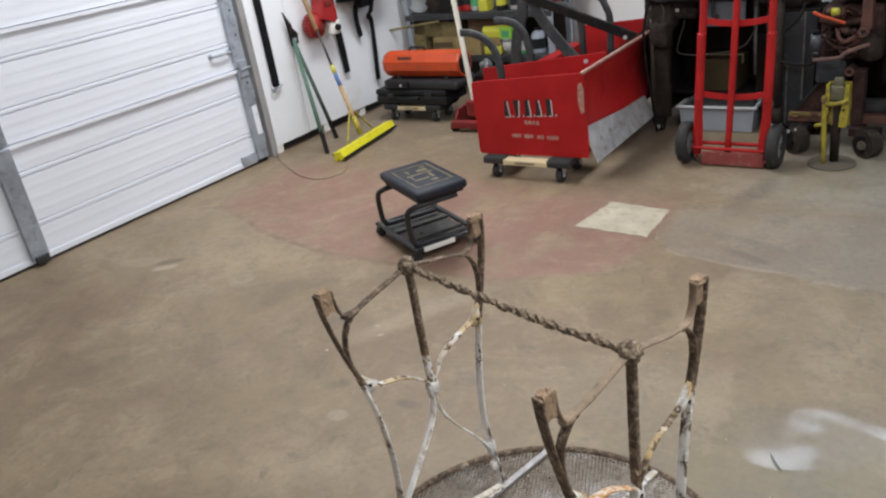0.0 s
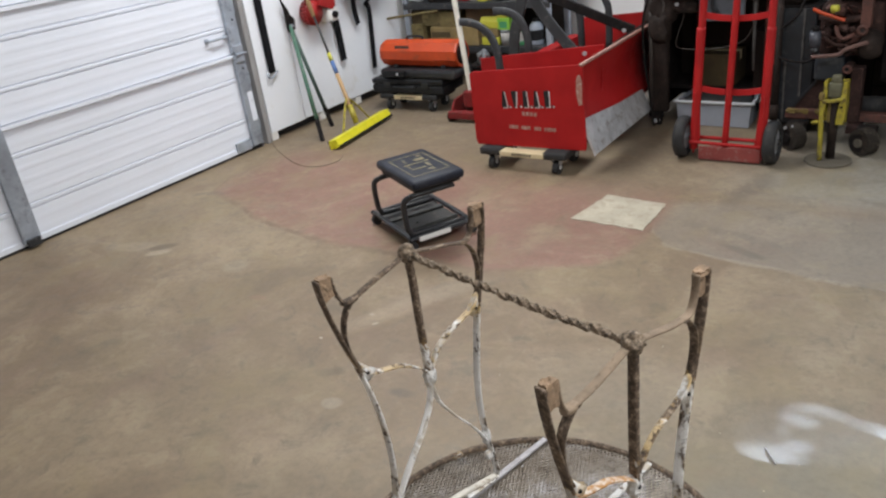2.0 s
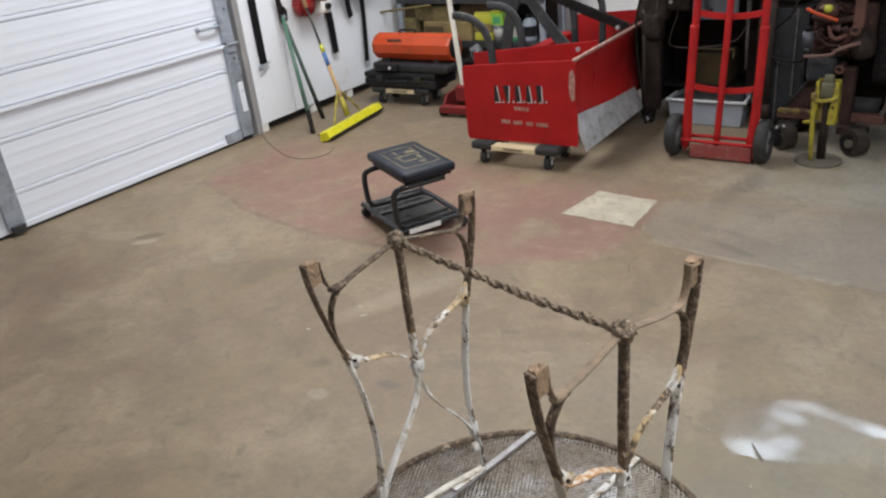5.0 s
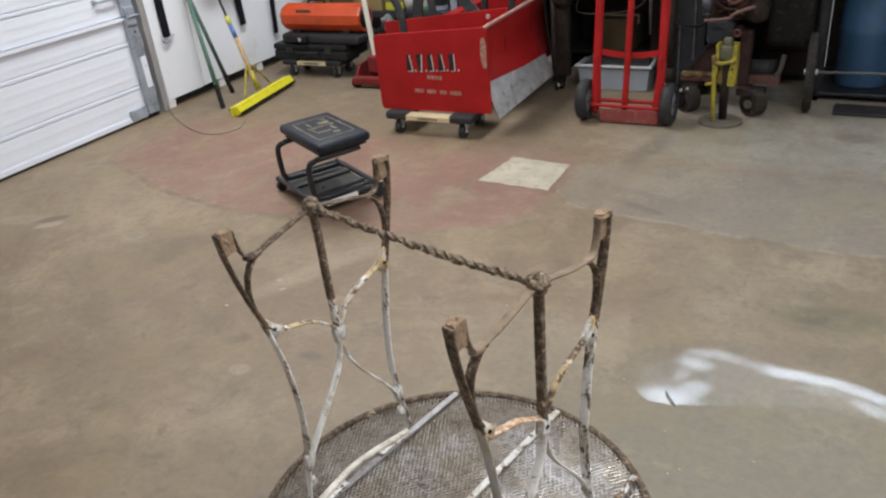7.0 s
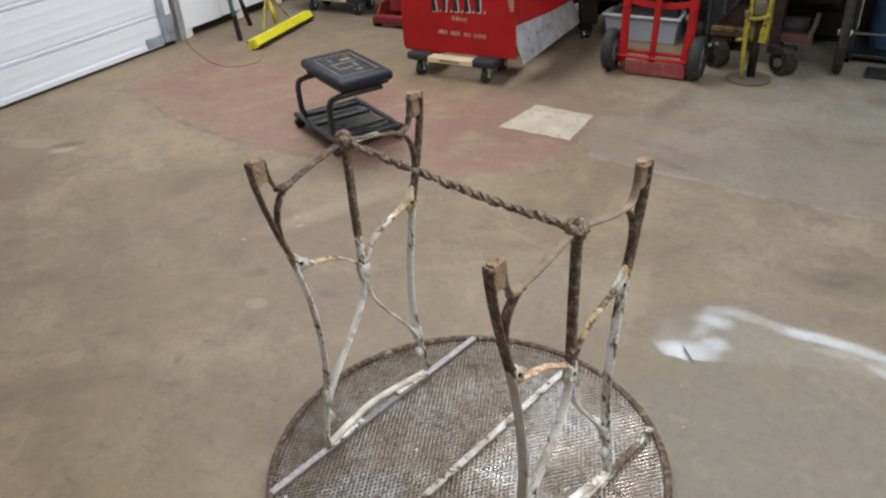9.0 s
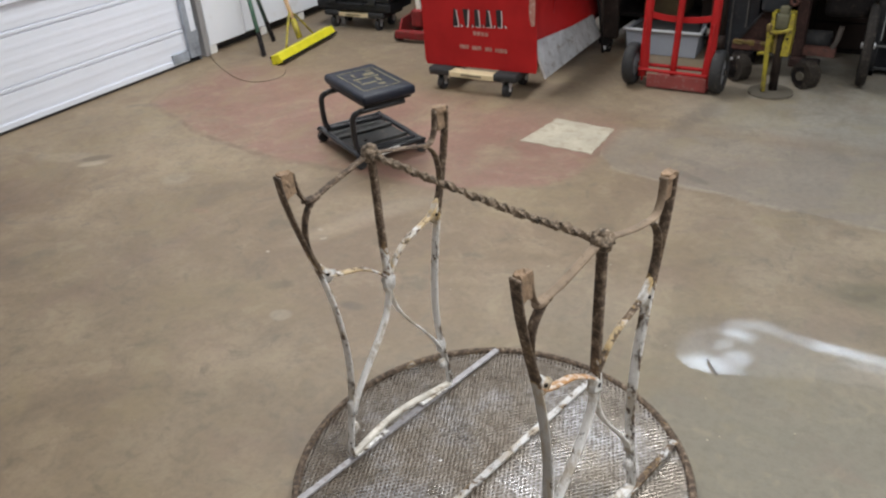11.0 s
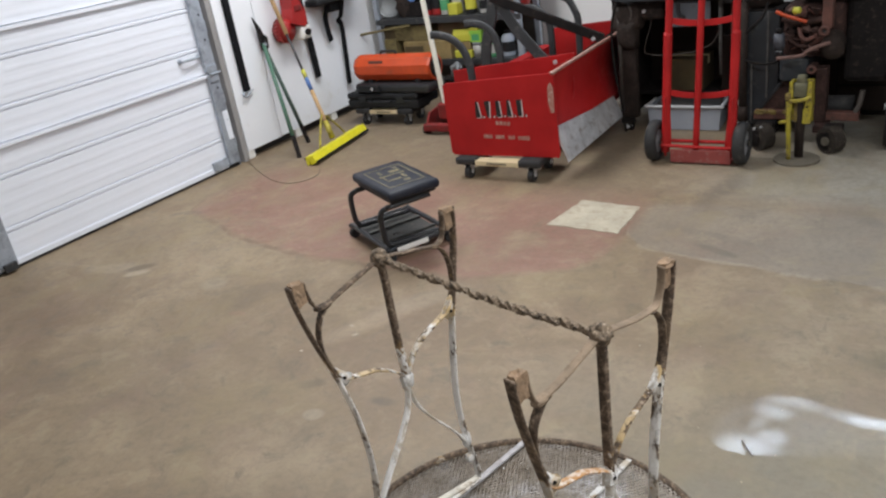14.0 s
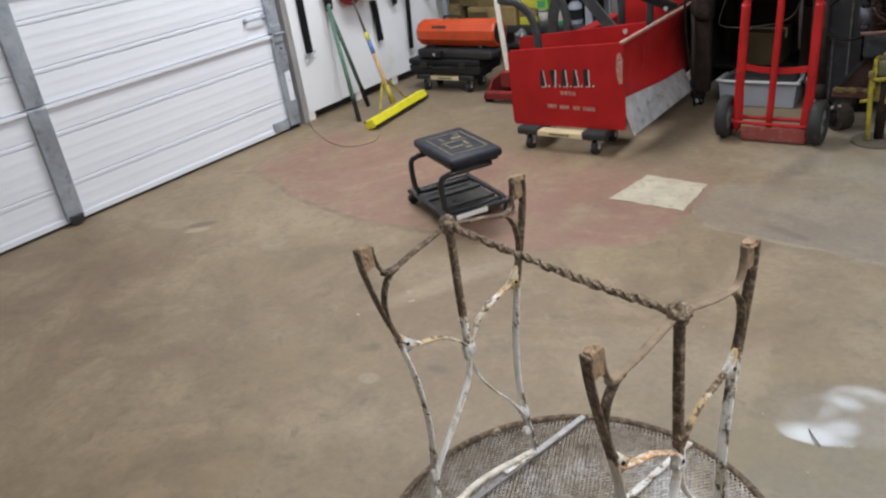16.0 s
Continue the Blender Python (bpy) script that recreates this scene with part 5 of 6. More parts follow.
def torpedo_heater():
    t = thing("torpedo_heater", "orange torpedo heater on a black fuel tank", "heater", pose(-3.13, 4.24, 0.2315, 0, 0, 2))
    part("fuel_tank", box(B(), (-0.33, -0.12, 0.0), (0.30, 0.12, 0.066), 0.02, seg=2), "black_paint", t, "black steel fuel tank")
    n, bm = 10, B()
    prof = [(-0.350, 0.060), (-0.340, 0.082), (-0.315, 0.092), (-0.05, 0.094), (0.29, 0.094), (0.302, 0.088)]
    rings = [[bm.verts.new((x, r * math.cos(2 * math.pi * (i + 0.5) / n), 0.156 + r * math.sin(2 * math.pi * (i + 0.5) / n))) for i in range(n)] for x, r in prof]
    for a, b in zip(rings, rings[1:]):
        for i in range(n):
            bm.faces.new((a[i], a[(i + 1) % n], b[(i + 1) % n], b[i]))
    bm.faces.new(rings[0])
    bm.faces.new(rings[-1])
    part("shell", bm, "orange", t, "orange enamelled shell")
    part("nozzle", rod(B(), (0.285, 0, 0.156), (0.3035, 0, 0.156), 0.078, 20, 0.070), "dark_iron", t, "sooty steel nozzle", True)
    part("grille", rod(B(), (0.304, 0, 0.156), (0.307, 0, 0.156), 0.060, 20), "dark_iron", t)
    for x in (-0.22, 0.18):
        part("saddle", box(B(), (x - 0.02, -0.07, 0.060), (x + 0.02, 0.07, 0.085), 0.004), "black_paint", t)
    part("handle", tube(B(), [(-0.14, 0, 0.245), (-0.13, 0, 0.266), (-0.02, 0, 0.266), (-0.01, 0, 0.245)], 0.008, 8), "black_plastic", t)
    part("control_box", box(B(), (-0.28, -0.150, 0.015), (-0.10, -0.118, 0.062), 0.006), "black_plastic", t)
    part("knob", rod(B(), (-0.15, -0.158, 0.04), (-0.15, -0.150, 0.04), 0.012, 12), "chrome", t)
    part("badge", box(B(), (-0.20, -0.0785, 0.196), (-0.08, -0.0755, 0.220), 0.001, pose(0, 0, 0)), "rust", t)
    return t


torpedo_heater()


# ---- floor jack with its long handle ----
def floor_jack():
    t = thing("floor_jack", "red trolley jack with a long cream handle", "jack", pose(-2.67, 4.10, 0, 0, 0, 4))
    for x in (-0.10, 0.10):
        part("side_plate", prism(B(), [(-0.12, 0.03), (0.35, 0.03), (0.35, 0.10), (0.10, 0.15), (-0.08, 0.14), (-0.12, 0.09)], x - 0.006, x + 0.006, "x"), "dirty_red", t)
    part("rear_frame", box(B(), (-0.13, -0.14, 0.022), (0.12, -0.09, 0.075), 0.01), "dirty_red", t)
    part("pump", rod(B(), (-0.0, -0.06, 0.10), (0.0, 0.20, 0.10), 0.045, 14), "rust", t, "", True)
    part("lift_arm", box(B(), (-0.04, 0.05, 0.10), (0.04, 0.38, 0.15), 0.012), "dirty_red", t)
    part("yoke", box(B(), (-0.03, -0.09, 0.09), (0.05, -0.02, 0.20), 0.012), "dirty_red", t)
    for x in (-0.12, 0.12):
        for y in (-0.10, 0.32):
            part("wheel", rod(B(), (x - 0.018, y, 0.035), (x + 0.018, y, 0.035), 0.035, 16), "dark_iron", t)
    part("handle", tube(B(), [(0.015, -0.05, 0.15), (-0.010, -0.05, 0.45), (-0.055, -0.04, 0.90), (-0.115, -0.03, 1.45)], 0.017, 10), "cream", t, "long cream-painted handle", True)
    return t


floor_jack()


t = thing("crate", "dark greasy box standing behind the trolley jack", "box", pose(-2.80, 4.56, 0, 0, 0, 4))
part("body", box(B(), (-0.15, -0.09, 0.0), (0.17, 0.12, 0.225), 0.008), "grime", t)
part("lid", box(B(), (-0.155, -0.095, 0.2255), (0.175, 0.125, 0.245), 0.006), "dark_iron", t)
t = thing("rag", "pale crumpled rag lying on the dark box", "rag", pose(-2.835, 4.52, 0.245))
part("cloth", lump(B(), (0, 0, 0.040), (0.038, 0.04, 0.050), 0.6, 71, 6, 0.5), "dull_pan", t, "", True)

# ---- shelf unit along the back wall ----
def shelf_unit():
    t = thing("shelf_unit", "dark grey steel shelf unit full of boxes and cans", "shelf", pose(-3.74, 4.82, 0))
    Wd, D = 1.28, 0.31
    for x in (0.02, Wd - 0.02):
        for y in (0.015, D - 0.015):
            part("post", box(B(), (x - 0.02, y - 0.015, 0), (x + 0.02, y + 0.015, 1.9), 0.002), "galv", t)
    for z in (0.30, 0.615, 1.10, 1.6):
        bm = box(B(), (0, 0, z - 0.006), (Wd, D, z), 0.001)
        box(bm, (0, -0.002, z - 0.045), (Wd, 0.012, z - 0.0062), 0.002)
        part("shelf_board", bm, "grey_steel", t)
    part("back_panel", box(B(), (0.0, D + 0.001, 0.05), (Wd, D + 0.012, 1.58), 0.001), "shelf_back", t, "dark brown back panel")
    return t


shelf_unit()


def carton(x, y, z, w, d, h, mat_="cardboard", label="brown cardboard carton on the shelf", turn=0.0, tape=True):
    t = thing("carton", label, "box", pose(x, y, z, 0, 0, turn), "cartons on the shelves")
    part("body", box(B(), (-w / 2, -d / 2, 0), (w / 2, d / 2, h), 0.004), mat_, t)
    if tape:
        part("tape", box(B(), (-w / 2 - 0.001, -0.02, h - 0.05), (w / 2 + 0.001, 0.02, h + 0.0012)), "pale_wood", t)
        part("flap_line", box(B(), (-w / 2 + 0.01, -d / 2 - 0.0015, h * 0.45), (-w / 2 + 0.01 + w * 0.4, -d / 2 - 0.0003, h * 0.75)), "old_carton", t)
    return t


def jar(x, y, z, r, h, mat_, lid, label, cat="bottle"):
    t = thing("bottle", label, cat, pose(x, y, z), "bottles and cans on the shelves")
    bm, n, rings = B(), 18, []
    for q, zz in ((r * 0.94, 0), (r, h * 0.04), (r, h * 0.70), (r * 0.75, h * 0.82), (r * 0.42, h * 0.88), (r * 0.42, h * 0.92)):
        rings.append([bm.verts.new((q * math.cos(2 * math.pi * i / n), q * math.sin(2 * math.pi * i / n), zz)) for i in range(n)])
    for a, b in zip(rings, rings[1:]):
        for i in range(n):
            bm.faces.new((a[i], a[(i + 1) % n], b[(i + 1) % n], b[i]))
    bm.faces.new(rings[0])
    bm.faces.new(rings[-1])
    body = part("body", bm, mat_, t, "", True)
    part("cap", rod(B(), (0, 0, h * 0.90), (0, 0, h), r * 0.5, 14), lid, t)
    bm, n = B(), 18
    r2 = [[bm.verts.new(((r + 0.001) * math.cos(2 * math.pi * i / n), (r + 0.001) * math.sin(2 * math.pi * i / n), zz)) for i in range(n)] for zz in (h * 0.18, h * 0.58)]
    for i in range(n):
        bm.faces.new((r2[0][i], r2[0][(i + 1) % n], r2[1][(i + 1) % n], r2[1][i]))
    part("label", bm, lid, t, "", True)
    return t


S1, S2 = 0.30, 0.615
carton(-3.655, 4.97, S1, 0.13, 0.26, 0.155, "olive_carton", "olive brown carton on the shelf", 0, False)
carton(-3.295, 4.97, S1, 0.43, 0.28, 0.135, "cardboard", "long flat tan carton on the shelf", 1, True)
carton(-3.44, 4.98, S1 + 0.1362, 0.32, 0.24, 0.115, "olive_carton", "flattened olive brown carton on the tan carton", -2, False)
carton(-3.655, 4.98, S1 + 0.1562, 0.12, 0.22, 0.10, "old_carton", "dark old carton on the olive carton", 4, False)
carton(-3.075, 4.99, S1 + 0.1362, 0.25, 0.22, 0.150, "dark_carton", "dark brown carton on the tan carton", 2, False)
t = thing("feed_bag", "bright yellow paper bag with a pale band on the shelf", "bag", pose(-2.985, 4.875, S1, 0, 0, 4))
part("lower", box(B(), (-0.072, -0.03, 0.0), (0.075, 0.03, 0.060), 0.010), "lemon", t)
part("band", box(B(), (-0.070, -0.029, 0.0605), (0.072, 0.029, 0.120), 0.006), "cardboard", t, "pale brown band")
part("upper", box(B(), (-0.076, -0.03, 0.1205), (0.078, 0.03, 0.180), 0.010), "lemon", t)
part("fold", prism(B(), [(-0.028, 0.1805), (0.028, 0.1805), (0.004, 0.205), (-0.004, 0.205)], -0.07, 0.072, "x"), "lemon", t)
t = thing("packet", "lime green packet standing on a white pot on the shelf", "packet", pose(-2.862, 4.88, S1 + 0.1122, 0, 0, -4))
part("body", box(B(), (-0.055, -0.03, 0.0), (0.055, 0.03, 0.085), 0.006), "lime", t)
part("flap", box(B(), (-0.053, -0.028, 0.0855), (0.03, 0.028, 0.103), 0.004), "lemon", t)
part("panel", box(B(), (-0.030, -0.0312, 0.015), (0.035, -0.0302, 0.060)), "green_label", t)
t = thing("pot", "small white plastic pot on the shelf", "pot", pose(-2.862, 4.88, S1))
part("body", rod(B(), (0, 0, 0), (0, 0, 0.095), 0.036, 18, 0.042), "aged_white", t, "", True)
part("lid", rod(B(), (0, 0, 0.0955), (0, 0, 0.112), 0.044, 18), "grey_plastic", t, "", True)
jar(-2.755, 4.90, S1, 0.055, 0.17, "green_label", "aged_white", "green plastic bottle on the shelf")
jar(-2.63, 4.92, S1, 0.05, 0.18, "grey_tub", "black_plastic", "grey plastic bottle on the shelf")
# upper shelf
t = thing("pan", "round grey metal pan leaning on the upper shelf", "pan", pose(-3.640, 4.90, S2 + 0.098, 78, 0, 22))
bm, n, rings = B(), 32, []
for r, z in ((0.0005, -0.024), (0.062, -0.024), (0.072, -0.019), (0.089, 0.005), (0.098, 0.006), (0.099, 0.001), (0.091, -0.002), (0.074, -0.026), (0.062, -0.030), (0.0005, -0.030)):
    rings.append([bm.verts.new((r * math.cos(2 * math.pi * i / n), r * math.sin(2 * math.pi * i / n), z)) for i in range(n)])
for ra, rb in zip(rings, rings[1:]):
    for i in range(n):
        bm.faces.new((ra[i], ra[(i + 1) % n], rb[(i + 1) % n], rb[i]))
part("bowl", bm, "dull_pan", t, "", True)
part("handle", bar(B(), [(0.095, 0, 0.003), (0.115, 0, 0.010), (0.150, 0.01, 0.014)], 0.018, 0.005, (0, 1, 0)), "dark_iron", t)
t = thing("rag", "dark crumpled rag on the upper shelf", "rag", pose(-3.47, 4.93, S2))
part("cloth", lump(B(), (0, 0, 0.075), (0.085, 0.07, 0.078), 0.5, 61, 6, 0.6), "grime", t, "", True)
t = thing("can", "dark can with a blue and white end lying on the shelf", "can", pose(-3.385, 4.86, S2 + 0.15, 90, 0, 14))
part("body", rod(B(), (0, 0, -0.10), (0, 0, 0.0), 0.044, 22), "dark_iron", t, "", True)
part("end_label", rod(B(), (0, 0, 0.0005), (0, 0, 0.003), 0.038, 22), "blue_label", t, "blue round label")
part("end_spot", rod(B(), (0.004, 0.006, 0.0032), (0.004, 0.006, 0.0042), 0.020, 16), "aged_white", t)
t = thing("crate", "low dark box under the can on the shelf", "box", pose(-3.385, 4.91, S2))
part("body", box(B(), (-0.07, -0.06, 0), (0.07, 0.06, 0.105), 0.006), "dark_iron", t)
jar(-3.30, 4.92, S2, 0.045, 0.22, "red_plastic", "black_plastic", "dark red plastic bottle on the shelf")
jar(-3.215, 4.93, S2, 0.042, 0.26, "red_plastic", "black_plastic", "red plastic bottle on the shelf")
jar(-3.135, 4.92, S2, 0.036, 0.185, "aged_white", "green_label", "white plastic bottle with green label on the shelf")
carton(-3.035, 4.90, S2, 0.085, 0.07, 0.080, "lemon", "yellow packet on the shelf", -6, False)
carton(-3.05, 4.97, S2, 0.075, 0.05, 0.155, "aged_white", "small white packet on the shelf", 4, False)
carton(-2.94, 5.01, S2, 0.10, 0.06, 0.24, "aged_white", "white packet on the shelf", 3, False)
jar(-2.895, 4.90, S2, 0.042, 0.19, "black_plastic", "lemon", "black plastic bottle with yellow label on the shelf")
jar(-2.79, 4.92, S2, 0.042, 0.16, "aged_white", "black_plastic", "white plastic bottle on the shelf")

rng = random.Random(21)
for k in range(9):
    x, mt = -3.36 + k * 0.088 + rng.uniform(-0.015, 0.015), ("black_plastic", "aged_white", "dark_iron", "green_label", "grey_plastic", "lemon", "black_plastic", "red_plastic", "aged_white")[k]
    if k % 3 == 2:
        carton(x, 5.08, S2, 0.07, 0.07, 0.16 + 0.02 * (k % 4), mt, "small packet at the back of the shelf", rng.uniform(-9, 9), False)
    else:
        jar(x, 5.07 + 0.02 * (k % 2), S2, 0.034, 0.20 + 0.03 * (k % 3), mt, ("black_plastic", "aged_white", "lemon")[k % 3], "small plastic bottle at the back of the shelf")

t = thing("red_tub", "red plastic tub with a pale label on the upper shelf", "tub", pose(-2.525, 4.95, S2))
part("body", rod(B(), (0, 0, 0), (0, 0, 0.20), 0.075, 24, 0.080), "red_plastic", t, "", True)
part("lid", rod(B(), (0, 0, 0.2005), (0, 0, 0.218), 0.084, 24), "red_plastic", t, "", True)
part("label_patch", box(B(), (-0.010, -0.082, 0.06), (0.045, -0.0765, 0.12), 0.001), "pale_wood", t)

# wooden stick poking out of the shelf
t = thing("wooden_stick", "thin bare wooden stick lying on cartons", "stick")
part("stick", rod(B(), (-3.79, 4.66, 0.535), (-3.42, 4.83, 0.560), 0.009, 8), "olive_carton", t, "", True)


# ---- dark bench with machinery ----
def work_bench():
    t = thing("work_bench", "dark greasy steel bench on casters", "bench", pose(-1.42, 4.20, 0))
    L, D, H = 0.50, 0.62, 0.735
    part("top", box(B(), (-0.10, -0.03, H), (L, D, H + 0.03), 0.006), "dark_iron", t)
    part("top_rail", box(B(), (L, 0.0, H - 0.025), (0.63, 0.04, H - 0.003), 0.003), "dark_iron", t)
    for x in (0.0, 0.605):
        for y in (0.02, D - 0.06):
            if x == 0.0 and y < 0.1:
                part("leg", box(B(), (x - 0.080, y - 0.02, 0.080), (x + 0.022, y + 0.03, H), 0.012), "grime", t, "broad greasy corner leg")
                part("leg_edge", rod(B(), (x - 0.072, y - 0.025, 0.080), (x - 0.072, y - 0.025, H), 0.011, 10), "worn_post", t, "rubbed edge of the leg", True)
                continue
            part("leg", rod(B(), (x, y, 0.075), (x, y, H), 0.021, 14), "grime", t, "", True)
            part("sleeve", rod(B(), (x, y, 0.075), (x, y, 0.16), 0.026, 14), "grime", t, "", True)
            w = part("caster", rod(B(), (x - 0.014, y, 0.032), (x + 0.014, y, 0.032), 0.032, 16), "dark_iron", t)
            part("fork", box(B(), (x - 0.024, y - 0.02, 0.045), (x + 0.024, y + 0.02, 0.075), 0.004), "scraped_steel", w)
            part("hub", rod(B(), (x - 0.018, y - 0.002, 0.032), (x + 0.018, y - 0.002, 0.032), 0.018, 12), "scraped_steel", w)
    w = part("caster", rod(B(), (-0.052, 0.02, 0.032), (-0.022, 0.02, 0.032), 0.032, 16), "dark_iron", t)
    part("fork", box(B(), (-0.064, 0.0, 0.045), (-0.010, 0.04, 0.080), 0.004), "dark_iron", w)
    part("hub", rod(B(), (-0.050, -0.014, 0.030), (-0.030, 0.012, 0.030), 0.013, 12), "scraped_steel", w, "bright hub bolt")
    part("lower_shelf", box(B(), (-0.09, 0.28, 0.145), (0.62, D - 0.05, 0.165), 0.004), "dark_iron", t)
    # near-black back and side panels, added to block light under the bench
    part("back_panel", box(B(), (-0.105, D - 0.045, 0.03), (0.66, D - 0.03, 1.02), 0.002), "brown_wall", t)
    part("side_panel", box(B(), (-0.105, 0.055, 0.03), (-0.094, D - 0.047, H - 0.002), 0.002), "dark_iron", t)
    # greasy housings bolted under the top
    for k, (x, y, z, a, c, e) in enumerate(((-0.03, 0.03, 0.66, 0.085, 0.05, 0.08), (0.09, 0.06, 0.69, 0.09, 0.05, 0.05), (-0.02, 0.00, 0.56, 0.055, 0.04, 0.07))):
        part("housing", lump(B(), (x, y, z), (a, c, e), 0.35, 30 + k, 4, 0.5), "grime", t, "", True)
    for x, z in ((-0.055, 0.700), (-0.030, 0.706), (0.075, 0.690)):
        part("bolt", rod(B(), (x, -0.005, z), (x, 0.03, z), 0.010, 8), "scraped_steel", t, "bright bolt head")
    part("gear_cover", box(B(), (0.20, -0.015, 0.600), (0.44, 0.0, 0.732), 0.006), "blue_grey_sheet", t, "smooth blue-grey sheet cover")
    part("hook", bar(B(), [(0.275, -0.022, 0.735), (0.275, -0.025, 0.68), (0.290, -0.025, 0.650), (0.305, -0.022, 0.662)], 0.012, 0.018, (0, 1, 0)), "black_paint", t)
    part("control_rod", rod(B(), (0.476, 0.06, 0.325), (0.470, 0.06, 0.735), 0.0065, 12, 0.0115), "dull_zinc", t, "pale control rod hanging below the top", True)
    part("control_rod", rod(B(), (0.530, 0.10, 0.166), (0.526, 0.10, 0.86), 0.012, 12), "rust", t, "brown rusty rod", True)
    for k, (x, z, r_) in enumerate(((0.50, 0.80, 0.03), (0.545, 0.84, 0.025), (0.47, 0.85, 0.03), (0.53, 0.90, 0.035), (0.58, 0.87, 0.02))):
        part("fitting", lump(B(), (x, 0.30, z), (r_, 0.04, r_ * 1.2), 0.4, 110 + k, 3, 0.5), ("dark_rust", "pink_rust", "grime")[k % 3], t, "", True)
    part("linkage", tube(B(), [(-0.005, -0.02, 0.735), (0.010, -0.02, 0.68), (-0.015, -0.02, 0.60), (-0.03, -0.02, 0.53)], 0.006, 8), "worn_post", t, "", True)
    return t


work_bench()
# covered machine on the bench; its unseen upper part is raised to block lamp light
t = thing("machine_cover", "dark grey dusty cover draped over a machine on the bench", "cover", pose(-1.30, 4.44, 0.766))
bm, rows_ = B(), []
for i in range(31):
    u = i / 30
    row = []
    for j in range(23):
        a = math.pi * (j / 22)
        hx = -0.27 + 0.55 * u
        end = max(0.0, 1 - abs(2 * u - 1) ** 5.0) ** 0.5
        hem = -0.012 + 0.045 * abs(2 * u - 0.85) ** 2 + 0.010 * math.sin(u * 17)
        rise = 0.46 * end * (0.86 + 0.14 * math.sin(u * 5 + 0.6))
        p = Vector((hx, -math.copysign(abs(math.cos(a)) ** 0.55, math.cos(a)) * (0.10 + 0.20 * end), hem + max(0.012, rise) * math.sin(a) ** 0.6))
        n_ = noise.noise_vector(p * 6.0) * 0.020 + noise.noise_vector(p * 17.0) * 0.007
        row.append(bm.verts.new(p + n_))
    rows_.append(row)
for ra, rb in zip(rows_, rows_[1:]):
    for j in range(22):
        bm.faces.new((ra[j], ra[j + 1], rb[j + 1], rb[j]))
part("drape", bm, "canvas", t, "", True)
part("hem", tube(B(), [(-0.26, -0.20, 0.02), (-0.20, -0.275, 0.000), (-0.05, -0.300, -0.006), (0.10, -0.300, -0.002), (0.24, -0.270, 0.022)], 0.008, 8), "canvas", t, "", True)
for k, (x, y, z, w, d, h, mt, lb) in enumerate(((-1.225, 4.61, 0.166, 0.23, 0.24, 0.185, "old_carton", "old brown cardboard carton under the bench"), (-0.90, 4.62, 0.166, 0.22, 0.24, 0.32, "brown_wall", "dark wooden crate under the bench"))):
    carton(x, y, z, w, d, h, mt, lb, 3 * k, k == 0)
t = thing("hose", "thin pale hose drooping under the bench", "hose")
part("tube", tube(B(), [(-1.315, 4.23, 0.735), (-1.318, 4.235, 0.62), (-1.350, 4.24, 0.526), (-1.366, 4.25, 0.462), (-1.337, 4.25, 0.440), (-1.239, 4.25, 0.435), (-1.127, 4.25, 0.446), (-1.050, 4.25, 0.465), (-0.985, 4.25, 0.500), (-0.94, 4.25, 0.60), (-0.93, 4.25, 0.735)], 0.0034, 8), "worn_post", t, "", True)
t = thing("cable", "black cable hanging from the bench", "cable")
part("tube", tube(B(), [(-1.485, 4.15, 0.75), (-1.515, 4.14, 0.60), (-1.505, 4.14, 0.38), (-1.475, 4.13, 0.22), (-1.45, 4.13, 0.02)], 0.007, 8), "dark_iron", t, "", True)
# ---- grey tub ----
def wash_tub():
    t = thing("plastic_tub", "grey plastic tub standing behind the hand truck", "tub", pose(-1.150, 4.365, 0, 0, 0, 1.5))
    bm = B()
    outer = [(-0.195, -0.12, 0.004), (0.195, -0.12, 0.004), (0.190, 0.09, 0.004), (-0.190, 0.09, 0.004)]
    top = [(x * 1.07, y * 1.07, 0.142) for x, y, _ in outer]
    inner_t = [(x * 1.03, y * 1.03, 0.142) for x, y, _ in outer]
    inner_b = [(x * 0.96, y * 0.96, 0.012) for x, y, _ in outer]
    R_ = [[bm.verts.new(p) for p in ring] for ring in (outer, top, inner_t, inner_b)]
    for a, b in zip(R_, R_[1:]):
        for i in range(4):
            bm.faces.new((a[i], a[(i + 1) % 4], b[(i + 1) % 4], b[i]))
    bm.faces.new(R_[0])
    bm.faces.new(R_[3])
    part("body", bm, "grey_tub", t)
    part("rag", lump(B(), (0, -0.015, 0.100), (0.185, 0.095, 0.052), 0.25, 51, 6, 0.25), "black_rubber", t, "dark rag filling the tub", True)
    part("rim", tube(B(), [(-0.208, 0.03, 0.143), (-0.212, -0.11, 0.143), (-0.203, -0.132, 0.143), (0.0, -0.134, 0.143), (0.203, -0.132, 0.143), (0.212, -0.11, 0.143), (0.208, 0.03, 0.143)], 0.0095, 8, 4), "pale_tub", t, "pale rolled rim", True)
    return t


wash_tub()


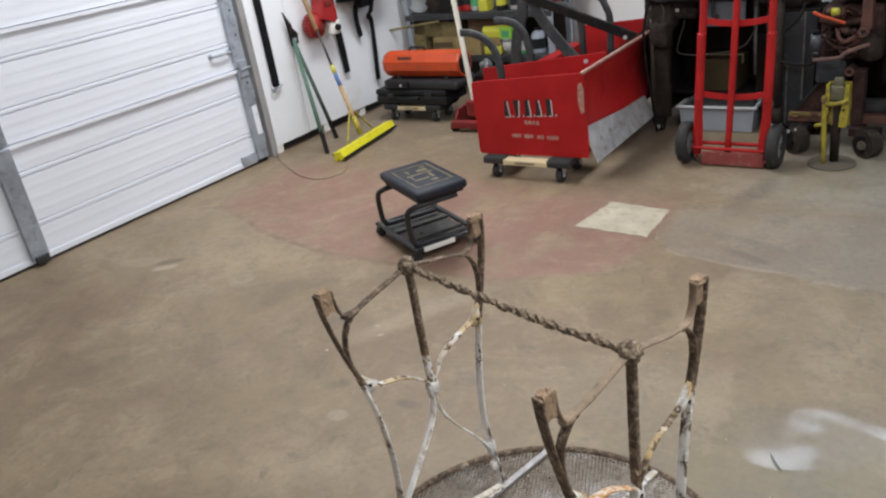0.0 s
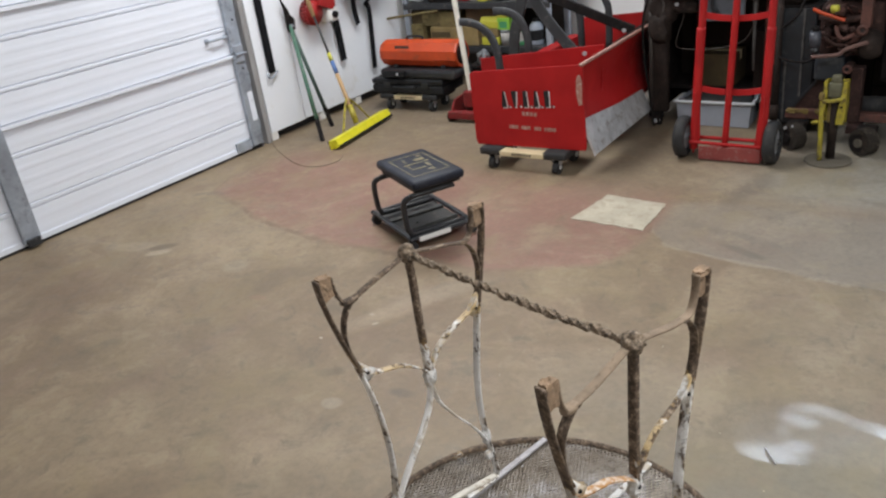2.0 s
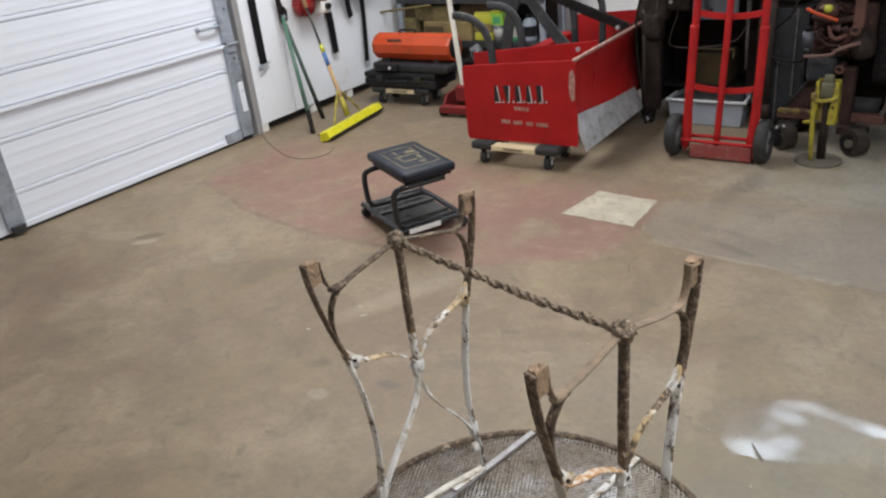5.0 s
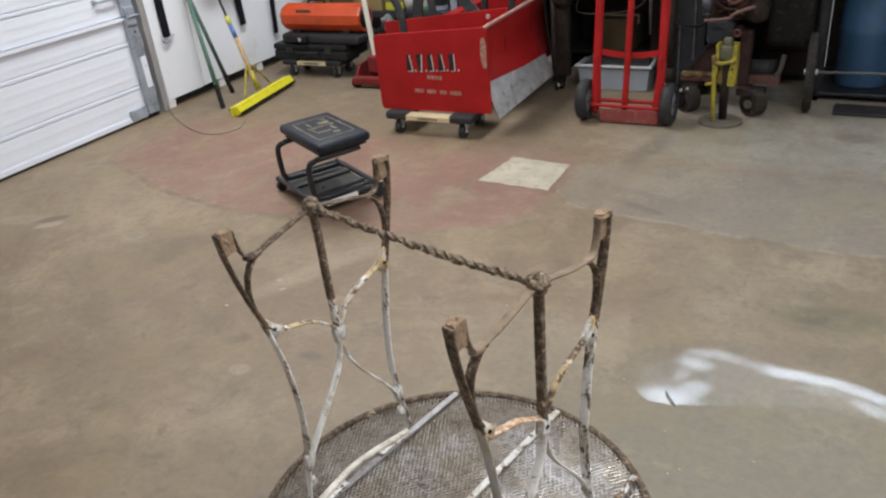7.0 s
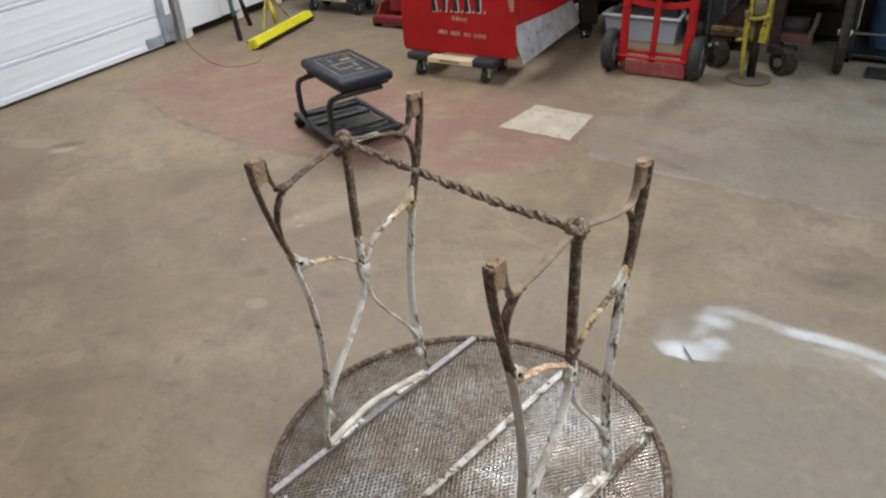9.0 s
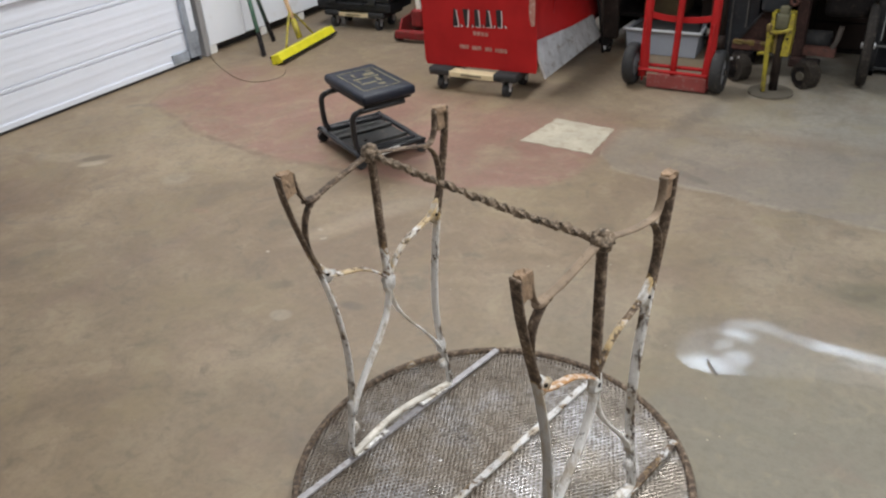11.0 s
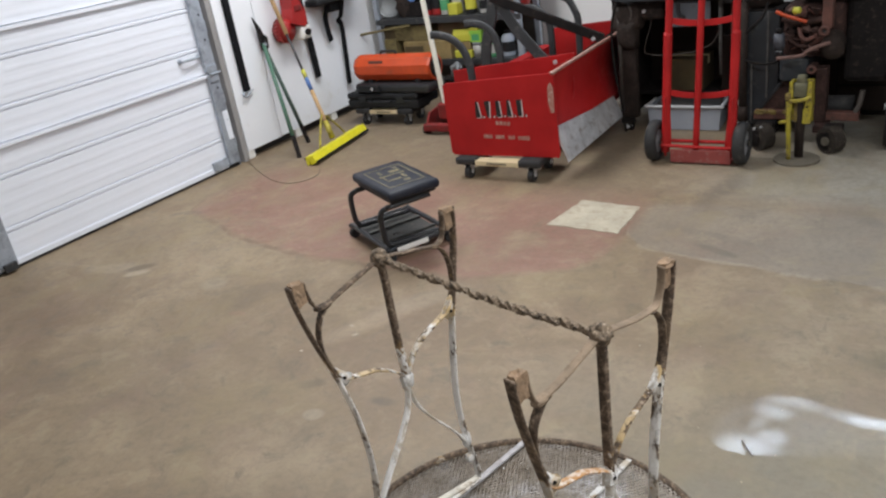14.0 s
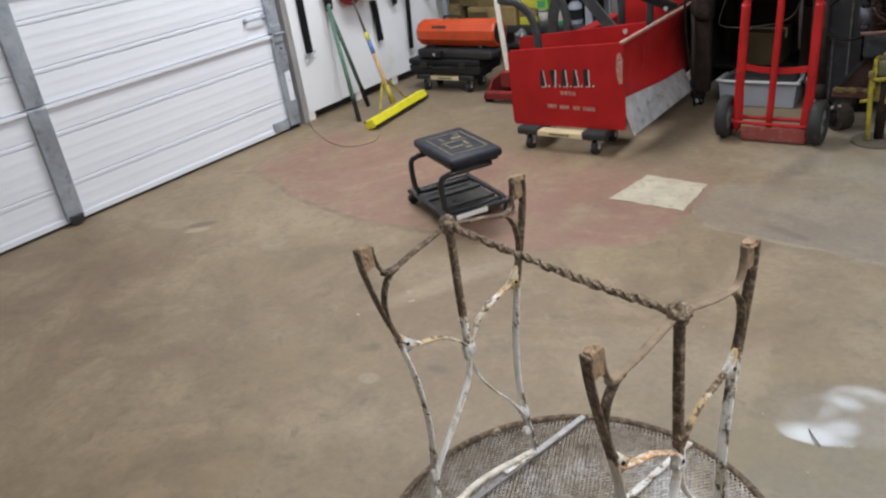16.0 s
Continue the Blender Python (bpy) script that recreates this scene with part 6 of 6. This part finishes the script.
# ---- engine on its wheeled stand ----
def engine_stand():
    t = thing("engine", "rusty red-brown engine on a wheeled iron stand", "engine", pose(-0.46, 4.12, 0))
    rng = random.Random(11)
    part("stand_rail", box(B(), (-0.27, -0.02, 0.125), (0.225, 0.03, 0.168), 0.004), "rust", t)
    part("stand_rail", box(B(), (0.03, -0.10, 0.085), (0.085, 0.40, 0.124), 0.004), "dark_rust", t)
    part("stand_arm", bar(B(), [(0.205, 0.0, 0.168), (0.222, 0.005, 0.205), (0.232, 0.01, 0.275)], 0.03, 0.024, (0, 1, 0)), "worn_post", t)
    part("stand_post", box(B(), (0.025, -0.05, 0.125), (0.078, 0.03, 0.40), 0.006), "dark_rust", t)
    part("upper_post", box(B(), (0.043, -0.072, 0.595), (0.090, -0.02, 0.90), 0.006), "rust", t)
    part("gusset", prism(B(), [(-0.148, 0.310), (-0.280, 0.120), (-0.273, 0.105), (-0.02, 0.105), (-0.02, 0.33)], 0.032, 0.042, "y"), "dark_rust", t)
    part("gusset_edge", bar(B(), [(-0.280, 0.026, 0.118), (-0.215, 0.026, 0.212), (-0.145, 0.026, 0.310)], 0.012, 0.014, (0, 1, 0)), "black_paint", t)
    for k, (x, w_) in enumerate(((-0.235, 0.030), (-0.18, 0.020), (-0.10, 0.028), (-0.06, 0.016))):
        part("paint_patch", lump(B(), (x, -0.012, 0.163), (w_, 0.012, 0.010), 0.5, 70 + k, 3, 0.4), "yellow_dust", t, "dusty yellow paint and dirt on the rail")
    for x in (-0.20, 0.125):
        w = part("wheel", rod(B(), (x - 0.02, -0.16, 0.066), (x + 0.02, -0.11, 0.066), 0.066, 20), "dusty_wheel", t)
        part("rim", rod(B(), (x - 0.022, -0.164, 0.066), (x - 0.0205, -0.1605, 0.066), 0.045, 18), "dark_iron", w)
        part("hub", rod(B(), (x - 0.026, -0.170, 0.066), (x + 0.024, -0.106, 0.066), 0.022, 12), "dusty_plate" if x > 0 else "dark_iron", w)
        part("fork", box(B(), (x - 0.045, -0.125, 0.070), (x + 0.045, -0.040, 0.125), 0.008), "dark_iron", w)
    part("swivel", lump(B(), (-0.215, -0.135, 0.105), (0.030, 0.025, 0.022), 0.3, 81, 3, 0.5), "dark_iron", t, "", True)
    for x, z in ((-0.232, 0.118), (-0.200, 0.125), (-0.186, 0.106)):
        part("swivel_bolt", rod(B(), (x, -0.172, z), (x, -0.155, z), 0.007, 8), "scraped_steel", t, "bare steel bolt")
    # castings
    part("block", box(B(), (-0.145, 0.00, 0.44), (0.13, 0.40, 0.70), 0.03, seg=3), "dark_rust", t, "", True)
    part("sump", box(B(), (-0.150, -0.03, 0.325), (-0.012, 0.34, 0.452), 0.018, seg=3), "slate", t, "smooth dark grey sump", True)
    part("rear_casting", box(B(), (0.13, 0.06, 0.30), (0.34, 0.40, 0.72), 0.03), "dark_iron", t)
    part("bell_housing", lump(B(), (0.092, -0.02, 0.508), (0.048, 0.05, 0.060), 0.12, 42, 5, 0.9), "grime", t, "", True)
    part("neck", bar(B(), [(0.050, -0.045, 0.585), (0.030, -0.040, 0.545), (-0.012, -0.03, 0.525), (-0.05, -0.03, 0.535)], 0.030, 0.034, (0, 1, 0)), "rust", t, "", True)
    for x, z, r in ((0.057, 0.585, 0.023), (0.009, 0.399, 0.020)):
        f = part("flange", tube(B(), [(x + r * 0.78 * math.cos(a), -0.075, z + r * 0.78 * math.sin(a)) for a in [math.pi * q / 5 for q in range(10)]], r * 0.36, 8, 2, True), "rust", t, "", True)
        part("bore", rod(B(), (x, -0.072, z), (x, -0.040, z), r * 0.74, 14), "black_paint", f)
        part("spigot", rod(B(), (x, -0.070, z), (x, 0.02, z), r * 1.02, 16), "dark_rust", f)
    part("coolant_pipe", tube(B(), [(-0.150, -0.10, 0.463), (-0.085, -0.10, 0.468), (-0.031, -0.10, 0.476), (-0.008, -0.10, 0.497), (0.039, -0.095, 0.518), (0.085, -0.07, 0.528)], 0.0095, 10), "pink_rust", t, "pinkish rusty pipe", True)
    part("coil", rod(B(), (-0.145, -0.065, 0.503), (-0.147, -0.065, 0.578), 0.026, 16), "pale_slate", t, "blue-grey canister", True)
    part("coil_foot", rod(B(), (-0.144, -0.065, 0.470), (-0.145, -0.065, 0.502), 0.022, 14), "black_paint", t, "", True)
    part("coil_cap", rod(B(), (-0.147, -0.065, 0.5785), (-0.147, -0.065, 0.602), 0.017, 12), "dark_iron", t, "", True)
    part("air_box", prism(B(), [(-0.105, 0.745), (0.06, 0.845), (0.16, 0.905), (0.36, 0.975), (0.40, 0.80), (0.08, 0.735)], -0.03, 0.36, "y"), "black_paint", t, "black sloping cover")
    part("oil_cap", rod(B(), (-0.073, -0.105, 0.690), (-0.048, -0.115, 0.696), 0.019, 12, 0.015), "lemon", t, "yellow cap", True)
    part("hot_pipe", tube(B(), [(-0.158, -0.10, 0.690), (-0.115, -0.103, 0.670), (-0.07, -0.103, 0.655), (-0.017, -0.10, 0.636)], 0.0085, 8), "orange", t, "orange painted pipe", True)
    part("manifold", tube(B(), [(-0.14, -0.03, 0.640), (-0.06, -0.055, 0.625), (0.0, -0.05, 0.630), (0.06, -0.05, 0.640)], 0.015, 8), "dark_rust", t, "", True)
    part("drip_pipe", tube(B(), [(-0.06, -0.05, 0.60), (-0.045, -0.075, 0.565), (-0.02, -0.08, 0.545), (0.015, -0.07, 0.560)], 0.010, 8), "rust", t, "", True)
    part("drip_pipe", tube(B(), [(-0.11, -0.04, 0.555), (-0.085, -0.06, 0.530), (-0.05, -0.06, 0.512), (-0.02, -0.05, 0.510)], 0.009, 8), "dark_rust", t, "", True)
    for k in range(46):
        x, z = rng.uniform(-0.125, 0.075), rng.uniform(0.475, 0.685)
        s, y = rng.uniform(0.006, 0.016), rng.uniform(-0.065, -0.02)
        if k % 3 == 0:
            bm = box(B(), (-s, y, -s), (s * 1.4, 0.02, s), 0.004, pose(x, 0, z, 0, rng.uniform(-35, 35), 0))
        elif k % 3 == 1:
            bm = rod(B(), (x, y, z), (x, 0.02, z), s, 8)
        else:
            bm = tube(B(), [(x - 0.03, 0.01, z), (x - 0.015, y, z + 0.012), (x + 0.02, y - 0.005, z + rng.uniform(-0.02, 0.02)), (x + 0.04, 0.01, z - 0.02)], s * 0.5, 6)
        part("fitting", bm, rng.choice(("rust", "dark_rust", "dark_rust", "dark_iron", "pink_rust")), t, "", k % 3 > 0)
    return t


engine_stand()
t = thing("rubber_roll", "black rubber roll lying on the engine stand", "roll", pose(-0.35, 4.23, 0))
part("roll", rod(B(), (-0.075, 0, 0.172), (0.075, 0, 0.175), 0.047, 20), "black_rubber", t, "", True)
part("core", rod(B(), (0.0755, 0, 0.175), (0.080, 0, 0.175), 0.018, 12), "dark_iron", t)
# added block with brown front panels, filling the dark area behind the engine
t = thing("dark_block", "dark block added on the floor behind the engine", "chest", pose(-0.24, 4.62, 0))
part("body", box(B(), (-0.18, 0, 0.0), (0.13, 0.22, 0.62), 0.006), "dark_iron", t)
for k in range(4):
    part("face_panel", box(B(), (-0.17, -0.010, 0.03 + 0.145 * k), (0.12, -0.001, 0.165 + 0.145 * k), 0.004), "brown_wall", t)
# upright cabinet and dark clutter between bench and engine
t = thing("locker", "narrow dark blue-grey steel locker beside the bench", "locker", pose(-0.74, 4.26, 0))
part("body", box(B(), (-0.105, 0, 0.02), (0.105, 0.4, 0.66), 0.005), "dark_iron", t)
part("door", box(B(), (-0.100, -0.012, 0.05), (0.096, -0.001, 0.65), 0.003), "slate", t)
part("edge_strip", box(B(), (-0.044, -0.018, 0.06), (-0.034, -0.0125, 0.395), 0.001), "dull_zinc", t, "pale worn edge strip")
part("edge_strip", box(B(), (0.034, -0.018, 0.20), (0.044, -0.0125, 0.65), 0.001), "dull_zinc", t, "pale worn edge strip")
part("foot", box(B(), (-0.09, 0.0, 0.0), (0.09, 0.4, 0.02)), "dark_iron", t)
for k, pts in enumerate((((-0.700, 4.23, 0.70), (-0.725, 4.215, 0.63), (-0.765, 4.21, 0.59), (-0.808, 4.21, 0.548), (-0.835, 4.22, 0.50)), ((-0.825, 4.22, 0.43), (-0.78, 4.20, 0.405), (-0.70, 4.195, 0.392), (-0.65, 4.18, 0.405), (-0.61, 4.16, 0.43)))):
    t = thing("cable", "black cable drooping across the locker", "cable", group="cables on the locker")
    part("tube", tube(B(), pts, 0.0065, 8), "dark_iron", t, "", True)
t = thing("gear_head", "greasy red and black gear head on the locker", "gear", pose(-0.77, 4.28, 0.66))
part("casting", lump(B(), (0.02, 0.10, 0.19), (0.085, 0.10, 0.19), 0.16, 63, 6, 0.3), "grime", t, "", True)
part("cover", lump(B(), (0.018, -0.012, 0.100), (0.026, 0.03, 0.032), 0.15, 61, 5, 0.9), "dirty_red", t, "dull red cover", True)
part("shaft", rod(B(), (-0.045, -0.05, 0.15), (-0.045, 0.02, 0.15), 0.02, 12), "dark_iron", t)
part("hanger", bar(B(), [(-0.02, -0.02, 0.20), (-0.035, -0.03, 0.13), (-0.050, -0.03, 0.06), (-0.045, -0.02, 0.01)], 0.012, 0.020, (0, 1, 0)), "dark_rust", t, "", True)
for k in range(7):
    a = k * 0.9
    part("bolt", rod(B(), (0.025 + 0.055 * math.cos(a), -0.010, 0.225 + 0.055 * math.sin(a)), (0.025 + 0.055 * math.cos(a), 0.004, 0.225 + 0.055 * math.sin(a)), 0.008, 6), "worn_post", t)


# ---- yellow jack stand on its round base ----
def screw_jack():
    t = thing("screw_jack", "worn yellow screw jack stand beside the engine", "jack", pose(-0.465, 3.87, 0))
    part("base_plate", rod(B(), (0, -0.02, 0), (0, -0.02, 0.010), 0.105, 28), "dusty_plate", t, "round oily base plate")
    part("column", rod(B(), (0.004, 0.004, 0.010), (0.004, 0.004, 0.36), 0.021, 14), "grime", t, "", True)
    # U-shaped yellow body with a grey block held in it
    part("back_plate", box(B(), (-0.040, 0.028, 0.185), (0.056, 0.036, 0.392), 0.003), "yellow_paint", t)
    part("cheek", prism(B(), [(-0.043, 0.392), (-0.030, 0.392), (-0.026, 0.33), (-0.030, 0.255), (-0.043, 0.27)], -0.034, 0.030, "y"), "yellow_paint", t, "worn yellow cheek")
    part("cheek", prism(B(), [(0.055, 0.392), (0.040, 0.392), (0.034, 0.32), (0.022, 0.25), (0.020, 0.19), (0.054, 0.19), (0.060, 0.28)], -0.034, 0.030, "y"), "yellow_paint", t, "worn yellow cheek")
    part("block", box(B(), (-0.029, -0.028, 0.312), (0.036, 0.027, 0.385), 0.008), "olive_block", t, "grey-green screw block", True)
    part("screw_head", lump(B(), (0.006, 0.0, 0.398), (0.020, 0.018, 0.022), 0.15, 91, 4, 0.4), "olive_block", t, "", True)
    part("band", bar(B(), [(-0.048, -0.030, 0.300), (-0.035, -0.040, 0.302), (0.0, -0.043, 0.306), (0.030, -0.040, 0.312), (0.054, -0.030, 0.322)], 0.010, 0.018, (0, 1, 0)), "yellow_paint", t, "", True)
    part("inner_web", box(B(), (-0.024, -0.012, 0.19), (0.019, 0.010, 0.305), 0.004), "yellow_dust", t, "dirty worn web")
    part("leg", tube(B(), [(-0.046, -0.025, 0.325), (-0.044, -0.032, 0.25), (-0.039, -0.038, 0.14), (-0.034, -0.042, 0.012)], 0.0115, 8), "yellow_paint", t, "", True)
    part("knuckle", lump(B(), (-0.047, -0.030, 0.322), (0.012, 0.014, 0.018), 0.2, 95, 3, 0.5), "yellow_dust", t, "", True)
    part("spur", bar(B(), [(-0.040, -0.03, 0.205), (-0.062, -0.025, 0.196), (-0.085, -0.015, 0.188)], 0.018, 0.014, (0, 1, 0)), "yellow_paint", t, "", True)
    part("rivet", rod(B(), (0.040, -0.040, 0.275), (0.040, -0.033, 0.275), 0.006, 8), "dark_iron", t)
    return t


screw_jack()


# ---- single wheel on an axle ----
def axle_wheels():
    t = thing("axle", "narrow dark wheels on a thin steel axle", "wheel", pose(-0.10, 4.13, 0, 0, 0, 4.5))
    for x in (0.0, 0.62):
        bm, N, rings = B(), 32, []
        sec = [(0.15, -0.014), (0.185, -0.022), (0.195, -0.012), (0.195, 0.012), (0.185, 0.022), (0.15, 0.014)]
        for i in range(N):
            a = 2 * math.pi * i / N
            rings.append([bm.verts.new((x + h, r * math.cos(a), 0.195 + r * math.sin(a))) for r, h in sec])
        for i in range(N):
            for j in range(6):
                bm.faces.new((rings[i][j], rings[i][(j + 1) % 6], rings[(i + 1) % N][(j + 1) % 6], rings[(i + 1) % N][j]))
        w = part("tyre", bm, "worn_tyre", t, "", True)
        part("disc", rod(B(), (x - 0.006, 0, 0.195), (x + 0.006, 0, 0.195), 0.152, 28), "dark_iron", w)
        part("hub", rod(B(), (x - 0.030, 0, 0.195), (x + 0.034, 0, 0.195), 0.015, 10), "scraped_steel", w)
    part("shaft", rod(B(), (0.03, 0, 0.195), (0.62, 0, 0.195), 0.006, 10), "dull_zinc", t)
    return t


axle_wheels()

# blue drum in a dark frame, mat and boards behind
t = thing("drum", "blue steel drum standing in a dark frame", "drum", pose(0.122, 4.50, 0.05))
bm, n, rings = B(), 36, []
for r, z in ((0.130, 0), (0.135, 0.01), (0.135, 0.27), (0.140, 0.285), (0.135, 0.30), (0.135, 0.56), (0.140, 0.575), (0.135, 0.59), (0.135, 0.85), (0.130, 0.86)):
    rings.append([bm.verts.new((r * math.cos(2 * math.pi * i / n), r * math.sin(2 * math.pi * i / n), z)) for i in range(n)])
for a, b in zip(rings, rings[1:]):
    for i in range(n):
        bm.faces.new((a[i], a[(i + 1) % n], b[(i + 1) % n], b[i]))
bm.faces.new(rings[0])
bm.faces.new(rings[-1])
part("body", bm, "blue", t, "", True)
t = thing("drum_cart", "low black steel cart holding a drum", "cart", pose(0.12, 4.52, 0))
for x in (-0.20, 0.20):
    part("post", box(B(), (x - 0.02, -0.24, 0), (x + 0.02, -0.20, 0.95), 0.004), "black_paint", t)
    part("skid", box(B(), (x - 0.02, -0.24, 0), (x + 0.02, 0.24, 0.03), 0.004), "black_paint", t)
part("tray", box(B(), (-0.22, -0.24, 0.031), (0.62, 0.24, 0.049), 0.004), "black_paint", t)
t = thing("mat", "ribbed black rubber mat on the floor", "mat", pose(0.28, 4.14, 0))
part("sheet", box(B(), (-0.25, -0.07, 0), (0.45, 0.07, 0.018), 0.005), "black_rubber", t)
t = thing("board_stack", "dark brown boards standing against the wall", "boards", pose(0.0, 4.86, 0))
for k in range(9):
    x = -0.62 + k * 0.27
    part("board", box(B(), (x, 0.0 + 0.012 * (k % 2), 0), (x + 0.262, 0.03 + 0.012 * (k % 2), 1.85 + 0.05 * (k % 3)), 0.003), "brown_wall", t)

# bits on the floor
t = thing("twig", "thin dry twig lying in the wet patch", "twig")
part("twig", tube(B(), [(-0.173, 1.650, 0.004), (-0.158, 1.628, 0.006), (-0.135, 1.600, 0.004)], 0.0024, 6), "trim", t)
t = thing("flakes", "pale paint flakes scattered on the floor", "flakes", kind="stuff")
rng = random.Random(8)
bm = B()
for k in range(34):
    x, y = rng.uniform(-1.6, 0.2), rng.uniform(0.6, 2.1)
    if (x + 0.5) ** 2 + (y - 0.99) ** 2 < 0.24:
        continue
    s, a = rng.uniform(0.001, 0.0032), rng.uniform(0, 6.28)
    pts = [(x + s * rng.uniform(0.5, 1.2) * math.cos(a + q), y + s * rng.uniform(0.5, 1.2) * math.sin(a + q)) for q in (0, 1.3, 2.6, 3.9, 5.1)]
    prism(bm, pts, 0.0, 0.0012, "z")
f = part("chips", bm, "pale_patch", t)
f["kind"] = "stuff"
t = thing("paint_flakes", "white paint flakes fallen on the table's metal mesh", "flakes", TABLE, kind="stuff")
rng = random.Random(17)
bm = B()
for k in range(58):
    r_, a = 0.43 * math.sqrt(rng.random()), rng.uniform(0, 6.28)
    x, y, s = 0.012 + r_ * math.cos(a), r_ * math.sin(a), rng.uniform(0.0012, 0.0044)
    a, b = rng.uniform(0, 6.28), rng.uniform(0.35, 1.0)
    prism(bm, [(x + s * rng.uniform(0.6, 1.2) * math.cos(a + q), y + s * b * rng.uniform(0.6, 1.2) * math.sin(a + q)) for q in (0, 1.3, 2.6, 3.9, 5.1)], 0.0226, 0.0236, "z")
f = part("chips", bm, "aged_white", t)
f["kind"] = "stuff"
t = thing("metal_sheet", "pale grey metal sheet standing behind the engine", "sheet", pose(-0.660, 4.46, 0))
part("sheet", box(B(), (-0.09, -0.003, 0.0), (0.10, 0.003, 1.15), 0.001), "white_board", t)
part("fold", box(B(), (-0.095, -0.012, 0.0), (-0.0905, 0.003, 1.15), 0.001), "white_board", t)
